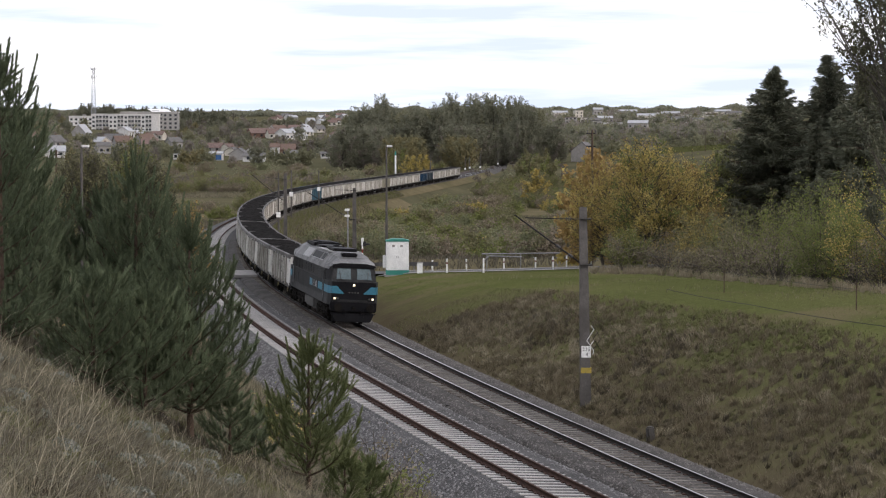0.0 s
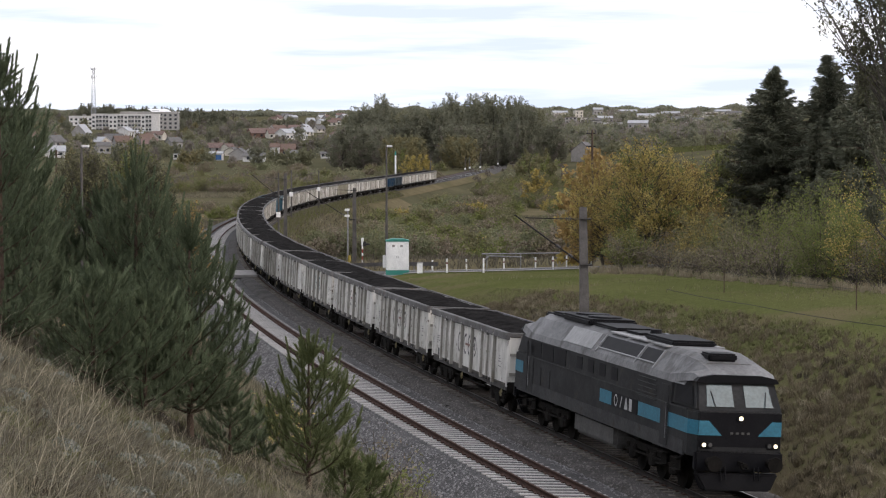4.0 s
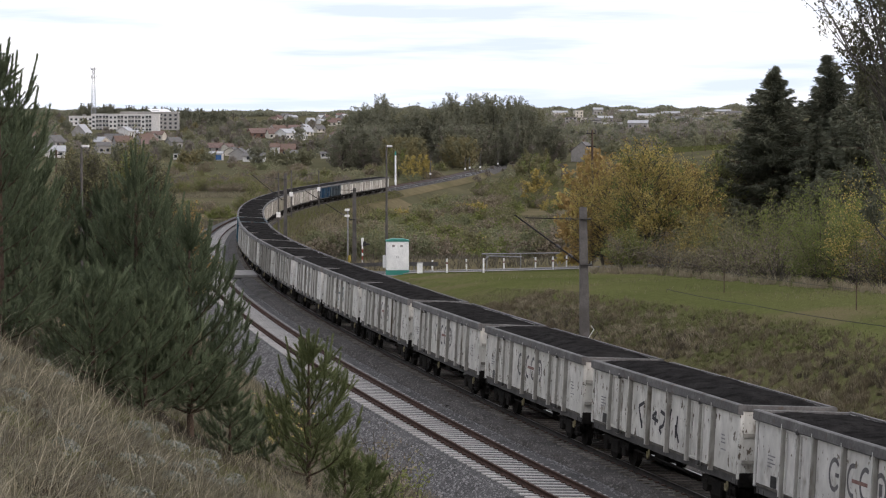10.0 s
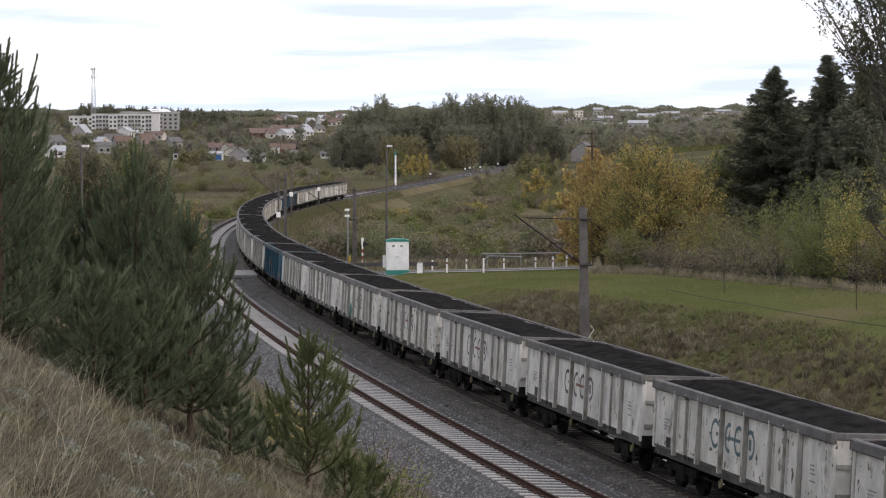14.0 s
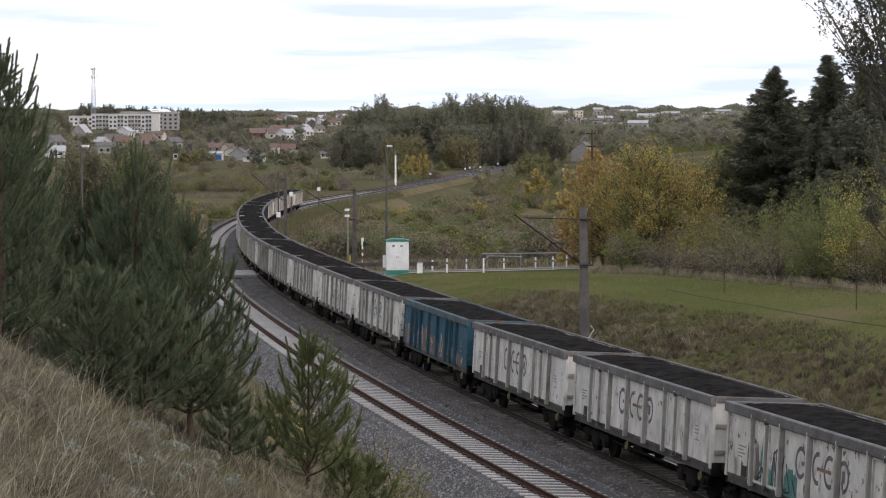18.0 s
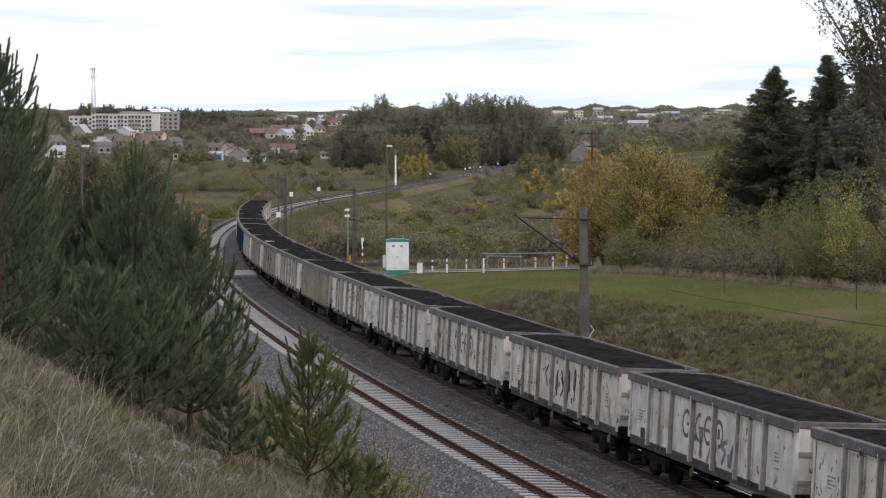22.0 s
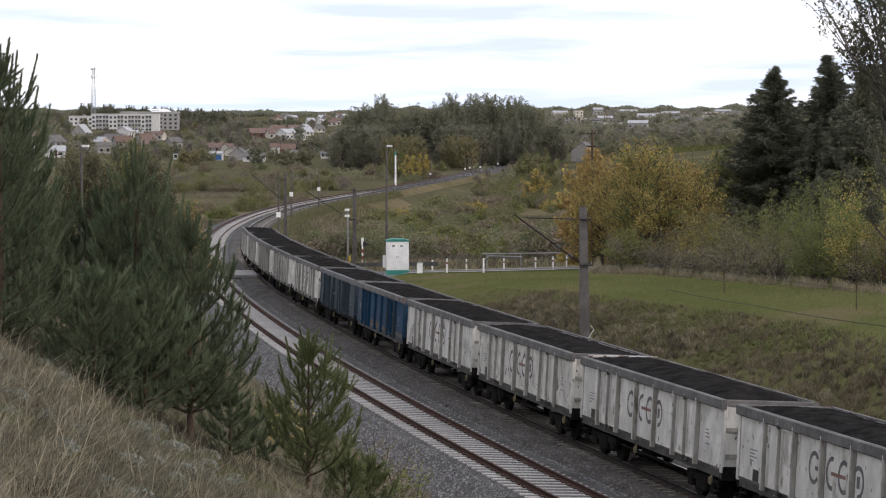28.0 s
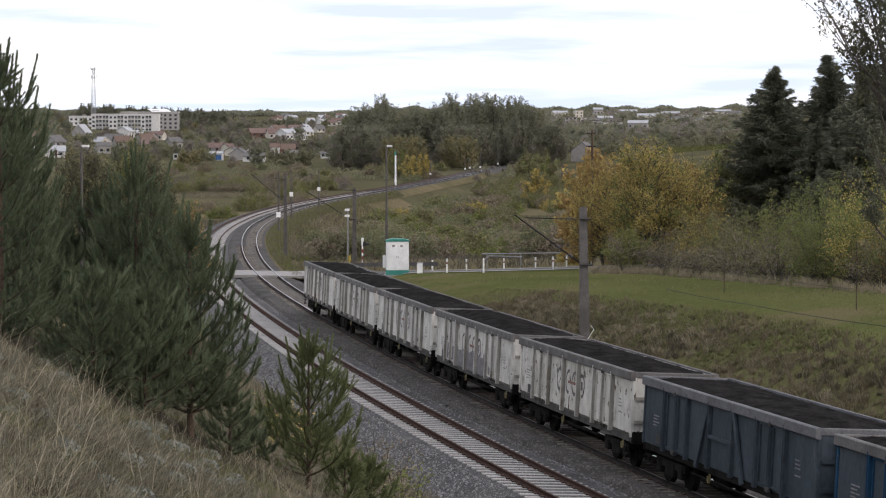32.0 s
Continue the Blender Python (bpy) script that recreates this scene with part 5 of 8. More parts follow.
def leafy(name, x, y, height, radius, n, size, material, label, category="tree", seed=1, lobes=18, base=.22, wide=.55, trunk=None, group="", second=None, bark=None):
    rng = np.random.RandomState(seed)
    t = thing(name, label, category, Matrix.Translation((x, y, gz(x, y))) @ Matrix.Rotation(rng.uniform(0, 6.28), 4, "Z"), group)
    pos, limb, tip, twig = crown_points(rng, lobes, radius, height * base, height * .96, n, wide * .16)
    two_tone(t, pos, limb, size, material, second, rng)
    tm = trunk_mesh(rng, height * .8, trunk or height * .014, tip)
    for a, b in zip(*twig):
        tm.bar(a, b, .016, .006, 3)
    part("trunk", tm, bark or M_BARK2, t)
    return t


def shrub_at(name, x, y, height, radius, n, size, material, label, seed=1, second=None, group="", lobes=14, category="shrub"):
    """A many-stemmed bush: stems fan out from the ground, bare twigs below, leafy sprays above."""
    rng = np.random.RandomState(seed)
    t = thing(name, label, category, Matrix.Translation((x, y, gz(x, y))), group)
    pos, limb, tip, _ = crown_points(rng, max(24, int(lobes * 1.6)), radius, height * .05, height * .97, n, .07, True)
    two_tone(t, pos, limb, size, material, second, rng)
    g = Geo()
    for q in tip[::2]:
        b = Vector((q[0] * .15, q[1] * .15, -.15))
        mid = b.lerp(Vector(q), .55) + Vector((0, 0, .10 * radius))
        g.bar(b, mid, .006 * height + .008, .004 * height + .005, 4)
        g.bar(mid, Vector(q), .004 * height + .005, .004, 4)
        for _ in range(4):
            f = rng.uniform(.2, .9)
            a = b.lerp(mid, f) if rng.rand() < .6 else mid.lerp(Vector(q), f)
            e = a + Vector(unit(rng, 1)[0] * radius * .22) + Vector((0, 0, .2 * radius))
            g.bar(a, e, .012, .004, 3)
    part("stem_mass", g, M_BARK2, t)["kind"] = "stuff"
    return t


def needle_mesh(shoots, rng, per_m=480, length=.066, width=.006):
    """Needles set close round shoots given as (start, direction, length), like a bottle brush."""
    P, D, L = (np.array([s[i] for s in shoots], float) for i in range(3))
    D /= np.linalg.norm(D, axis=1, keepdims=True)
    cnt = np.maximum(8, (L * per_m * np.array([s[3] for s in shoots])).astype(int))
    k = np.repeat(np.arange(len(L)), cnt)
    n = len(k)
    t = rng.uniform(0, 1, n)
    base = P[k] + D[k] * (L[k] * t)[:, None]
    rad = np.cross(D[k], unit(rng, n))
    rad /= np.linalg.norm(rad, axis=1, keepdims=True) + 1e-9
    ang = np.radians(rng.uniform(10, 40, n) * (1.1 - .5 * t))[:, None]
    dr = D[k] * np.cos(ang) + rad * np.sin(ang)
    side = np.cross(dr, unit(rng, n))
    side /= np.linalg.norm(side, axis=1, keepdims=True) + 1e-9
    dense = np.array([s[3] for s in shoots])[k]
    ln = (length * rng.uniform(.7, 1.15, n) * np.where(dense > 1.6, .78, 1.0))[:, None]
    v = np.stack([base + side * width * .5, base - side * width * .5, base + dr * ln], 1).reshape(-1, 3)
    return np_mesh("needles", v, np.arange(3 * n).reshape(n, 3))


def pine(x, y, height, spread, seed, material, label, years=8, low=.08, nbr=(5, 7), candle=.42, full=.6, per_m=620, bare=.0, lean=(0, 0)):
    """A young pine: yearly whorls of rising branches with side shoots, ending in upright candles."""
    rng = np.random.RandomState(seed)
    t = thing("young_pine", label, "pine tree", Matrix.Translation((x, y, gz(x, y))), "young pines on the bank")
    g, shoots = Geo(), []
    lead = min(candle * 1.25, height * .2)
    top = height - lead
    at = lambda f: Vector((lean[0] * f, lean[1] * f, top * f))
    g.bar((0, 0, -.15), at(1), .011 * height + .014, .012, 8)
    shoots.append((at(1), (0, 0, 1), lead, 4.5))
    for b in range(6):
        a = b * 1.047 + rng.uniform(-.2, .2)
        shoots.append((at(1), (math.cos(a) * .34, math.sin(a) * .34, 1), lead * rng.uniform(.55, .85), 4.5))
    for w in range(years):
        f = low + (1 - low) * (w / (years - 1.0)) ** 1.3
        nb = rng.randint(nbr[0], nbr[1] + 1)
        a0 = rng.uniform(0, 6.28)
        reach = spread * ((1 - f) ** full * .92 + .06) * min(1.0, .62 + 1.6 * f)
        for b in range(nb):
            a = a0 + 2 * math.pi * b / nb + rng.uniform(-.3, .3)
            ln = reach * rng.uniform(.72, 1.12)
            d = Vector((math.cos(a), math.sin(a), .25 + .75 * f + rng.uniform(-.1, .15))).normalized()
            p = at(f)
            step = .17
            seg = max(2, int(ln / step + .5))
            for i in range(seg):
                q = p + d * (ln / seg)
                r0 = .009 * (.5 + ln) * (1 - .7 * i / seg)
                g.bar(p, q, r0, r0 * .85, 5)
                out = (i + 1) / seg
                if out > bare:
                    shoots.append((p, d, ln / seg * 1.05))
                    for sgn in (-1, 1, 0):
                        if rng.rand() < .86:
                            sd = Vector((-math.sin(a) * sgn, math.cos(a) * sgn, 0))
                            sl = rng.uniform(.12, .27) * (.75 + .4 * f)
                            sdir = (d * .55 + sd * rng.uniform(.45, .9) + Vector((0, 0, rng.uniform(.15, .55) + (.35 if sgn == 0 else 0)))).normalized()
                            shoots.append((q, sdir, sl))
                            if sgn and ln > .45 and out < .95:
                                e = q + sdir * sl
                                shoots.append((e, sdir * .6 + Vector((0, 0, .7)), sl * .7))
                                shoots.append((e, sdir * .8 + d * .5, sl * .6))
                d = (d + Vector((rng.normal() * .05, rng.normal() * .05, .10 + .22 * f * out))).normalized()
                p = q
            cl = candle * rng.uniform(.55, 1.05) * (.45 + .55 * f)
            shoots.append((p, Vector((d.x * .42, d.y * .42, 1)), cl, 1.2 + 2.8 * f))
            for sgn in (-1, 1):
                sd = Vector((-math.sin(a) * sgn, math.cos(a) * sgn, 0))
                shoots.append((p, d * .5 + sd * .4 + Vector((0, 0, .6)), cl * rng.uniform(.35, .6), 1.0 + .8 * f))
    part("trunk", g, M_BARK, t)
    part("foliage", needle_mesh([(tuple(s[0]), tuple(s[1]), s[2], s[3] if len(s) > 3 else 1.0) for s in shoots], rng, per_m), material, t)
    return t


def blades(name, x, y, hgt, wid, material, rng, label, tilt=.35, sway=(0.12, 0.0), bent=False):
    """Grass blades standing at the given places."""
    n = len(x)
    z = ground_z(x, y)
    a = rng.uniform(0, 2 * np.pi, n)
    h = hgt * rng.uniform(.5, 1.25, n)
    dx, dy = np.cos(a) * wid / 2, np.sin(a) * wid / 2
    lx = rng.normal(sway[0], tilt, n) * h
    ly = rng.normal(sway[1], tilt, n) * h
    b = np.stack([x, y, z - .02], 1)
    w = np.stack([dx, dy, np.zeros(n)], 1)
    o = 5 * np.arange(n)[:, None]
    if not bent:
        v = np.stack([b - w, b + w, b + np.stack([lx, ly, h], 1)], 1).reshape(-1, 3)
        return single(name, np_mesh(name, v, np.arange(3 * n).reshape(n, 3)), material, label, "grass", kind="stuff")
    mid = b + np.stack([lx * .35, ly * .35, h * .6], 1)
    tip = b + np.stack([lx, ly, h], 1)
    v = np.stack([b - w, b + w, mid + w * .7, tip, mid - w * .7], 1).reshape(-1, 3)
    me = np_mesh(name, v, np.concatenate([o + np.array([t]) for t in ((0, 1, 2), (0, 2, 4), (4, 2, 3))]))
    return single(name, me, material, label, "grass", kind="stuff")


def tufts(name, cx, cy, hgt, per, wid, material, rng, label, open_=.55, foot=.12, sway=(.12, 0.0)):
    """Tufts of arching blades that fan out from each place."""
    m = len(cx)
    k = np.repeat(np.arange(m), per)
    n = len(k)
    th = hgt * rng.uniform(.55, 1.3, m)
    ts = rng.normal(0, .34, (m, 2)) + np.array(sway)
    h = th[k] * rng.uniform(.45, 1.1, n)
    a = rng.uniform(0, 6.28, n)
    r = np.sqrt(rng.uniform(0, 1, n))
    x = cx[k] + np.cos(a) * r * foot * th[k] * 2
    y = cy[k] + np.sin(a) * r * foot * th[k] * 2
    z = ground_z(x, y) - .02
    out = open_ * rng.uniform(.1, 1.1, n) * r
    lx, ly = (np.cos(a) * out + ts[k, 0]) * h, (np.sin(a) * out + ts[k, 1]) * h
    wa = rng.uniform(0, 6.28, n)
    w = np.stack([np.cos(wa), np.sin(wa), 0 * wa], 1) * wid / 2
    b = np.stack([x, y, z], 1)
    mid = b + np.stack([lx * .38, ly * .38, h * .66], 1)
    tip = b + np.stack([lx * 1.25, ly * 1.25, h * (1.0 - .35 * out)], 1)
    v = np.stack([b - w, b + w, mid + w * .8, tip, mid - w * .8], 1).reshape(-1, 3)
    o = 5 * np.arange(n)[:, None]
    me = np_mesh(name, v, np.concatenate([o + np.array([t]) for t in ((0, 1, 2), (0, 2, 4), (4, 2, 3))]))
    return single(name, me, material, label, "grass", kind="stuff")


def in_view(rng, n, y0, y1, u0, u1, keep):
    """Random places between two depths and two slants from the eye that keep(s, d, x, y) lets stand."""
    y = np.sqrt(rng.uniform(y0 ** 2, y1 ** 2, n))
    x = rng.uniform(u0, u1, n) * y
    s, d = line_coords(x, y)
    ok = keep(s, d, x, y)
    return x[ok], y[ok]


def clumped(rng, x, y, scale, level):
    """Keeps places where slow waves of many directions run high, so that growth comes in uneven patches."""
    f = rng.normal(0, .45, len(x))
    for i in range(9):
        a, w = rng.uniform(0, 6.28), scale * rng.uniform(.5, 2.6)
        f = f + .62 * np.sin((x * np.cos(a) + y * np.sin(a) * .7) * w + rng.uniform(0, 6.28))
    return f > level


def build_grass():
    rng = np.random.RandomState(7)
    bank = lambda s, d, x, y: (-d - np.interp(s, S_ALL, S_OFF)) > 4.3
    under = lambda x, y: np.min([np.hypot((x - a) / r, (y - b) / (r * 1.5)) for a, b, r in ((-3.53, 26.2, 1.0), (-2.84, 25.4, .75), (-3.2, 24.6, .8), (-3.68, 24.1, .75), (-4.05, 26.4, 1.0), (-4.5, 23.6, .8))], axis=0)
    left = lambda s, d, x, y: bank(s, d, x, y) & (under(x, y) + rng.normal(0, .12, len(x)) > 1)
    x, y = in_view(rng, 70000, 8, 40, -.215, -.015, left)
    blades("dry_grass", x, y, .17, .0056, M_DRY, rng, "long dry straw-coloured grass on the bank", sway=(.06, 0), tilt=.75, bent=True)
    x, y = in_view(rng, 50000, 8, 40, -.215, -.015, left)
    k = clumped(rng, x, y, 1.1, .1)
    blades("green_grass", x[k], y[k], .13, .007, M_GRASS, rng, "green grass between the straw", tilt=.6, bent=True)
    for nm, m, cnt, hg, per, op, wave, lev, lb in (
            ("straw_tufts", M_STRAWT, 2300, .19, 32, 1.2, 1.3, -.6, "tufts of dry tan grass on the bank"),
            ("bleached_straw", M_BLEACH, 1300, .19, 20, 1.3, 2.2, .35, "pale bleached tufts in the dry grass"),
            ("withered_weeds", M_DRY2, 1700, .19, 28, 1.1, 1.6, .0, "withered brown weeds among the grass"),
            ("dark_weeds", M_DARKW, 1600, .16, 26, 1.1, 1.9, .2, "dark withered undergrowth in the grass"),
            ("green_tufts", M_GRASS, 1500, .13, 28, 1.1, .7, .1, "green tufts between the straw")):
        x, y = in_view(rng, cnt * 3, 8, 40, -.215, -.015, left)
        k = clumped(rng, x, y, wave, lev)
        tufts(nm, x[k], y[k], hg, per, .0062, m, rng, lb, open_=op)
    x, y = in_view(rng, 1700, 9, 34, -.215, -.02, left)
    blades("straw_stalks", x, y, .46, .0055, M_BLEACH, rng, "single long pale straw stalks", sway=(.15, 0), tilt=.7, bent=True)
    # Low dark tufts put the pines' shade into the ground cover's colour.
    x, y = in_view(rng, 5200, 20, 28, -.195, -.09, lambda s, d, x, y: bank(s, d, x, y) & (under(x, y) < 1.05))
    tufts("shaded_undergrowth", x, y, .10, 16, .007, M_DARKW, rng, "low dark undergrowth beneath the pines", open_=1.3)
    x, y = in_view(rng, 900, 20, 26, -.19, -.10, lambda s, d, x, y: bank(s, d, x, y) & (np.abs(under(x, y) - 1) < .25))
    blades("dead_stalks", x, y, .36, .007, M_DRY2, rng, "dead grey stalks bent over under the pines", sway=(.25, 0), tilt=.7, bent=True)
    HERBS = [(rng.uniform(-.20, -.09) * q, q) for q in rng.uniform(13, 24, 34)]
    for i, (hx, hy) in enumerate(((-2.95, 15.6), (-2.75, 17.0), (-3.5, 18.4), (-1.72, 14.4), (-2.2, 19.2), (-3.9, 20.5), (-2.5, 15.0), *HERBS)):
        p = unit(rng, 260) * rng.uniform(.07, .15)
        p[:, 2] = np.abs(p[:, 2]) * .7
        single("grey_herb", leaves("grey_herb", p, .014, rng), M_SILVER, "low grey-green herb in the dry grass", "herb", Matrix.Translation((hx, hy, gz(hx, hy) + .05)), "grey herbs")
    # farther down the same bank
    x, y = in_view(rng, 26000, 38, 110, -.13, .0, left)
    blades("bank_grass", x, y, .4, .022, M_DRY, rng, "dry grass along the foot of the bank")
    # the cutting's other side
    right = lambda s, d, x, y: (d > 3.1) & (d < np.interp(s, [30, 62, 85, 105], [13.5, 11.5, 7.0, 5.0]))
    x, y = in_view(rng, 150000, 42, 135, -.03, .21, right)
    s, d = line_coords(x, y)
    p = rng.uniform(size=len(x))
    high = smooth_step(-3.5, 1.5, d + rng.normal(0, 1.2, len(d)) - np.interp(s, [30, 62, 85, 105], [13.0, 11.0, 6.5, 4.5]))
    dry = (p > high * .9) & clumped(rng, x, y, .8, -.2)
    blades("bank_weeds", x[dry], y[dry], .2, .014, M_BANKW, rng, "dead brown weeds and grass on the cutting slope", sway=(-.05, 0), tilt=.6, bent=True)
    grn = ~dry & (rng.uniform(size=len(x)) < .5 + .4 * high)
    blades("bank_grass", x[grn], y[grn], .16, .018, M_BANKG, rng, "green grass on the cutting slope", tilt=.6, bent=True)
    # tussocks and low brush on the slope: dull green above, brown and straw below
    edge_at = lambda s: np.interp(s, [-10, 30, 62, 85, 105], [13.0, 13.0, 11.5, 7.0, 5.0])
    for nm, m, cnt, hg, per, op, wave, lev, f0, f1, lb in (
            ("green_tussocks", M_BANKG, 6500, .22, 24, 1.0, .5, -.4, .42, 1.15, "dull green tussocks on the cutting slope"),
            ("straw_tussocks", M_STRAWB, 2000, .40, 44, 1.2, .4, .3, .0, .68, "bleached brown tussocks of grass on the cutting slope"),
            ("brown_tussocks", M_BANKW, 5200, .30, 28, 1.0, .6, -.9, -.1, .9, "dead brown tussocks on the cutting slope"),
            ("rusty_brush", M_RUSTY, 1900, .42, 34, .9, .35, .3, .0, .7, "tall rusty brown weeds on the cutting slope"),
            ("dark_brush", M_DARKW, 1500, .38, 36, .9, .5, .5, .0, .7, "dark withered brush on the cutting slope")):
        x, y = in_view(rng, cnt * 3, 42, 128, -.03, .2, lambda s, d, x, y: (d > 3.45) & (d < edge_at(s)))
        s, d = line_coords(x, y)
        f = (d - 3.9) / (edge_at(s) - 3.9) + rng.normal(0, .12, len(d))
        k = clumped(rng, x * (1 + .2 * f0), y + 30 * f1, wave, lev) & (f > f0) & (f < f1)
        tufts(nm, x[k], y[k], hg, per, .014, m, rng, lb, open_=op, sway=(-.05, 0))
    lawn = lambda s, d, x, y: (d > np.interp(s, [30, 62, 85, 105], [14.5, 11.0, 6.5, 4.5]) - .8) & (s < 112) & (y < 158 + x * .05)
    x, y = in_view(rng, 90000, 70, 160, -.03, .2, lawn)
    k = rng.uniform(size=len(x)) < np.interp(x / y, [.08, .13, .19], [1, .8, .3])
    blades("meadow_weeds", x[~k], y[~k], .09, .03, M_BANKG, rng, "dull brown grass at the meadow edge", tilt=1.2)
    x, y = x[k], y[k]
    blades("meadow_grass", x, y, .05, .035, M_LAWN, rng, "short green meadow grass", tilt=1.4)
    x, y = in_view(rng, 7000, 85, 160, -.03, .2, lawn)
    k = clumped(rng, x, y, .35, .4)
    blades("meadow_straw", x[k], y[k], .22, .03, M_DRY, rng, "yellowed grass in the meadow")
    x, y = in_view(rng, 5200, 92, 158, .06, .2, lambda s, d, x, y: (d > 14) & (np.abs(y - np.interp(x, [9, 13, 17, 21, 24], [155, 149, 128, 112, 100])) < 3.5))
    tufts("tall_grass", x, y, .55, 14, .022, M_STRAWB, rng, "tall pale grass at the foot of the shrubs", open_=.6)
    # banks and valley past the crossing
    valley = lambda s, d, x, y: ((d > 3.6) | (d < -8)) & (s > 118)
    x, y = in_view(rng, 60000, 178, 420, -.13, .10, valley)
    blades("valley_grass", x, y, .6, .09, M_DRY2, rng, "tall brown grass in the valley")
    k = clumped(rng, x, y, .12, .3)
    blades("valley_green", x[k], y[k], .5, .10, M_GRASS, rng, "green patches of valley grass")
    k = clumped(rng, x + 40, y, .10, .8)
    blades("valley_straw", x[k] + .5, y[k], .65, .09, M_DRY, rng, "straw patches of valley grass")
    # the overgrown shoulder past the crossing
    s = rng.uniform(113, 420, 26000)
    d = rng.uniform(1.75, 4.2, 26000)
    px, py, pz, _ = on_line(s, d, np.interp(d, [1.62, 1.95, 2.6, 3.4, 4.4], [-.185, -.14, -.33, -.68, -1.25]))
    h = rng.uniform(.15, .55, len(s)) * np.clip((d - 1.5) / .8, .3, 1)
    a = rng.uniform(0, 6.28, len(s))
    w = np.stack([np.cos(a), np.sin(a), 0 * a], 1) * .035
    b = np.stack([px, py, pz - .03], 1)
    tip = b + np.stack([rng.normal(0, .2, len(s)) * h, rng.normal(0, .2, len(s)) * h, h], 1)
    v = np.stack([b - w, b + w, tip], 1)
    for nm, sel, m, lb in (("verge_straw", slice(0, 6000), M_DRY, "straw along the ballast"), ("verge_grass", slice(6000, 14000), M_DRY2, "brown grass along the ballast"), ("verge_green", slice(14000, None), M_GRASS, "green grass along the ballast")):
        q = v[sel].reshape(-1, 3)
        single(nm, np_mesh(nm, q, np.arange(len(q)).reshape(-1, 3)), m, lb, "grass", kind="stuff")
    # stones along both beds
    n = 105000
    s = -8 + 95 * rng.uniform(size=n) ** 1.5
    d = rng.uniform(-4.18 - 3.6, 3.2, n)
    db = d + np.interp(s, S_ALL, S_OFF)
    bed_b = np.interp(db, [-4.2, -3.6, -1.75, -1.4, 1.4, 1.75, 2.3], [-1.3, -.95, -.205, -.228, -.228, -.205, -.6])
    bed_a = np.interp(d, [-2.35, -2.0, -1.35, 1.35, 1.9, 3.3, 3.9], [-.50, -.235, -.205, -.205, -.235, -.82, -1.15])
    for nm, sel, zz, c0, m, lb in (("ballast_stones", (db < 1.9) & ((np.abs(db) > 1.46) | (np.abs((s + 6.0) % .6 - .3) < .11)), bed_b, db, M_STONE, "loose grey stones of the fresh ballast"), ("old_ballast_stones", (db >= 1.9) & ((np.abs(d) > 1.34) | (np.abs((s + 6.0) % .6 - .3) < .15) | (rng.uniform(size=n) < .35)), bed_a, d, M_STONE_A, "loose brown stones of the old ballast")):
        px, py, pz, _ = on_line(s[sel], d[sel], zz[sel])
        pz = pz - CANT * np.clip(c0[sel], -.9, .9)
        k = len(px)
        r = rng.uniform(.026, .07, k)[:, None]
        q = np.stack([px, py, pz], 1)
        dirs = np.array([(1, 0, 0), (-.5, .87, 0), (-.5, -.87, 0), (0, 0, .9)])
        v = np.stack([q + (dirs[i] + rng.normal(0, .3, (k, 3))) * r for i in range(4)], 1).reshape(-1, 3)
        o = 4 * np.arange(k)[:, None]
        f = np.concatenate([o + np.array([a]) for a in ((0, 1, 3), (1, 2, 3), (2, 0, 3))])
        single(nm, np_mesh(nm, v, f), m, lb, "ballast", kind="stuff")


build_grass()

# pines on the near bank
pine(-4.42, 23.0, 3.2, 1.05, 11, L_PINE, "dark green young pine at the top of the grass bank", 10, low=.03, candle=.56, full=.55, nbr=(5, 7), per_m=480)
pine(-3.53, 26.5, 3.08, 1.2, 12, L_PINE, "bushy dark green young pine with upright leader shoots", 10, low=.05, candle=.58, full=.62, nbr=(5, 7), per_m=480)
pine(-2.84, 25.8, 2.69, 1.22, 17, L_PINE, "dark green pine with a visible trunk close to a taller one", 9, low=.15, candle=.46, full=.72, nbr=(5, 7), per_m=480)
pine(-3.98, 27.0, 2.4, 1.1, 18, L_PINE, "low bushy dark green pine between taller ones", 8, low=.05, candle=.34, nbr=(5, 7), per_m=480)
pine(-3.35, 25.6, 1.7, .95, 20, L_PINE, "low bushy dark green pine in front of taller ones", 7, low=.06, candle=.28, nbr=(5, 6), per_m=480)
pine(-3.2, 24.7, 1.45, 1.05, 25, L_PINE, "low dark pine spreading over the dry grass", 6, low=.06, candle=.2, per_m=480)
pine(-3.68, 24.2, 1.35, 1.0, 26, L_PINE, "low dark pine at the foot of taller ones", 6, low=.06, candle=.22, per_m=480)
pine(-2.45, 26.4, .75, .5, 27, L_PINE, "dark pine seedling beside a taller pine", 4, low=.12, candle=.16)
pine(-1.66, 28.4, 2.05, .98, 13, L_PINE2, "small slender green pine with bare lower trunk", 7, low=.16, nbr=(5, 7), candle=.48, bare=.2, per_m=520)
pine(-.95, 30.0, .8, .5, 14, L_PINE2, "low bushy pine seedling on the bank", 4, low=.15, candle=.2)
pine(-1.25, 29.2, .7, .42, 19, L_PINE2, "low bushy pine seedling beside a slender pine", 4, low=.15, candle=.2)
pine(-2.35, 28.2, .55, .36, 15, L_PINE, "pine seedling in dry grass", 3, low=.15, candle=.16)
pine(-5.9, 29.0, 3.0, 1.3, 16, L_PINE, "tall dark green pine behind the bank's edge", 9)
pine(-4.85, 26.2, 2.6, 1.15, 24, L_PINE, "dark green pine behind the bank's edge", 9, nbr=(6, 8))
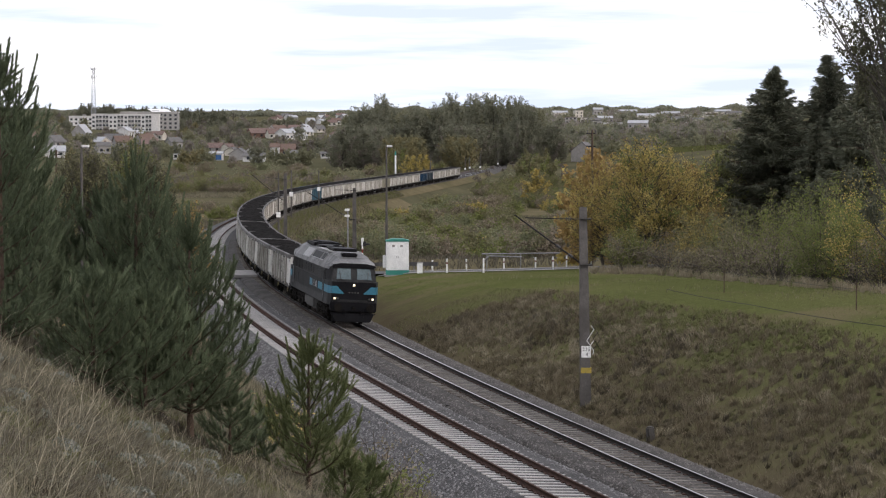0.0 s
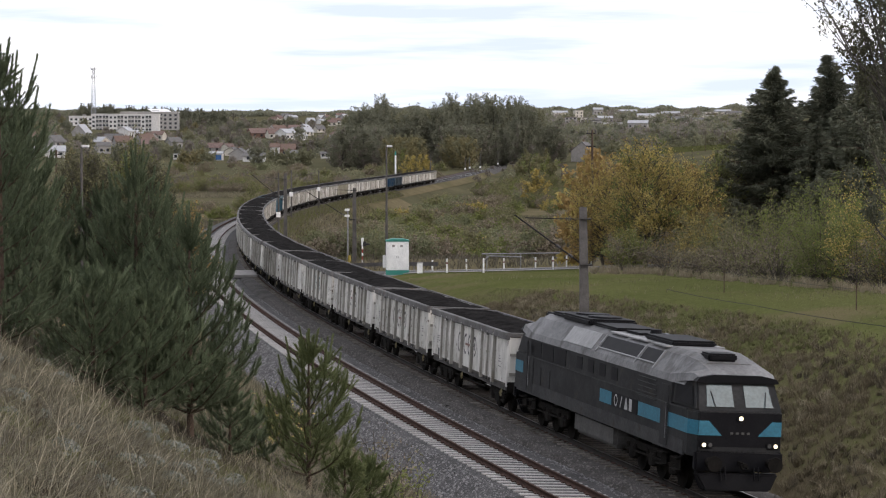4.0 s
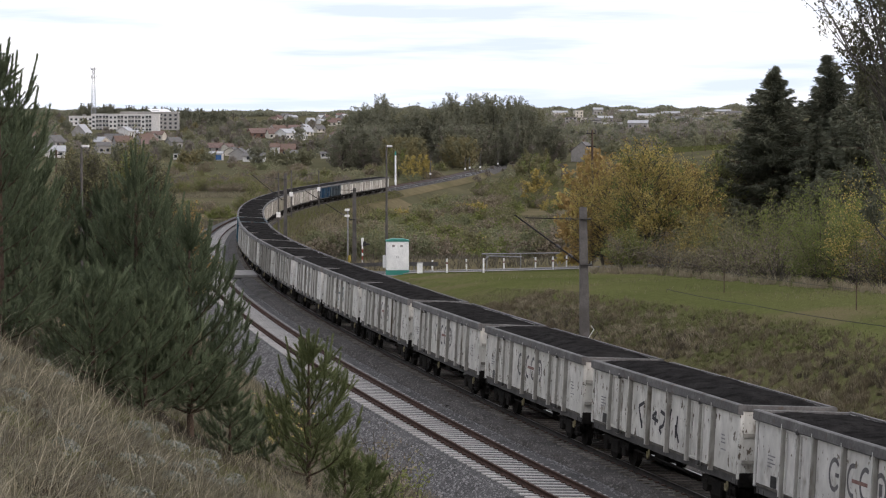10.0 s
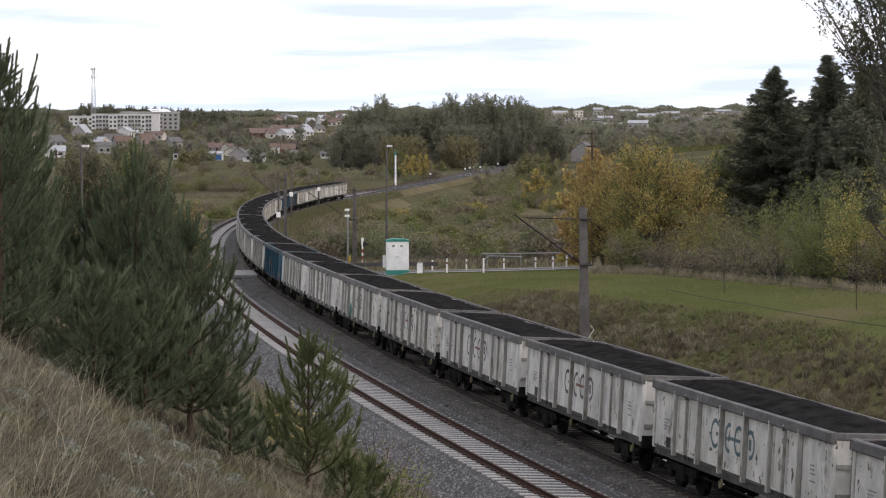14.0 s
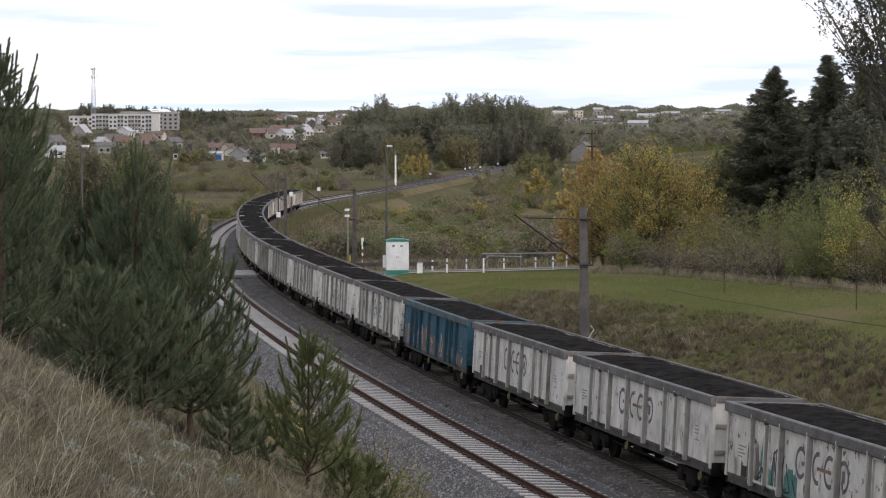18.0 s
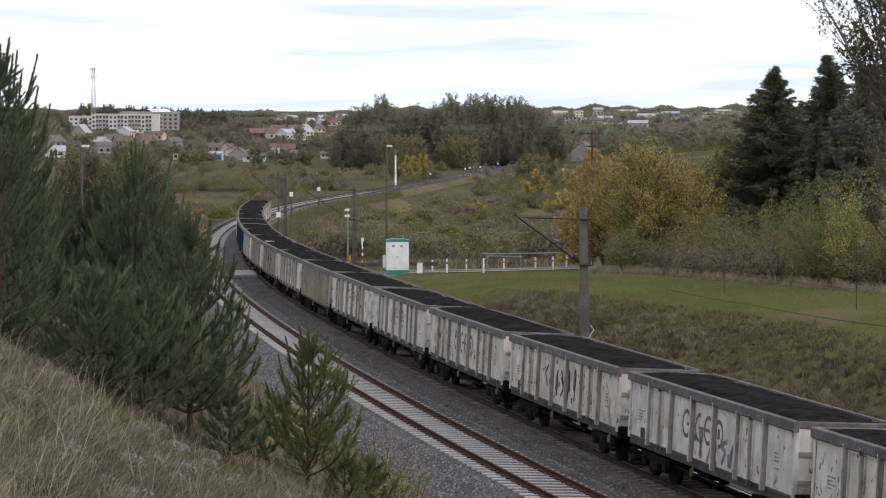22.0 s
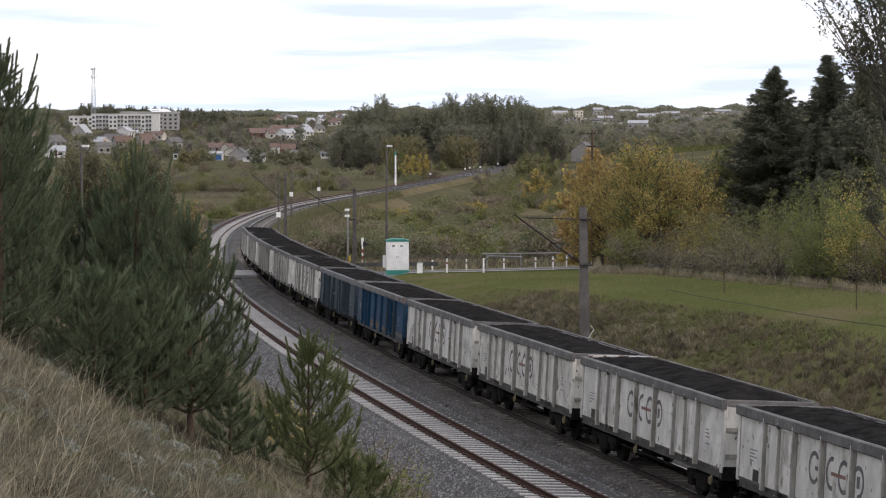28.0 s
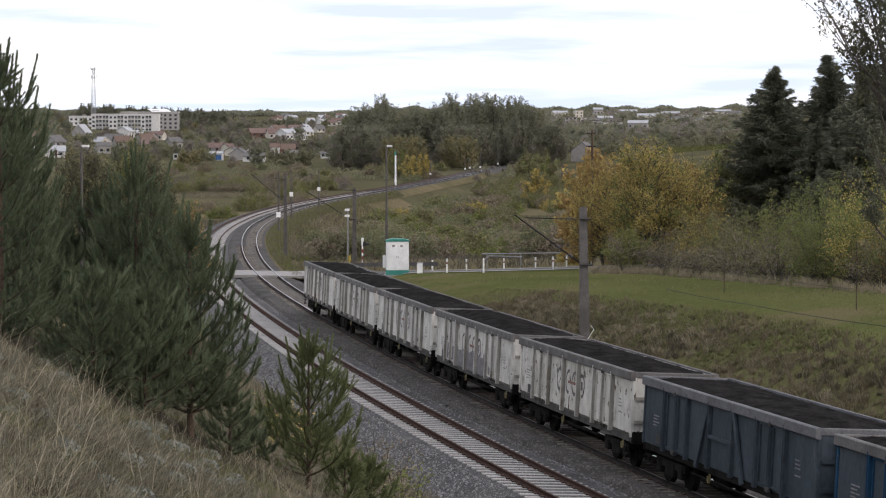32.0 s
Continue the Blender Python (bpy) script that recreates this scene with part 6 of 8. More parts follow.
# thin trees beyond the pines, beside the far street lamp
for i, (x, y, h, r, m1, m2) in enumerate(((-23.6, 152, 9.2, 2.6, L_WOOD, L_OLIVE), (-21.0, 156, 9.6, 2.4, L_OLIVE, L_GREEN), (-19.2, 150, 8.2, 2.2, L_WOOD, L_OLIVE), (-25.6, 160, 8.6, 2.6, L_OLIVE, L_WOOD), (-17.6, 156, 6.2, 2.0, L_OLIVE, L_ORANGE))):
    leafy("roadside_tree", x, y, h * 1.12, r * 1.15, 17000, .085, m1, "thin dull olive tree beside the lane", seed=201 + i, lobes=90, base=.06, wide=.5, second=m2, group="trees by the lane")
shrub_at("yellow_leaved_bush", -4.9, 33.0, 1.5, .8, 500, .035, L_YELLOW, "thin bush with yellow leaves among the pines", 21, L_BROWN)
shrub_at("yellow_leaved_bush", -2.5, 37.0, 1.3, .7, 420, .035, L_YELLOW, "thin bush with yellow leaves among the pines", 22, L_GREEN)
shrub_at("broom_bush", -.55, 36.0, 1.1, .6, 700, .03, L_GREEN, "low green broom bush on the bank", 23, L_BROWN)
shrub_at("withered_bush", -1.1, 40.0, 1.3, .8, 600, .03, L_BROWN, "withered brown bush at the foot of the bank", 24, L_OLIVE)

# yellow trees and shrubs beside the meadow
leafy("yellow_tree", 14.2, 161.0, 9.2, 3.8, 30000, .075, L_YELLOW, "round-crowned tree with yellow autumn leaves beside the meadow", seed=31, lobes=130, wide=.26, base=.10, second=L_GREEN)
leafy("yellow_tree", 11.6, 166.0, 8.2, 2.8, 15000, .075, L_YELLOW, "thin tree with rusty yellow leaves beside the meadow", seed=32, lobes=100, wide=.24, base=.08, second=L_ORANGE)
leafy("yellow_tree", 16.2, 167.0, 8.3, 3.0, 15000, .075, L_GREEN, "tree with greenish yellow leaves among yellow ones", seed=35, lobes=100, wide=.24, base=.08, second=L_YELLOW)
leafy("yellow_tree", 17.2, 163.0, 7.4, 2.9, 16000, .075, L_YELLOW, "tree with yellow and rusty leaves beside the meadow", seed=33, lobes=100, wide=.26, base=.08, second=L_ORANGE)
leafy("green_tree", 18.5, 167.0, 8.3, 2.7, 13000, .075, L_GREEN, "tree with yellowish green leaves beside yellow ones", seed=36, lobes=90, wide=.26, base=.06, second=L_YELLOW)
leafy("green_tree", 20.5, 170.0, 9.0, 2.7, 14000, .075, L_OLIVE, "tree with late green leaves behind the yellow ones", seed=34, lobes=90, wide=.28, base=.06, second=L_GREEN)
for i, (x, y, h, r, m1, m2) in enumerate(((12.6, 157, 3.0, 1.8, L_GREEN, L_BROWN), (15.2, 155, 2.6, 2.0, L_BROWN, L_OLIVE), (17.4, 152, 4.2, 2.2, L_OLIVE, L_YELLOW), (15.6, 144, 1.5, 1.6, L_BROWN, L_OLIVE),
                                          (18.4, 146, 4.4, 2.3, L_OLIVE, L_GREEN), (17.8, 138, 2.8, 2.0, L_BROWN, L_OLIVE), (20.2, 139, 5.2, 2.4, L_GREEN, L_OLIVE), (19.0, 131, 3.0, 2.0, L_BROWN, L_GREEN),
                                          (21.4, 132, 6.0, 2.5, L_GREEN, L_OLIVE), (20.6, 126, 3.6, 2.0, L_GREEN, L_OLIVE), (23.0, 128, 7.0, 2.6, L_GREEN, L_YELLOW), (22.0, 122, 4.6, 2.1, L_GREEN, L_YELLOW),
                                          (24.3, 123, 7.2, 2.6, L_GREEN, L_YELLOW), (22.6, 118, 3.4, 2.0, L_BROWN, L_OLIVE), (23.8, 117, 5.0, 2.2, L_GREEN, L_ORANGE), (26.0, 126, 7.4, 2.6, L_OLIVE, L_GREEN))):
    shrub_at("autumn_shrub", x, y, h, r * (1.25 if m1 is L_BROWN else 1.1), 4200 if m1 is L_BROWN else 9000, .05 if m1 is L_BROWN else .06, m1, "dense roadside shrub in fading green and rusty autumn leaves", 41 + i, m2, "shrubs by the meadow", lobes=44)


# spruces
def spruce_at(x, y, height, radius, seed, group="dark spruces"):
    rng = np.random.RandomState(seed)
    t = thing("spruce", "tall dark spruce with drooping boughs", "spruce tree", Matrix.Translation((x, y, gz(x, y))), group)
    g = Geo().bar((0, 0, -.2), (0, 0, height * .95), .16, .02, 8)
    pos, ax = [], []
    levels = int(height / .40)
    for i in range(levels):
        f = .05 + .94 * i / levels
        z = height * f
        reach = radius * (1 - f) ** .85 + .08
        for b in range(rng.randint(9, 13)):
            a = rng.uniform(0, 6.28)
            z = height * min(.99, f + rng.normal(0, .018))
            ln = reach * rng.uniform(.5, 1.18)
            lift = .35 * f - .12
            tip = Vector((math.cos(a) * ln, math.sin(a) * ln, z + lift * ln))
            g.bar((0, 0, z), tip, .03, .008, 4)
            for q in np.linspace(.15, 1.0, max(6, int(ln * 12))):
                droop = -.22 * ln * math.sin(math.pi * q) * (1 - f)
                w = .10 + .22 * ln * (1 - q) * .8
                for _ in range(12):
                    sx = rng.normal() * w
                    pos.append((tip.x * q - math.sin(a) * sx, tip.y * q + math.cos(a) * sx, z + (tip.z - z) * q + droop - abs(rng.normal()) * .22))
                    ax.append((math.cos(a) * .9 - math.sin(a) * sx / (w + .1) * .7, math.sin(a) * .9 + math.cos(a) * sx / (w + .1) * .7, rng.normal() * .3 - .1))
    for q in range(40):
        pos.append((rng.normal() * .07, rng.normal() * .07, height * rng.uniform(.93, .99)))
        ax.append((rng.normal() * .4, rng.normal() * .4, 1))
    pos, ax = np.array(pos), np.array(ax)
    ax /= np.linalg.norm(ax, axis=1, keepdims=True)
    sd = np.cross(ax, unit(rng, len(ax)))
    sd /= np.linalg.norm(sd, axis=1, keepdims=True) + 1e-9
    ln = rng.uniform(.12, .28, len(pos))[:, None]
    v = np.stack([pos - ax * ln, pos + sd * .032, pos + ax * ln, pos - sd * .032], 1).reshape(-1, 3)
    part("bough_foliage", np_mesh("boughs", v, np.arange(len(v)).reshape(-1, 4)), L_SPRUCE, t)
    part("trunk", g, M_BARK, t)
    return t


spruce_at(24.3, 170, 14.8, 6.5, 51)
spruce_at(29.0, 174, 16.0, 6.0, 52)
spruce_at(31.6, 170, 14.9, 5.2, 53)
spruce_at(26.9, 166, 10.6, 3.8, 54)
spruce_at(33.4, 164, 16.0, 4.2, 55)
spruce_at(29.2, 161, 11.0, 3.8, 56)
spruce_at(31.5, 158, 12.4, 3.8, 57)
spruce_at(34.6, 169, 15.0, 4.6, 58)
spruce_at(30.2, 167, 13.4, 4.4, 59)
spruce_at(22.6, 172, 9.4, 3.6, 60)
spruce_at(28.9, 150, 14.4, 3.8, 61)
spruce_at(27.4, 158, 11.6, 3.6, 62)
spruce_at(25.9, 142, 13.4, 3.6, 63)
spruce_at(25.0, 146, 10.6, 3.2, 64)

# ------------------------------------------------------------------ where the town's houses stand
# x, y, width, depth, wall height, roof rise, wall paint, roof paint, turn, flat roof, blue front
HOUSES = (
        (-183, 1330, 6.5, 8, 4.6, 2.4, 1, 3, 1.2, 0, None, "white house with pale roof below the apartment blocks"),
        (-208, 1330, 9, 8, 2.6, 4.4, 2, 3, 1.3, 0, None, "house with steep gable and pale roof"),
        (-118, 1030, 4, 5, 2.6, .3, 1, 3, 0, 1, None, "small white flat-roofed garage"), (-108, 1040, 12, 7, 2.8, .3, 3, 0, 0, 1, None, "low dark flat-roofed shed"), (-103, 1030, 9.5, 8, 3.0, .8, 1, 3, 0, 0, True, "low shed with pale roof and blue front"),
        (-91.5, 1040, 7, 8, 2.8, 2.6, 2, 0, 1.4, 0, None, "grey house with steep gable"), (-83, 1015, 9.5, 7, 2.6, 1.3, 1, 0, .0, 0, None, "low white house with dark roof"),
        (-80, 1100, 4, 6, 4.6, 1.5, 1, 2, 0, 0, None, "narrow white house with brown roof"), (-76, 1110, 10, 8, 3.2, 2.5, 3, 2, 0, 0, None, "brown house with broad roof"), (-69, 1060, 5, 6, 2.8, 1.2, 1, 0, 0, 0, None, "small white house with dark roof"),
        (-54, 1060, 4, 5, 2.4, .8, 1, 0, 0, 0, None, "small white house with dark roof"), (-41, 990, 8, 6, 2.5, .4, 2, 3, 0, 1, True, "low shed with blue front"), (-43, 1080, 7, 7, 3.2, 2.4, 1, 2, .8, 0, None, "white house with gable near the wood"),
        (-103, 1420, 10, 8, 3.2, 2.8, 0, 1, .3, 0, None, "house with red tiled roof"), (-110, 1450, 9, 8, 3.2, 2.6, 0, 1, -.3, 0, None, "house with red tiled roof"), (-116, 1430, 9, 8, 3.2, 2.8, 3, 1, .5, 0, None, "house with red tiled roof"),
        (-95, 1400, 10, 9, 4.0, 2.4, 1, 3, .9, 0, None, "white house with pale roof"), (-165, 1190, 9, 8, 3.0, 3.0, 2, 2, .4, 0, None, "house with brown roof"), (-174, 1220, 10, 8, 3.0, 3.0, 0, 0, -.3, 0, None, "house with dark roof"),
        (-160, 1240, 9, 8, 3.0, 3.0, 2, 2, .7, 0, None, "house with brown roof"), (-150, 1180, 8, 8, 3.0, 2.6, 0, 1, .2, 0, None, "house with red tiled roof"), (-190, 1130, 8, 8, 3.0, 3.2, 2, 0, 1.0, 0, None, "grey house with dark roof"),
        (-171, 1020, 8, 8, 3.0, 2.2, 1, 3, .2, 0, None, "white house with pale roof"), (-182, 1030, 7, 8, 3.0, 2.2, 1, 3, .8, 0, None, "white house with pale roof"), (-178, 900, 8, 7, 2.6, 2.8, 2, 0, .3, 0, None, "dark roofed barn beyond the pines"),
        (57, 930, 8.5, 9, 4.2, 3.6, 2, 0, 1.25, 0, None, "brown brick house with steep gable beside the field"))
FAR_HOUSES = ((.0505, 2250, 18, 7, 1, 3), (.0585, 2250, 10, 10, 1, 0), (.067, 2300, 12, 11, 1, 3), (.0775, 2350, 20, 6, 1, 3), (.0735, 1750, 16, 5, 1, 3), (.0845, 1700, 18, 6, 2, 3),
                           (.0985, 2250, 22, 7, 1, 3), (.105, 2200, 14, 6, 1, 3), (.117, 2350, 26, 6, 1, 3), (.126, 2300, 18, 6, 1, 0), (.0555, 1900, 12, 8, 0, 1), (.062, 2000, 12, 6, 0, 0), (.091, 2400, 16, 5, 1, 0), (.111, 1900, 14, 5, 0, 0), (.08, 2450, 24, 6, 1, 3), (.121, 2450, 22, 6, 1, 3), (.070, 1980, 16, 6, 1, 3), (.088, 2080, 20, 6, 1, 3), (.102, 1960, 15, 5, 1, 0), (.0655, 1820, 12, 6, 1, 0), (.114, 2120, 18, 6, 1, 3))
rngt = np.random.RandomState(5)
SLOPE_HOUSES = [(rngt.uniform(-.074, -.040), rngt.uniform(1350, 2250)) if i < 34 else (rngt.uniform(-.19, -.075), rngt.uniform(1080, 1350)) for i in range(46)]
IN_TOWN = np.array([(h[0] / h[1], h[1], h[2] / h[1]) for h in HOUSES] + [(h[0], h[1], h[2] / h[1]) for h in FAR_HOUSES] + [(h[0], h[1], 8 / h[1]) for h in SLOPE_HOUSES] + [(-206 / 1500, 1500, 60 / 1500)])


def hides_house(u, y, r):
    """Whether a tree of radius r at slant u and depth y would stand before a house."""
    return bool(((np.abs(IN_TOWN[:, 0] - u) < IN_TOWN[:, 2] * .5 + r / y * .6) & (y < IN_TOWN[:, 1] + 4) & (y > IN_TOWN[:, 1] - 130)).any())


# ------------------------------------------------------------------ trees of the valley and the hills
def tree_set(prefix, specs):
    """One tree of each kind, to be copied; (height, radius, leaves, leaf size, colours, label)."""
    out = []
    for i, (h, r, n, sz, m1, m2, label, name, base) in enumerate(specs):
        rng = np.random.RandomState(300 + i + len(prefix))
        t = thing(name, label, "tree" if base > .1 else "shrub")
        me, c = crown_mesh(rng, {"wood": 85, "slope": 26, "fir": 26}.get(prefix, 20), r, h * base, h * .93, n, sz)
        part("crown", me, m1, t)
        if m2:
            me, _ = crown_mesh(rng, 9, r, h * base, h * .92, n // 3, sz)
            part("crown_patch", me, m2, t)["kind"] = "stuff"
        part("trunk", trunk_mesh(rng, h * .75, h * .018, c[::4], 5), M_BARK2, t)
        out.append((t, h))
    return out


def scatter(kinds, places, rng, lo=.8, hi=1.25):
    """Sets copies at places; the first use of each kind takes the built one."""
    used = set()
    for x, y, k in places:
        t, h = kinds[k]
        m = Matrix.Translation((x, y, gz(x, y))) @ Matrix.Rotation(rng.uniform(0, 6.28), 4, "Z")
        if k not in used:
            used.add(k)
            t.matrix_basis = m
        else:
            copy_thing(t, m)


def build_far_green():
    rng = np.random.RandomState(77)
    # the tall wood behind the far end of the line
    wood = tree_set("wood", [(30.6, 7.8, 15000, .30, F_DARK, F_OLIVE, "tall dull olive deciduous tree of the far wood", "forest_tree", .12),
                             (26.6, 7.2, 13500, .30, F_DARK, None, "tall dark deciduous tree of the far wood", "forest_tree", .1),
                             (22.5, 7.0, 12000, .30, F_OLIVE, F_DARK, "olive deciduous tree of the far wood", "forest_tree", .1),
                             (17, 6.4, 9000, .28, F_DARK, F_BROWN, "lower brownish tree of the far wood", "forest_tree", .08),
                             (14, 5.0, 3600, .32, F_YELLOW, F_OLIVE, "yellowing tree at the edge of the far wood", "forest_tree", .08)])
    pl = []
    for u, top, k in ((-.040, 185, 2), (-.036, 190, 1), (-.031, 182, 1), (-.027, 180, 0), (-.022, 178, 1), (-.017, 185, 2), (-.012, 190, 1), (-.007, 188, 2), (-.002, 182, 1), (.003, 190, 0),
                      (.007, 184, 1), (.012, 178, 0), (.017, 172, 0), (.022, 170, 0), (.027, 172, 0), (.032, 176, 0), (.036, 182, 1), (.041, 187, 2), (.046, 196, 3)):
        y = 930 + rng.uniform(-40, 60)
        pl.append((u * y, y, k))
        if rng.rand() < .9:
            y = 905 + rng.uniform(-20, 20)
            pl.append(((u + .002) * y, y, 3))
    for u in (-.021, -.017, -.012, .004, .010, -.043, -.034, -.029):
        pl.append((u * 860, 860 + rng.uniform(-20, 20), 4 if u > -.025 else 3))
    scatter(wood, pl, rng)
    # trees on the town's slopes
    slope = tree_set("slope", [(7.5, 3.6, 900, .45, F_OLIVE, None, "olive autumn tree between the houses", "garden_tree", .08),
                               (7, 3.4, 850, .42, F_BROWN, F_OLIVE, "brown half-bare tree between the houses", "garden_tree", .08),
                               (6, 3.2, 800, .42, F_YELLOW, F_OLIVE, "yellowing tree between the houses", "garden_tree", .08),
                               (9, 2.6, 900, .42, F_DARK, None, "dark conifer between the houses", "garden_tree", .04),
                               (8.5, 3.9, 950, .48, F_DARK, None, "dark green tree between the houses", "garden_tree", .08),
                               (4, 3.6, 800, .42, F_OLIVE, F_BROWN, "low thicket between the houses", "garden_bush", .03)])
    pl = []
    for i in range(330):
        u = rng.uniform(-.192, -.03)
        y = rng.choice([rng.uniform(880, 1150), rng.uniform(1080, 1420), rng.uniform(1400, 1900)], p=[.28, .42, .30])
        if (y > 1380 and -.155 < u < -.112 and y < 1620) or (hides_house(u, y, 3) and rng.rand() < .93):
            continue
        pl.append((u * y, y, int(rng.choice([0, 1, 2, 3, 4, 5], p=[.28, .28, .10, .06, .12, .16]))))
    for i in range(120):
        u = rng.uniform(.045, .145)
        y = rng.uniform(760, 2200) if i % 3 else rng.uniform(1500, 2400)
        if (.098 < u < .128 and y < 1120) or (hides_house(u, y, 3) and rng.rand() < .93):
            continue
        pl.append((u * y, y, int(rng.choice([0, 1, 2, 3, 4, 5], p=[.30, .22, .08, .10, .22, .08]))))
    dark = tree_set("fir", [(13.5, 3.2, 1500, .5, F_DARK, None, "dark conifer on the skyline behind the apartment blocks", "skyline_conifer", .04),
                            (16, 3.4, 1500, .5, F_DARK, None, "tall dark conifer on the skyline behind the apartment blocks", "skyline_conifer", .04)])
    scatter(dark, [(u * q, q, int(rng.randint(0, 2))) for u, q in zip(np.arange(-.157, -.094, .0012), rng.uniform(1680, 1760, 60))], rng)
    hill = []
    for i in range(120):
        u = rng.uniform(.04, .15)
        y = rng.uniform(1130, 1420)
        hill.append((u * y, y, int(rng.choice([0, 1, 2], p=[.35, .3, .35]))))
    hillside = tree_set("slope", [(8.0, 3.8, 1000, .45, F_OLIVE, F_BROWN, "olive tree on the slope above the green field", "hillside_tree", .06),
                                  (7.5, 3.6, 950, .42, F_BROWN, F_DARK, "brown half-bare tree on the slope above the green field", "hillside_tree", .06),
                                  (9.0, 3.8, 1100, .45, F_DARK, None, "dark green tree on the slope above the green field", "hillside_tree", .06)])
    scatter(hillside, hill, rng)
    for u in (-.152, -.147, -.142, -.138, -.134, -.130, -.126, -.122, -.118, -.114, -.110, -.106):
        pl.append((u * 1720, 1720, 3))
        pl.append(((u + .002) * 1760, 1760, 4))
    for i in range(26):
        u = rng.uniform(-.115, -.07)
        pl.append((u * 1650, 1650 + rng.uniform(-60, 60), int(rng.choice([1, 4, 4, 1]))))
    scatter(slope, pl, rng)
    # bushes of the valley
    val = tree_set("valley", [(3.0, 3.6, 4200, .115, L_OLIVE, L_GREEN, "olive willow bush in the valley", "valley_bush", .02),
                              (2.3, 3.4, 3900, .115, L_BROWN, L_OLIVE, "brown bush in the valley", "valley_bush", .02),
                              (3.2, 4.0, 4600, .115, L_GREY, None, "grey-green willow bush in the valley", "valley_bush", .02),
                              (2.0, 2.2, 2400, .11, L_YELLOW, L_GREEN, "low yellow bush in the valley", "valley_bush", .02),
                              (2.2, 3.2, 3900, .115, L_BROWN, L_OLIVE, "rusty brown bush in the valley", "valley_bush", .02),
                              (2.2, 3.2, 3900, .115, L_GREEN, L_OLIVE, "green bush in the valley", "valley_bush", .02)])
    pl = []
    for y0, y1, n, u0, u1, pr in ((198, 230, 16, -.045, .055, (.2, .25, .2, .03, .15, .17)), (230, 320, 32, -.052, .06, (.2, .25, .18, .05, .15, .17)),
                                  (320, 470, 58, -.035, .065, (.25, .25, .12, .06, .12, .2)), (470, 640, 55, -.005, .07, (.35, .3, .1, .05, .1, .1)),
                                  (200, 300, 10, .06, .15, (.3, .1, .1, .1, .2, .2)), (190, 330, 22, -.165, -.112, (.35, .2, .15, .15, .1, .05)),
                                  (420, 560, 14, -.13, -.055, (.3, .45, .1, .0, .1, .05)), (585, 660, 60, -.125, -.045, (.3, .45, .1, .0, .1, .05)), (640, 850, 40, -.12, .0, (.3, .5, .05, .03, .07, .05))):
        for i in range(n):
            y = rng.uniform(y0, y1)
            u = rng.uniform(u0, u1)
            s, d = line_coords(u * y, y)
            if -9 < d[0] < 6.5 + .02 * (y - 200):
                continue
            pl.append((u * y, y, int(rng.choice(6, p=pr))))
    scatter(val, pl, rng)
    # single trees in the middle distance
    mid = tree_set("mid", [(11, 4.6, 4200, .24, L_OLIVE, L_GREEN, "round olive tree beside the line", "field_tree", .06),
                           (8, 3.4, 3200, .22, L_YELLOW, L_OLIVE, "yellowing birch in the valley", "field_tree", .08),
                           (7, 3.0, 3200, .2, L_OLIVE, L_YELLOW, "olive and yellow young trees beyond the pines", "field_tree", .04),
                           (9, 3.4, 3400, .2, L_ORANGE, L_YELLOW, "rusty tree beside the meadow", "field_tree", .06)])
    scatter(mid, [(22.5, 600, 0), (26.5, 605, 0), (19, 470, 1), (-9.8, 700, 1), (-6, 720, 1), (-14, 730, 0), (-34, 250, 2), (-32, 262, 2), (-36.5, 245, 2), (-38, 280, 2),
                  (-41, 255, 2), (13.8, 205, 3), (16.5, 215, 3), (30, 330, 0), (36, 350, 1), (21, 240, 1), (11.4, 178, 3)], rng)
    # thickets that fill the slopes between the houses
    def thicket(name, places, per, size, material, label):
        q = []
        for x, y, h, r in places:
            k = unit(rng, per) * (rng.uniform(.3, 1, per) ** .5)[:, None]
            k[:, 2] = np.abs(k[:, 2])
            q.append(np.array([x, y, gz(x, y) - .3]) + k * np.array([r, r, h]) * rng.uniform(.8, 1.2, 3))
        single(name, leaves(name, np.concatenate(q), size, rng), material, label, "thicket", kind="stuff")

    def places(n, u0, u1, y0, y1, h0, h1, free=None):
        out = []
        for i in range(n):
            u, y = rng.uniform(u0, u1), rng.uniform(y0, y1)
            if (free and free(u, y)) or (y > 880 and hides_house(u, y, 3) and rng.rand() < .93):
                continue
            h = rng.uniform(h0, h1)
            out.append((u * y, y, h, h * rng.uniform(.45, .8)))
        return out
    flats = lambda u, y: 1380 < y < 1640 and -.156 < u < -.112
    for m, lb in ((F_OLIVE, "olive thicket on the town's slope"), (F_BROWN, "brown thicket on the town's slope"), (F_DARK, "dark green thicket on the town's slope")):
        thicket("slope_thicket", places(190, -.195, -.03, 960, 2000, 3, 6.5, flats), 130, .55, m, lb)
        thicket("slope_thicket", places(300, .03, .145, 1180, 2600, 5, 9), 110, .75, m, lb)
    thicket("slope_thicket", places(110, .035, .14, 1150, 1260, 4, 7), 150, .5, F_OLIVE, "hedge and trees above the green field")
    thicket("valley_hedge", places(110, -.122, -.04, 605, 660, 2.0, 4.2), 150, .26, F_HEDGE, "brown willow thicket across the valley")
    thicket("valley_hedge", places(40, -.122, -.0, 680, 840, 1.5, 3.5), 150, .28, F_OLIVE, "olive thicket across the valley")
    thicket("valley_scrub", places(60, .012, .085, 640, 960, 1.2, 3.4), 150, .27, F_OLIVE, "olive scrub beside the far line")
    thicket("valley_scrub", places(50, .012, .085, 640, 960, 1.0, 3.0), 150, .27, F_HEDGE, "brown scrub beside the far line")
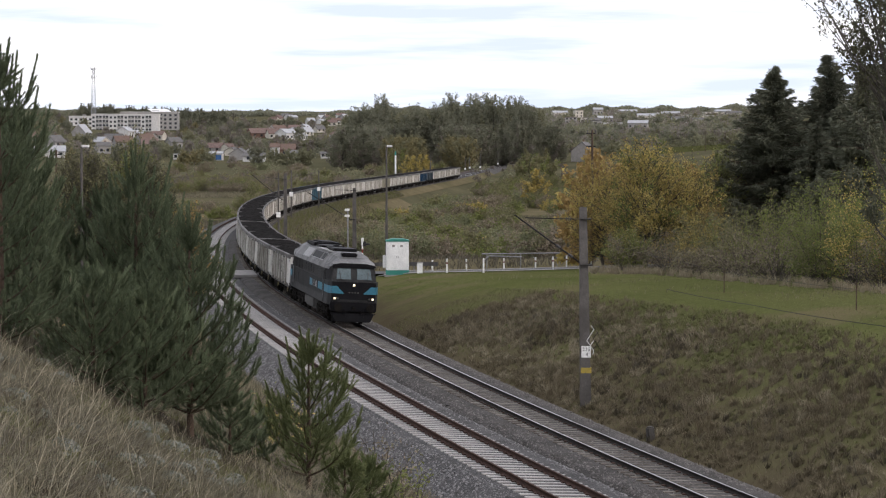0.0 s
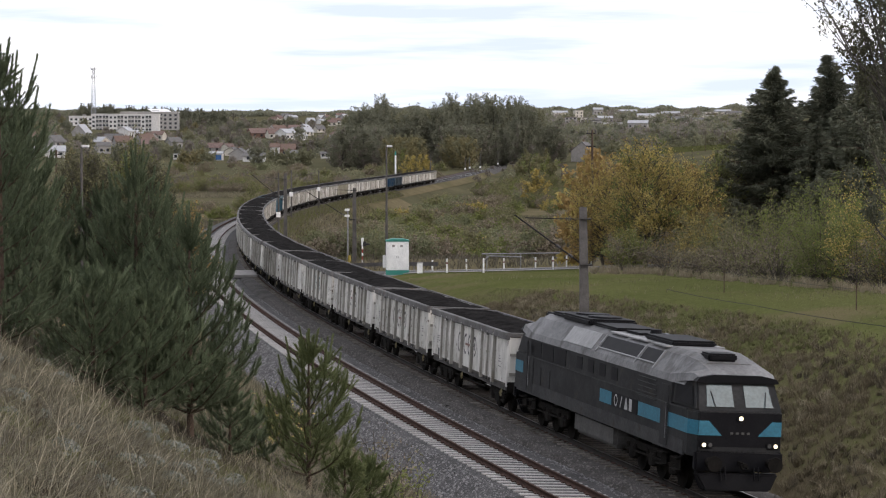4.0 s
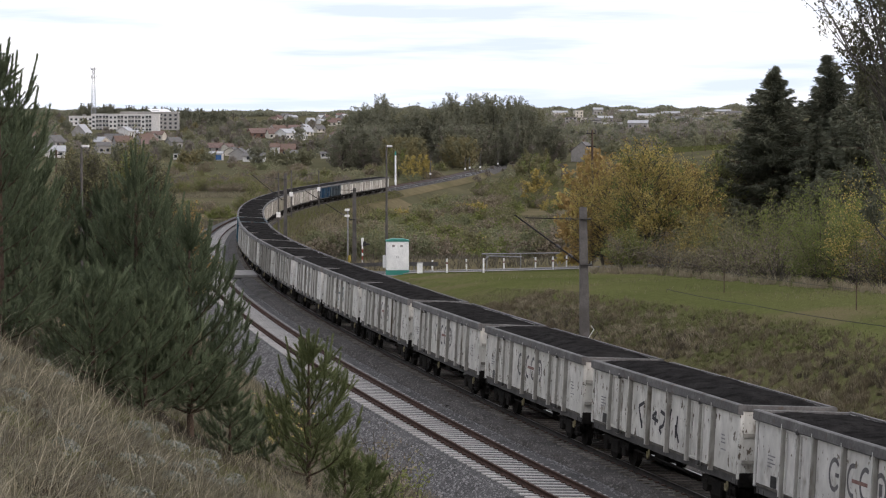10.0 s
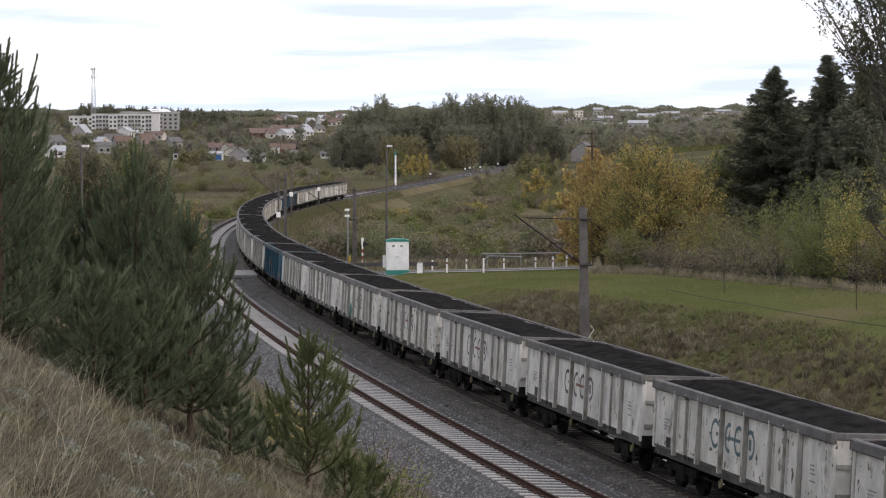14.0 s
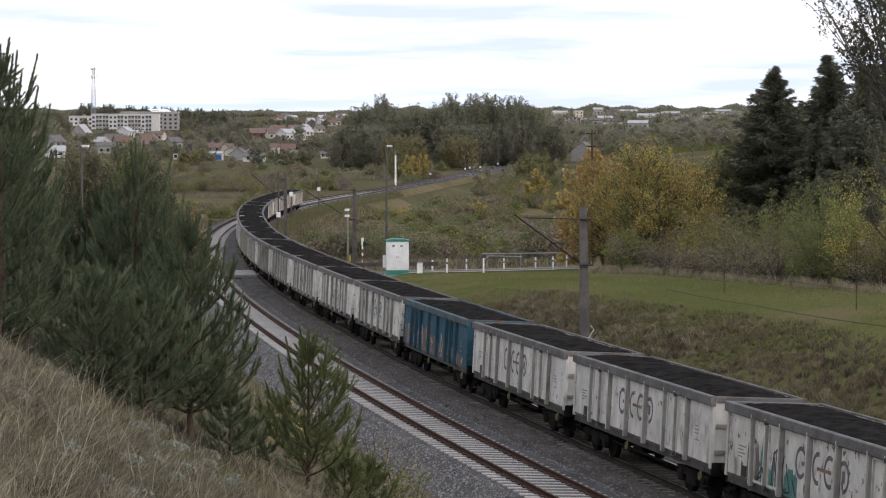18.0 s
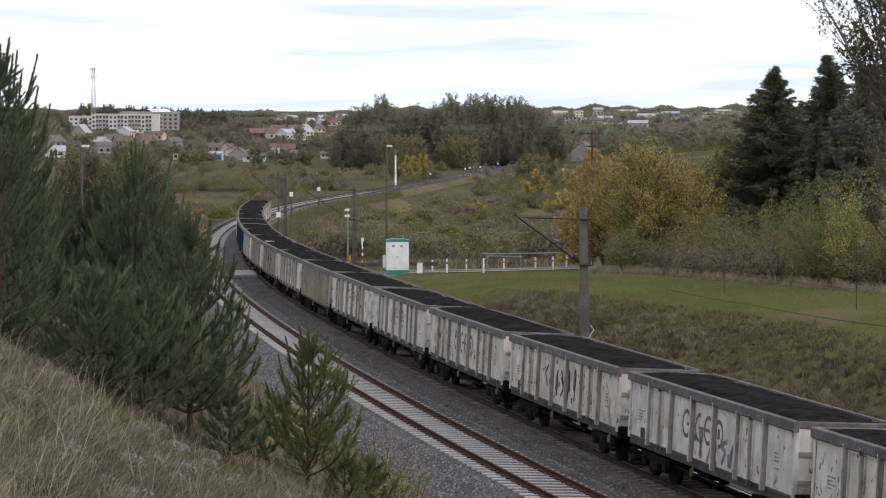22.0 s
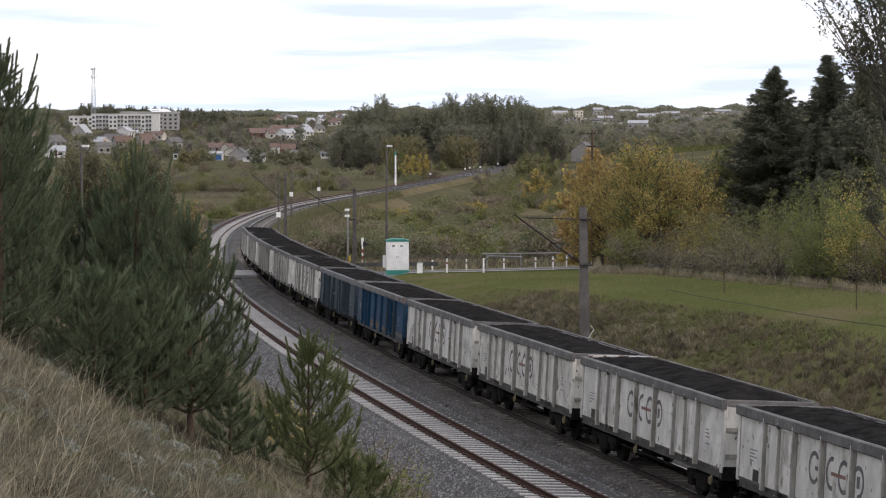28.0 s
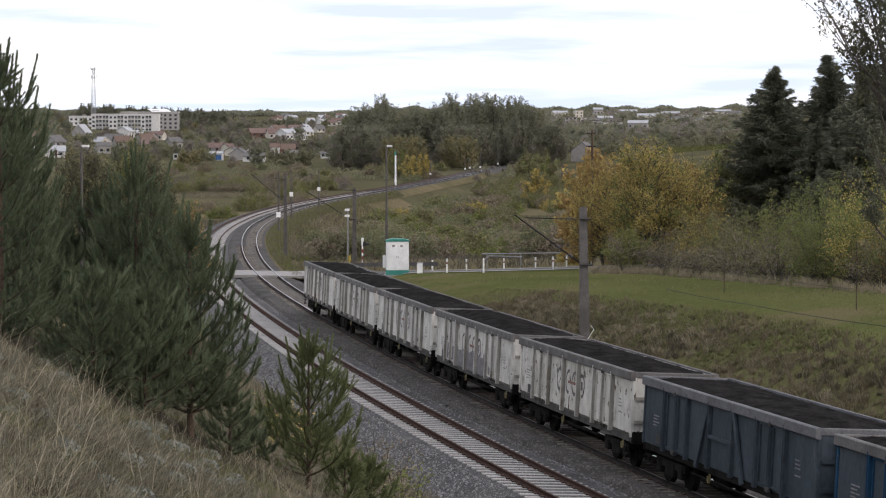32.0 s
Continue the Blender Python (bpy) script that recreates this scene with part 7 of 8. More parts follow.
    x, y = in_view(rng, 9000, 560, 598, -.13, -.05, lambda s, d, x, y: d < -9)
    blades("pale_grass", x, y, .8, .12, M_DRY, rng, "pale dry reed grass across the valley")
    x, y = in_view(rng, 14000, 980, 1150, .085, .135, lambda s, d, x, y: s > 0)
    blades("field_grass", x, y, .6, .5, M_LAWN, rng, "green field on the far slope")
    bare = thing("bare_tree", "leafless grey tree on the skyline above the town", "tree")
    tips = [(rng.normal() * 2.2, rng.normal() * 2.2, rng.uniform(6, 12)) for _ in range(26)]
    part("trunk", trunk_mesh(rng, 9.5, .22, tips, 5), M_BARK2, bare)
    scatter([(bare, 11)], [(u * 1900, 1900 + rng.uniform(-40, 40), 0) for u in (-.114, -.110, -.107, -.101, -.098, -.092, -.089, -.086)], rng)
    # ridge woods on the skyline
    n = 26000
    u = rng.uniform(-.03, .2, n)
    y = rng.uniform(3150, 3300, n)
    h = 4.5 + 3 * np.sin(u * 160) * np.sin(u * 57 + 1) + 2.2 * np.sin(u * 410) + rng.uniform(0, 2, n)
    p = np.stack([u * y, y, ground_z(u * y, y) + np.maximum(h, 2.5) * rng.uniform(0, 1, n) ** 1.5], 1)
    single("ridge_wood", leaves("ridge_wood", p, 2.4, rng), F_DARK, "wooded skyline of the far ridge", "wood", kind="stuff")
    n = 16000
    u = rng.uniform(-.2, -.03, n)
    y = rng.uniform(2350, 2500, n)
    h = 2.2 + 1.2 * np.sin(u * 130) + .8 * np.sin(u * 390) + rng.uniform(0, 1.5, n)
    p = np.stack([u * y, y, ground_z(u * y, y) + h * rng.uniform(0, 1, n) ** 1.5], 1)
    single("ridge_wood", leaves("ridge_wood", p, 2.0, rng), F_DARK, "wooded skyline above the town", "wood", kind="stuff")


build_far_green()

# tall half-bare tree that reaches in above the shrubs
leafy("half_bare_poplar", 20.9, 104.0, 19.5, 4.9, 13000, .08, L_WOOD, "tall half-bare poplar with dark sparse leaves", seed=61, lobes=60, base=.60, wide=.16, trunk=.22)
leafy("half_bare_poplar", 21.9, 113.0, 16.0, 2.4, 9000, .085, L_SPRUCE, "dense dark poplar behind the shrubs", seed=62, lobes=22, base=.2, wide=.5, trunk=.2)

# ------------------------------------------------------------------ masts and posts along the line
M_INS = mat("dark_insulator", (0.06, 0.055, 0.05), (0.1, 0.09, 0.085), 4, 0.4, bump=0)


def catenary_mast(x, y, z0, z1, tip, foot, tie, lean=0.0, label="", w0=.44, w1=.30):
    """Tapered concrete mast with a slanting bracket from foot on the mast to its tip, and a tie."""
    m = thing("catenary_mast", label, "mast", Matrix.Translation((x, y, z0)))
    h = z1 - z0
    g = Geo()
    k = 5
    for i in range(k):
        a, b = i / k, (i + 1) / k
        wa, wb = w0 + (w1 - w0) * a, w0 + (w1 - w0) * b
        vs = []
        for f, w in ((a, wa), (b, wb)):
            for sx, sy in ((-1, -1), (1, -1), (1, 1), (-1, 1)):
                vs.append((lean * f + sx * w / 2, sy * w / 2, -.3 + (h + .3) * f))
        g.add(vs, [(0, 1, 5, 4), (1, 2, 6, 5), (2, 3, 7, 6), (3, 0, 4, 7)] + ([(3, 2, 1, 0)] if i == 0 else []) + ([(4, 5, 6, 7)] if i == k - 1 else []))
    part("pole", g, M_CONC, m)
    loc = lambda p: Vector((p[0] - x, p[2] if len(p) > 2 else 0, p[1] - z0))
    A, B = loc(tip), loc(foot)
    part("bracket_tube", Geo().bar(B, A, .035, .03, 8), M_DARK, m)
    part("mast_clamp", Geo().box(B.x + .12, 0, B.z, .5, .5, .06, c=.01), M_DARK, m)
    for f in (.16, .34):
        c = B.lerp(A, f)
        d = (A - B).normalized()
        gi = Geo()
        for j in range(3):
            gi.bar(c + d * (.07 * j), c + d * (.07 * j + .035), .085, .06, 10)
        part("insulator", gi, M_INS, m)
    if tie:
        C, D = loc(tie[0]), loc(tie[1])
        part("tie_rod", Geo().bar(C, D, .022, n=6), M_DARK, m)
        c = C.lerp(D, .2)
        gi = Geo()
        d = (D - C).normalized()
        for j in range(3):
            gi.bar(c + d * (.08 * j), c + d * (.08 * j + .04), .085, .06, 10)
        part("insulator", gi, M_INS, m)
        part("mast_clamp", Geo().box(C.x + .1, 0, C.z, .46, .46, .05, c=.01), M_DARK, m)
    return m


def text_on(name, body, size, parent, material, m):
    return lettered(name, body, size, parent, material, m)


mast = catenary_mast(5.70, 91.8, gz(5.7, 91.8) - .1, 7.28, (2.85, 6.98), (5.58, 4.98), ((5.56, 6.80), (3.25, 6.86)), -.13, "weathered concrete line mast with dark bracket and kilometre plate")
zb = mast.matrix_basis.translation.z
sign = part("kilometre_plate", Geo().box(-.0, -.245, 1.53 - zb, .38, .02, .46, c=.004), M_WHITE, mast, "white plate with black figures")
text_on("plate_figures", "215", .21, sign, M_BLACK, Matrix.Translation((0, -.258, 1.62 - zb)) @ Matrix.Rotation(math.pi / 2, 4, "X"))
text_on("plate_figure", "4", .2, sign, M_BLACK, Matrix.Translation((.03, -.258, 1.42 - zb)) @ Matrix.Rotation(math.pi / 2, 4, "X"))
part("yellow_band", Geo().box(.0, 0, .78 - zb, .425, .425, .22), M_YELLOW, mast, "flaking yellow paint band")
zig = [(.20, 2.56), (.30, 2.42), (.02, 1.98), (.30, 1.58), (.26, 1.42)]
g = Geo()
for a, b in zip(zig[:-1], zig[1:]):
    g.beam((a[0], -.27, a[1] - zb), (b[0], -.27, b[1] - zb), .05, .02)
g.beam((.30, -.27, 1.98 - zb), (.02, -.27, 1.58 - zb), .04, .02)
part("climbing_guard", g, M_WHITE, mast, "white zigzag climbing guard")
g = Geo()
for a, b in (((.35, 2.45), (.62, 2.0)), ((.62, 2.0), (.3, 1.6)), ((.36, 1.95), (.64, 1.5)), ((.5, 2.3), (.3, 2.0))):
    g.beam((a[0], .2, a[1] - zb), (b[0], .2, b[1] - zb), .03, .02)
part("climbing_guard", g, M_DARK, mast, "dark climbing guard")

catenary_mast(-7.45, 194.0, gz(-7.45, 194) - .1, 6.2, (-11.6, 5.98), (-7.75, 3.55), ((-7.6, 6.0), (-9.1, 6.05)), .0, "concrete line mast with dark slanting bracket near the crossing", .36, .28)
catenary_mast(-14.9, 218.0, gz(-14.9, 218) - .1, 7.15, (-18.1, 7.05), (-15.2, 4.65), ((-15.1, 6.6), (-16.6, 6.75)), .0, "concrete line mast with bracket on the far bend", .36, .28)
for px, py, top in ((-19.4, 272.0, 6.6), (-20.9, 318.0, 6.4), (-19.8, 368.0, 5.9)):
    pl = thing("line_pole", "slim grey pole with white plate beside the far bend", "pole", Matrix.Translation((px, py, gz(px, py))), "slim line poles")
    hh = top - gz(px, py)
    part("pole", Geo().bar((0, 0, -.2), (0, 0, hh), .13, .09, 8), M_CONC, pl)
    part("white_plate", Geo().box(0, -.15, hh * (.35 if py < 300 else .55), .5, .03, .6, c=.004), M_WHITE, pl)


def lamp_post(x, y, top, head, label, arm=.0):
    z0 = gz(x, y)
    t = thing("street_lamp", label, "street lamp", Matrix.Translation((x, y, z0)))
    h = top - z0
    part("pole", Geo().bar((0, 0, -.2), (0, 0, h * .4), .12, .10, 10).bar((0, 0, h * .4), (0, 0, h), .09, .07, 10), M_CONC, t)
    hd = part("lamp_head", bevelled(Geo().box(head * .25, 0, h + .06, .52, .34, .14), .05), M_WHITE, t, "white lamp head")
    part("lamp_cover", bevelled(Geo().box(head * .25, 0, h - .03, .40, .26, .06), .02), M_STEEL, hd)
    return t


lamp_post(-4.67, 190.8, 9.66, 1, "tall grey street lamp beside the level crossing")
lamp_post(-22.7, 145.0, 9.66, 1, "tall grey street lamp beyond the pines")
for x, y, h, colr in ((-11.1, 540.0, 7.9, 1), (-3.5, 640.0, 7.2, 0), (8.8, 765.0, 5.6, 0), (12.6, 780.0, 6.6, 0), (20.8, 875.0, 7.4, 0), (7.1, 740.0, 5.6, 0)):
    t = thing("signal_mast" if colr else "line_pole", "white signal mast with teal top beside the far line" if colr else "slim grey pole beside the far line", "mast" if colr else "pole",
              Matrix.Translation((x, y, gz(x, y))), "" if colr else "slim line poles")
    part("pole", Geo().bar((0, 0, -.3), (0, 0, h), .22 if colr else .14, .2 if colr else .1, 8), M_WHITE if colr else M_CONC, t)
    if colr:
        part("top_band", Geo().bar((0, 0, h), (0, 0, h + .9), .22, .2, 8), M_TEAL, t, "teal band")
    part("white_plate", Geo().box(0, -.25, 1.9, .55, .04, .55), M_WHITE, t)


def wood_pole(x, y, top, cross, label):
    z0 = gz(x, y)
    t = thing("utility_pole", label, "utility pole", Matrix.Translation((x, y, z0)))
    part("pole", Geo().bar((0, 0, -.3), (0, 0, top - z0), .11, .08, 8), M_BARK, t)
    for dz in cross:
        part("cross_arm", Geo().box(-.1, 0, top - z0 - dz, .7, .1, .1, c=.01), M_DARK, t)
    for k in range(3):
        part("insulator", Geo().bar((-.35 + .3 * k, 0, top - z0 - cross[0] + .05), (-.35 + .3 * k, 0, top - z0 - cross[0] + .25), .05, .035, 8), M_INS, t)
    return t


wood_pole(11.12, 172.0, 10.9, (.25, 1.2), "brown wooden utility pole above the yellow trees")
wood_pole(100.0, 880.0, 15.5, (.3,), "grey utility pole on the far field")
wood_pole(-33.5, 200.0, 9.4, (.4,), "dark utility pole beyond the pines")

# ------------------------------------------------------------------ level crossing and road
def strip_mesh(pts, width, lift, step=1.0):
    """A road laid on the ground along points."""
    vs = []
    P = []
    for a, b in zip(pts[:-1], pts[1:]):
        n = max(1, int(math.dist(a, b) / step))
        P += [(a[0] + (b[0] - a[0]) * i / n, a[1] + (b[1] - a[1]) * i / n) for i in range(n)]
    P.append(pts[-1])
    P = np.array(P)
    for _ in range(6):
        P[1:-1] = (P[:-2] + P[1:-1] * 2 + P[2:]) / 4
    T = np.gradient(P, axis=0)
    T /= np.linalg.norm(T, axis=1, keepdims=True)
    N = np.stack([-T[:, 1], T[:, 0]], 1)
    k = 7
    rows = []
    zc = ground_z(P[:, 0], P[:, 1])
    for j in range(k):
        q = P + N * (width * (j / (k - 1) - .5))
        z = np.maximum(ground_z(q[:, 0], q[:, 1]), zc - .05) + lift - (.04 if j in (0, k - 1) else 0)
        rows.append(np.stack([q[:, 0], q[:, 1], z], 1))
    V = np.stack(rows, 1).reshape(-1, 3)
    n = len(P)
    idx = np.arange(n * k).reshape(n, k)
    f = np.stack([idx[:-1, :-1].ravel(), idx[:-1, 1:].ravel(), idx[1:, 1:].ravel(), idx[1:, :-1].ravel()], 1)
    return np_mesh("strip", V, f)


ROAD = [(-7.5, 178.5), (-4, 172.5), (0, 168.5), (6, 166.5), (12, 167), (20, 171), (32, 180), (50, 195)]
single("road", strip_mesh(ROAD, 5.2, .10), M_ASPH, "narrow grey asphalt road leading to the level crossing", "road", kind="structure")
single("verge", strip_mesh([(p[0] - .3, p[1] - 3.6) for p in ROAD[1:6]], 1.8, .08), M_GRAVEL, "pale gravel verge along the road", "verge", kind="structure")
single("kerb", strip_mesh([(p[0] - .2, p[1] - 2.75) for p in ROAD[1:6]], .22, .20), M_SLAB, "pale concrete kerb along the road", "kerb", kind="structure")
single("road", strip_mesh([(-70, 196), (-45, 186), (-30, 181.5), (-23.2, 180)], 5.0, .25), M_ASPH, "narrow grey asphalt road on the other side of the line", "road", kind="structure")
xing = thing("level_crossing", "level crossing of pale concrete slabs across both tracks", "level crossing", kind="structure")
for d0, d1 in ((-8.6, -5.0), (-4.55, -3.15), (-2.75, -.83), (-.66, .66), (.83, 2.6), (2.6, 5.4)):
    for s0 in (112.6, 114.35, 116.1, 117.85):
        c = on_line(s0 + .86, (d0 + d1) / 2, -.115)
        zz = float(c[2]) - CANT * max(-.9, min(.9, (d0 + d1) / 2 + (0 if (d0 + d1) / 2 > -2 else 3.97)))
        part("slab", Geo().box(0, 0, 0, d1 - d0, 1.72, .22, c=.02), M_SLAB, xing, m=Matrix.Translation((float(c[0]), float(c[1]), zz)) @ Matrix.Rotation(-float(c[3]), 4, "Z"))


def marker_post(x, y, h, bands, tall=False):
    z = gz(x, y)
    t = thing("marker_post", "white road marker post with red band" if bands else "plain white road marker post", "marker post", Matrix.Translation((x, y, z)), "marker posts along the road")
    part("post", bevelled(Geo().box(0, 0, h / 2 - .1, .12, .12, h + .2), .02), M_WHITE, t)
    if bands:
        part("red_band", Geo().box(0, 0, h * .72, .126, .126, h * .14), M_BAND, t)
        part("cap", Geo().box(0, 0, h + .02, .13, .13, .05, c=.01), M_WHITE, t)


for x, y, h, b in ((-.82, 178.0, .85, 1), (.28, 163.5, .95, 1), (1.79, 176.0, .88, 1), (2.81, 159.5, 1.0, 0), (4.63, 175.0, .85, 1), (7.03, 175.0, .85, 1), (7.83, 164.0, .9, 1), (9.28, 173.0, .92, 1), (11.0, 171, .9, 1)):
    marker_post(x, y, h, b)

hut = thing("relay_hut", "white relay cabinet with green base and roof on a concrete footing", "signal cabinet", Matrix.Translation((-3.31, 167.0, gz(-3.31, 167) + .02)) @ Matrix.Rotation(.04, 4, "Z"))
part("cabinet_body", bevelled(Geo().box(0, 0, 1.38, 1.64, 1.3, 2.1), .03), M_WHITE, hut)
part("base", Geo().box(0, 0, .16, 1.68, 1.34, .36, c=.02), M_TEAL, hut, "green base band")
part("roof", Geo().prism([(-.86, 2.42), (.86, 2.42), (.86, 2.50), (.45, 2.60), (-.45, 2.60), (-.86, 2.50)], -.7, .7), M_TEAL, hut, "green vaulted roof")
for dx in (-.41, .41):
    d = part("door", Geo().box(dx, -.655, 1.36, .78, .02, 1.96, c=.004), M_WHITE, hut)
    part("vent", Geo().box(dx * .7, -.668, 2.1, .2, .012, .16), M_SLAB, d)
    part("handle", Geo().box(dx * .15, -.675, 1.3, .04, .03, .16), M_STEEL, d)
part("meter_box", bevelled(Geo().box(-.95, -.2, .95, .22, .4, .9), .02), M_WHITE, hut)
part("footing", Geo().box(0, 0, -.06, 1.9, 1.55, .14), M_SLAB, hut)
cab2 = thing("cable_cabinet", "small grey-white cable cabinet beside the road", "cable cabinet", Matrix.Translation((-1.66, 165.0, gz(-1.66, 165))))
part("cabinet_body", bevelled(Geo().box(0, 0, .36, .40, .32, .74), .02), M_WHITE, cab2)
part("lid", Geo().box(0, 0, .76, .46, .38, .07, c=.02), M_SLAB, cab2)


def guard_rail(pts, label):
    t = thing("guard_rail", label, "guard rail")
    for (a, b) in zip(pts[:-1], pts[1:]):
        za, zb2 = gz(*a), gz(*b)
        part("rail_beam", Geo().beam((a[0], a[1], za + .62), (b[0], b[1], zb2 + .62), .06, .30), M_CONC, t)
        part("post", Geo().beam((a[0], a[1] + .06, za - .2), (a[0], a[1] + .06, za + .66), .1, .08), M_STEEL, t)


guard_rail([(-9.2, 183.5), (-6.8, 181.5), (-4.4, 178.5), (-2.2, 175.5), (-.4, 173.2)], "grey steel guard rail beside the level crossing")
sg = thing("crossing_signal", "black level-crossing signal on a red and white post", "crossing signal", Matrix.Translation((-6.75, 193.0, gz(-6.75, 193))))
for i in range(5):
    part("post_band", Geo().bar((0, 0, .3 * i), (0, 0, .3 * (i + 1)), .06, n=10), M_RED if i % 2 else M_WHITE, sg)
part("signal_head", bevelled(Geo().box(.12, 0, 1.65, .42, .14, .42), .05), M_BLACK, sg)
part("hood", Geo().bar((.30, 0, 1.62), (.62, 0, 1.60), .10, .06, 10), M_BLACK, sg)
part("cap", Geo().bar((0, 0, 1.5), (0, 0, 2.15), .09, .11, 10), M_WHITE, sg)
ws = thing("warning_light_post", "slim post with white hooded warning lamps and yellow foot", "crossing signal", Matrix.Translation((-7.95, 192.5, gz(-7.95, 192.5))))
part("post", Geo().bar((0, 0, 0), (0, 0, 4.7), .07, .06, 10), M_STEEL, ws)
part("yellow_foot", Geo().bar((.12, -.1, -.1), (.12, -.1, .75), .13, .12, 10), M_YELLOW, ws)
for z in (4.05, 4.55):
    part("lamp_hood", bevelled(Geo().box(-.05, -.1, z, .42, .3, .2), .04), M_WHITE, ws, "white lamp hood")
bar = thing("pipe_rail", "bent grey pipe rail on short posts beside the road", "pipe rail", Matrix.Translation((6.2, 184.0, gz(6.2, 184))))
part("pipe", Geo().bar((-3.1, 0, 1.1), (3.2, 0, 1.18), .05, n=8), M_STEEL, bar)
part("pipe", Geo().bar((-2.5, -.2, .95), (.1, -.2, .88), .05, n=8).bar((-2.5, -.2, .95), (-2.9, -.2, .62), .05, n=8), M_STEEL, bar)
for x in (-2.7, 0, 2.9):
    part("post", Geo().bar((x, 0, -.2), (x, 0, 1.14), .05, n=8), M_STEEL, bar)
st = single("track_marker_stone", bevelled(Geo().box(0, 0, .2, .28, .22, .62), .05), M_CONC, "worn concrete marker stone beside the ballast", "marker stone", Matrix.Translation((7.42, 82.0, gz(7.42, 82))) @ pose(0, 0, 0, 4, -5, 15))


def wire(pts, r, label, name="fence_wire"):
    g = Geo()
    for a, b in zip(pts[:-1], pts[1:]):
        for i in range(8):
            p = [a[j] + (b[j] - a[j]) * i / 8 for j in range(3)]
            q = [a[j] + (b[j] - a[j]) * (i + 1) / 8 for j in range(3)]
            sag = lambda f: -.05 * 4 * f * (1 - f)
            p[2] += sag(i / 8)
            q[2] += sag((i + 1) / 8)
            g.bar(p, q, r, n=4)
    return single(name, g, M_DARK, label, "wire")


for x, y in ((14.0, 114.7), (17.2, 95.8)):
    single("fence_post", bevelled(Geo().box(0, 0, .5, .05, .05, 1.3), .008), M_BARK, "thin weathered fence post in the meadow", "fence post", Matrix.Translation((x, y, gz(x, y))), "fence posts")
wire([(10.6, 109.1, 2.94), (12.93, 96.5, 3.06), (15.97, 83.8, 3.17), (18.2, 74.0, 3.3)], .014, "dark slack cable above the cutting", "cable")
wire([(9.6, 140.0, 3.9), (14.0, 114.7, 3.45), (17.2, 95.8, 3.75)], .008, "thin fence wire across the meadow")

# ------------------------------------------------------------------ the town
H_WALLS = [mat("cream_render", (0.46, 0.43, 0.37), (0.54, 0.51, 0.45), 1, 0.9, bump=0.1, lift=1.0), mat("white_render", (0.50, 0.49, 0.475), (0.60, 0.59, 0.575), 1, 0.9, bump=0.1, lift=1.0),
           mat("grey_render", (0.26, 0.25, 0.24), (0.32, 0.31, 0.30), 1, 0.9, bump=0.1, lift=1.0), mat("brown_brick", (0.14, 0.085, 0.065), (0.19, 0.12, 0.09), 1, 0.9, bump=0.2, fine=8, lift=1.0)]
H_ROOFS = [mat("dark_roof", (0.11, 0.105, 0.105), (0.15, 0.145, 0.14), 1, 0.85, bump=0.2, lift=1.0), mat("red_tile_roof", (0.13, 0.09, 0.08), (0.18, 0.13, 0.115), 1, 0.85, bump=0.2, lift=1.0),
           mat("brown_roof", (0.12, 0.085, 0.07), (0.16, 0.11, 0.09), 1, 0.85, bump=0.2, lift=1.0), mat("pale_metal_roof", (0.42, 0.43, 0.45), (0.5, 0.51, 0.53), 1, 0.6, bump=0.05)]
M_PANE = mat("dark_glass_and_loggia_shade", (0.03, 0.035, 0.04), (0.05, 0.055, 0.06), 1, 0.15, bump=0)
M_BLUE = mat("blue_panel", (0.06, 0.14, 0.32), (0.08, 0.17, 0.36), 1, 0.7, bump=0)
M_ROSE = mat("loggia_panel", (0.34, 0.33, 0.31), (0.46, 0.45, 0.43), by="object", rough=0.8, bump=0)
M_TOWER = mat("pale_lattice_steel", (0.42, 0.43, 0.45), (0.5, 0.51, 0.53), 1, 0.6, bump=0)


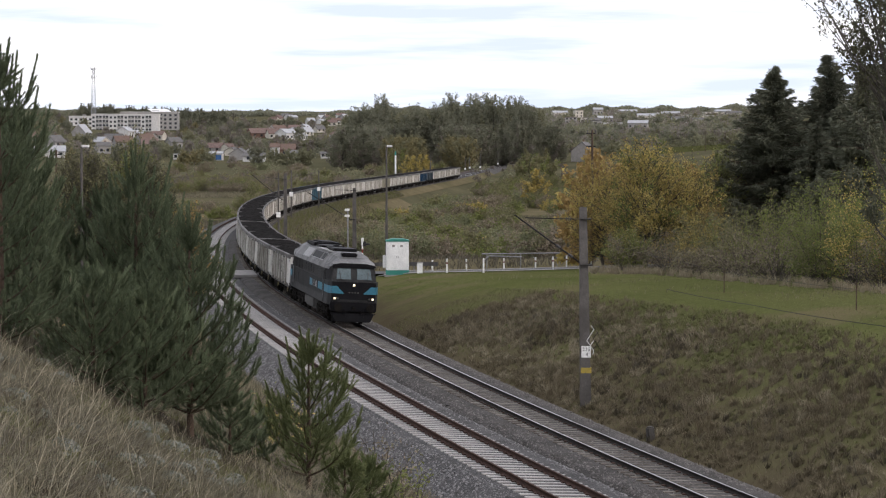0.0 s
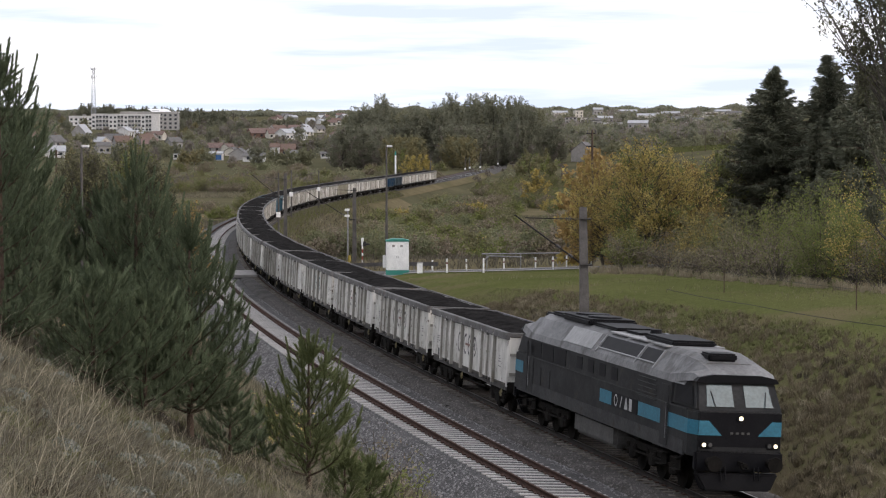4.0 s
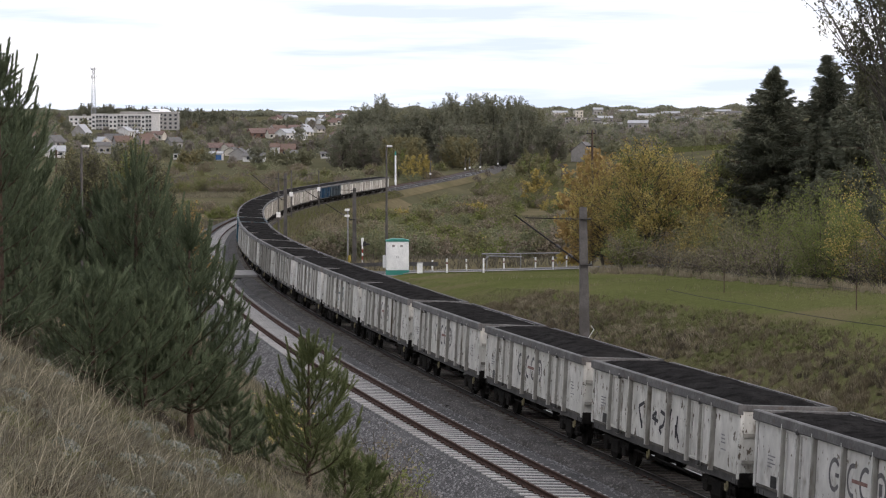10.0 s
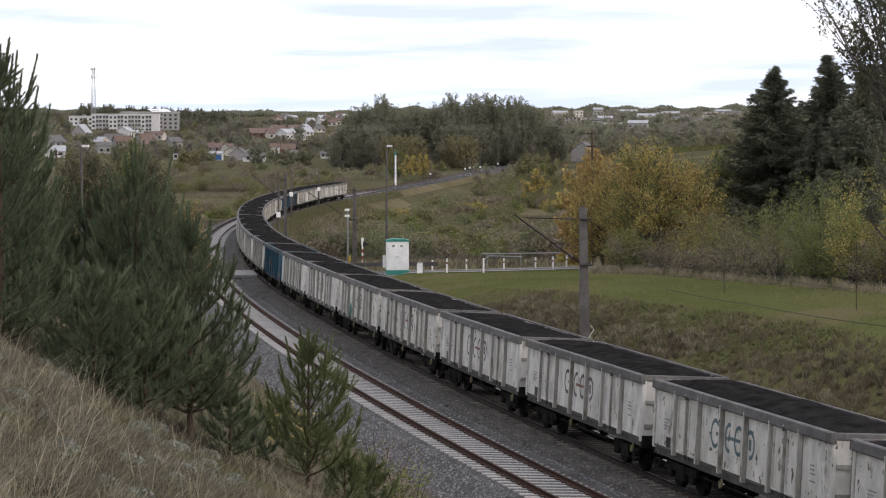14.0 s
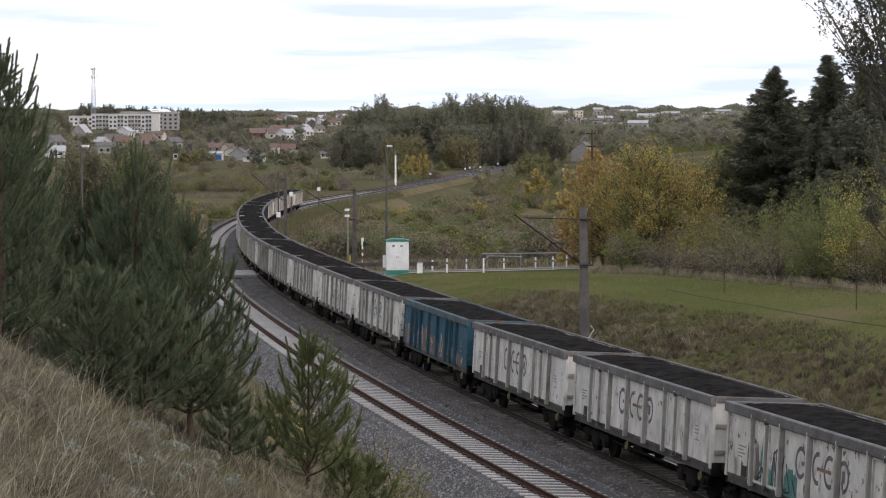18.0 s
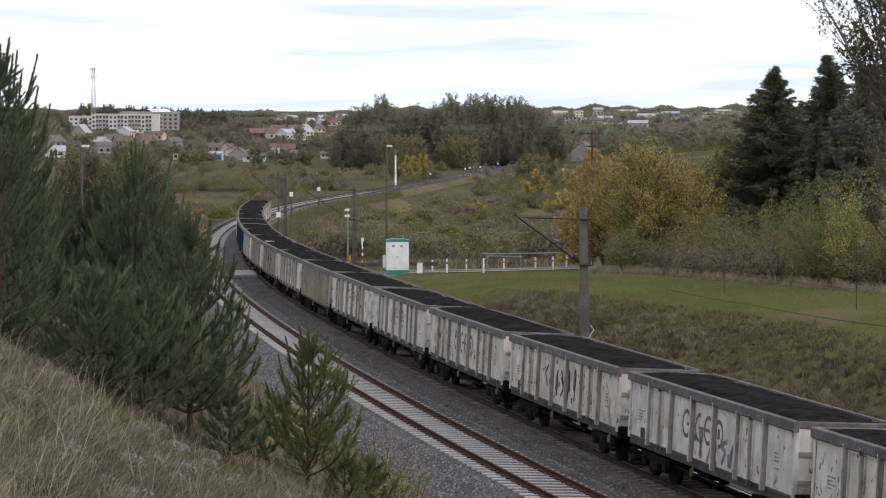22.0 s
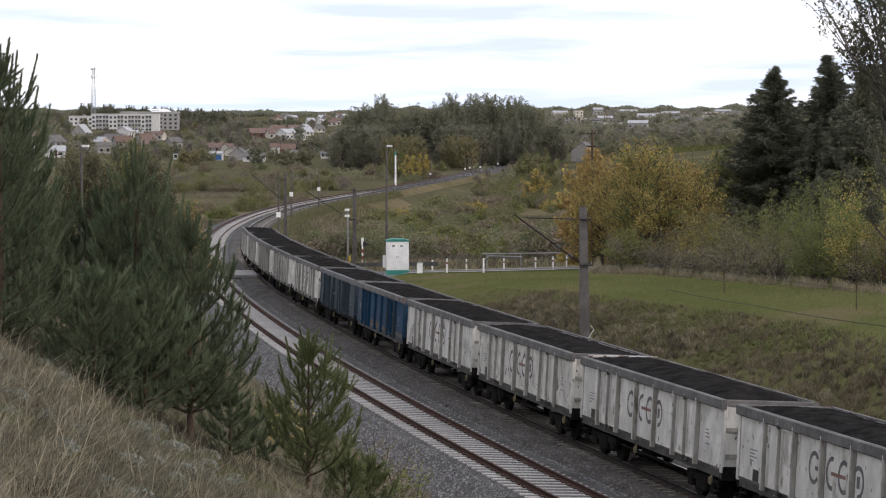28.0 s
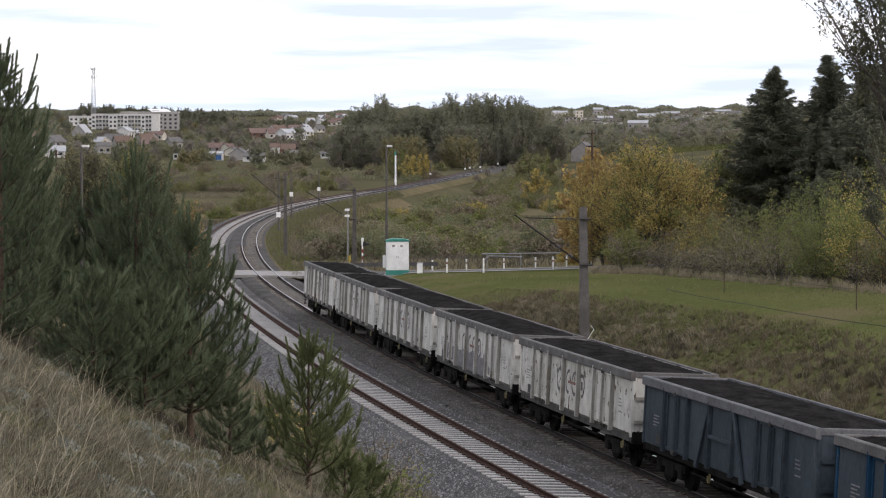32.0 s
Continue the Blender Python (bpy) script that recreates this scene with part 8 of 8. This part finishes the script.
def house(x, y, w, dep, hw, hr, wall, roof, rz=0.0, flat=False, extra=None, label=""):
    t = thing("house", label or "small house with pitched roof on the town slope", "house", Matrix.Translation((x, y, gz(x, y) - .2)) @ Matrix.Rotation(rz, 4, "Z"), "houses of the town")
    hx, hy = w / 2, dep / 2
    g = Geo()
    if flat:
        g.box(0, 0, hw / 2, w, dep, hw)
        part("wall", g, wall, t)
        part("roof", Geo().box(0, 0, hw + .15, w + .6, dep + .6, .3), roof, t)
    else:
        g.add([(-hx, -hy, 0), (hx, -hy, 0), (hx, hy, 0), (-hx, hy, 0), (-hx, -hy, hw), (hx, -hy, hw), (hx, hy, hw), (-hx, hy, hw), (-hx, 0, hw + hr), (hx, 0, hw + hr)],
              [(0, 1, 5, 4), (2, 3, 7, 6), (1, 2, 6, 9, 5), (3, 0, 4, 8, 7), (3, 2, 1, 0)])
        part("wall", g, wall, t)
        o, e = .45, .4
        k = hr / hy
        rf = Geo()
        for sy in (-1, 1):
            a = [(-hx - e, sy * (hy + o), hw - o * k), (hx + e, sy * (hy + o), hw - o * k), (hx + e, 0, hw + hr), (-hx - e, 0, hw + hr)]
            rf.add(a + [(p[0], p[1], p[2] + .22) for p in a], [(0, 1, 2, 3), (7, 6, 5, 4), (0, 4, 5, 1), (1, 5, 6, 2), (2, 6, 7, 3), (3, 7, 4, 0)])
        r = part("roof", rf, roof, t)
        part("chimney", Geo().box(hx * .4, hy * .2, hw + hr, .6, .6, 1.5), H_WALLS[3], r)
    n = max(2, int(w / 3.2))
    rows = 2 if hw > 5 else 1
    for r in range(rows):
        for i in range(n):
            part("window", shared("house_window", lambda: Geo().box(0, 0, 0, 1.3, .12, 1.3), M_PANE), M_PANE, t, m=Matrix.Translation((-hx + w * (i + .5) / n, -hy - .02, 1.7 + r * 2.8)))
    if extra:
        part("side_panel", Geo().box(w * .25, -hy - .12, hw * .45, w * .45, .1, hw * .7), extra, t)
    return t


def flats(x, y, w, dep, top, pattern, rz, label, tint=1, blank=0.0):
    """An apartment block up to the level top; pattern names its bays: L a column of loggias, w one of windows."""
    z = gz(x, y) - .5
    h = top - z
    t = thing("apartment_block", label, "apartment building", Matrix.Translation((x, y, z)) @ Matrix.Rotation(rz, 4, "Z"))
    part("wall", Geo().box(0, 0, h / 2, w, dep, h), H_WALLS[tint], t)
    rf = part("roof", Geo().box(0, 0, h + .2, w + .6, dep + .6, .4), H_WALLS[1], t)
    part("stair_head", Geo().box(w * .1, 0, h + .9, w * .12, dep * .4, 1.2), H_WALLS[2], rf)
    wide = {"L": 1.6, "w": 1.0}
    unit_w = (w - blank) / sum(wide[c] for c in pattern)
    x0 = -w / 2
    for c in pattern:
        bw = wide[c] * unit_w
        for s in range(5):
            bz = h - 2.0 - 2.75 * s
            if c == "L":
                # Flat dark panel stands for the shaded recess behind the loggia front.
                lg = part("loggia", shared("loggia%.2f" % bw, lambda: Geo().box(0, 0, 0, bw * .86, .14, 2.3), M_PANE), M_PANE, t, "dark glazed loggia", m=Matrix.Translation((x0 + bw / 2, -dep / 2 - .03, bz)))
                part("loggia_front", shared("loggia_front%.2f" % bw, lambda: Geo().box(0, -.2, -.62, bw * .9, .3, .95), M_ROSE), M_ROSE, lg)
                part("loggia_divider", shared("loggia_divider", lambda: Geo().box(0, -.15, .2, .35, .2, 2.2), H_WALLS[1]), H_WALLS[1], lg)
            else:
                part("window", shared("flat_window", lambda: Geo().box(0, 0, 0, 1.5, .12, 1.4), M_PANE), M_PANE, t, m=Matrix.Translation((x0 + bw / 2, -dep / 2 - .02, bz)))
        x0 += bw
    return t


flats(-205.8, 1500.0, 43.3, 12.0, 30.3, "wLLwwLwLLwL", .04, "long white apartment block with columns of loggias", 1, 4.5)
rear = flats(-198.5, 1565.0, 39.0, 12.0, 32.6, "wwLwwwLwww", .04, "pale apartment block behind a longer white one", 2)
part("roof_sheet", Geo().add([(-4, -6, 0), (9, -6, 0), (5, 4, 2.0), (-8, 4, 2.0), (-4, -6, -.2), (9, -6, -.2), (5, 4, 1.8), (-8, 4, 1.8)], [(0, 1, 2, 3), (7, 6, 5, 4), (0, 4, 5, 1), (1, 5, 6, 2), (2, 6, 7, 3), (3, 7, 4, 0)]), M_WHITE, rear, "white metal roof sheet", m=Matrix.Translation((6.0, 0, 32.6 - gz(-198.5, 1565.0) + .95)))
flats(-247.0, 1580.0, 16.0, 12.0, 30.0, "wwwww", .05, "low pale block beside the apartment blocks", 1)
# named houses of the near edge of town: x, y, width, depth, wall, roof rise, wall paint, roof paint, turn
for x, y, w, dep, hw, hr, wl, rf, rz, fl, ex, lb in HOUSES:
    house(x, y, w, dep, hw, hr, H_WALLS[wl], H_ROOFS[rf], rz, fl, M_BLUE if ex else None, lb)
rngh = np.random.RandomState(5)
for u, y in SLOPE_HOUSES:
    rf = H_ROOFS[int(rngh.choice([0, 1, 2, 3], p=[.3, .28, .22, .2]))]
    house(u * y, y, rngh.uniform(6, 8.5), rngh.uniform(5, 7), rngh.uniform(2.2, 3.8), rngh.uniform(1.6, 2.6), H_WALLS[int(rngh.choice([0, 1, 2], p=[.4, .25, .35]))], rf, rngh.uniform(-.8, 1.4), label="small house with pitched roof on the town slope")
for u, y, w, h, wl, rf in FAR_HOUSES:
    house(u * y, y, w * .8, 8, h * .7, 1.8, H_WALLS[wl if rngh.rand() < .4 else (0 if rngh.rand() < .5 else 2)], H_ROOFS[rf], rngh.uniform(-.3, .3), flat=rngh.rand() < .5, label="pale building on the far town slope")

# lattice radio mast above the town
tw = thing("radio_mast", "pale lattice radio mast with antenna drums above the town", "radio mast", Matrix.Translation((-257, 1700, gz(-257, 1700))))
HT = 60.2 - gz(-257, 1700) + 7.0
for sx, sy in ((-1, -1), (1, -1), (1, 1), (-1, 1)):
    part("leg", Geo().bar((sx * 1.7, sy * 1.7, 0), (sx * .9, sy * .9, HT), .16, .12, 5), M_TOWER, tw)
nst = 14
for i in range(nst):
    f0, f1 = i / nst, (i + 1) / nst
    w0, w1 = 1.7 - .8 * f0, 1.7 - .8 * f1
    g = Geo()
    for sy in (-1, 1):
        g.bar((-w0, sy * w0, HT * f0), (w1, sy * w1, HT * f1), .08, n=4).bar((w0, sy * w0, HT * f0), (-w1, sy * w1, HT * f1), .08, n=4)
        g.bar((-w1, sy * w1, HT * f1), (w1, sy * w1, HT * f1), .08, n=4)
    part("lattice_panel", g, M_TOWER, tw)
for z, r in ((HT - 1.5, 2.0), (HT - 7.5, 2.1)):
    pf = part("platform", Geo().bar((0, 0, z), (0, 0, z + .4), r, r, 10), M_TOWER, tw)
    for k in range(5):
        a = k * 1.2566
        part("antenna", Geo().box(math.cos(a) * r, math.sin(a) * r, z + 1.0, .6, .6, 2.2), M_WHITE, pf)

motions()
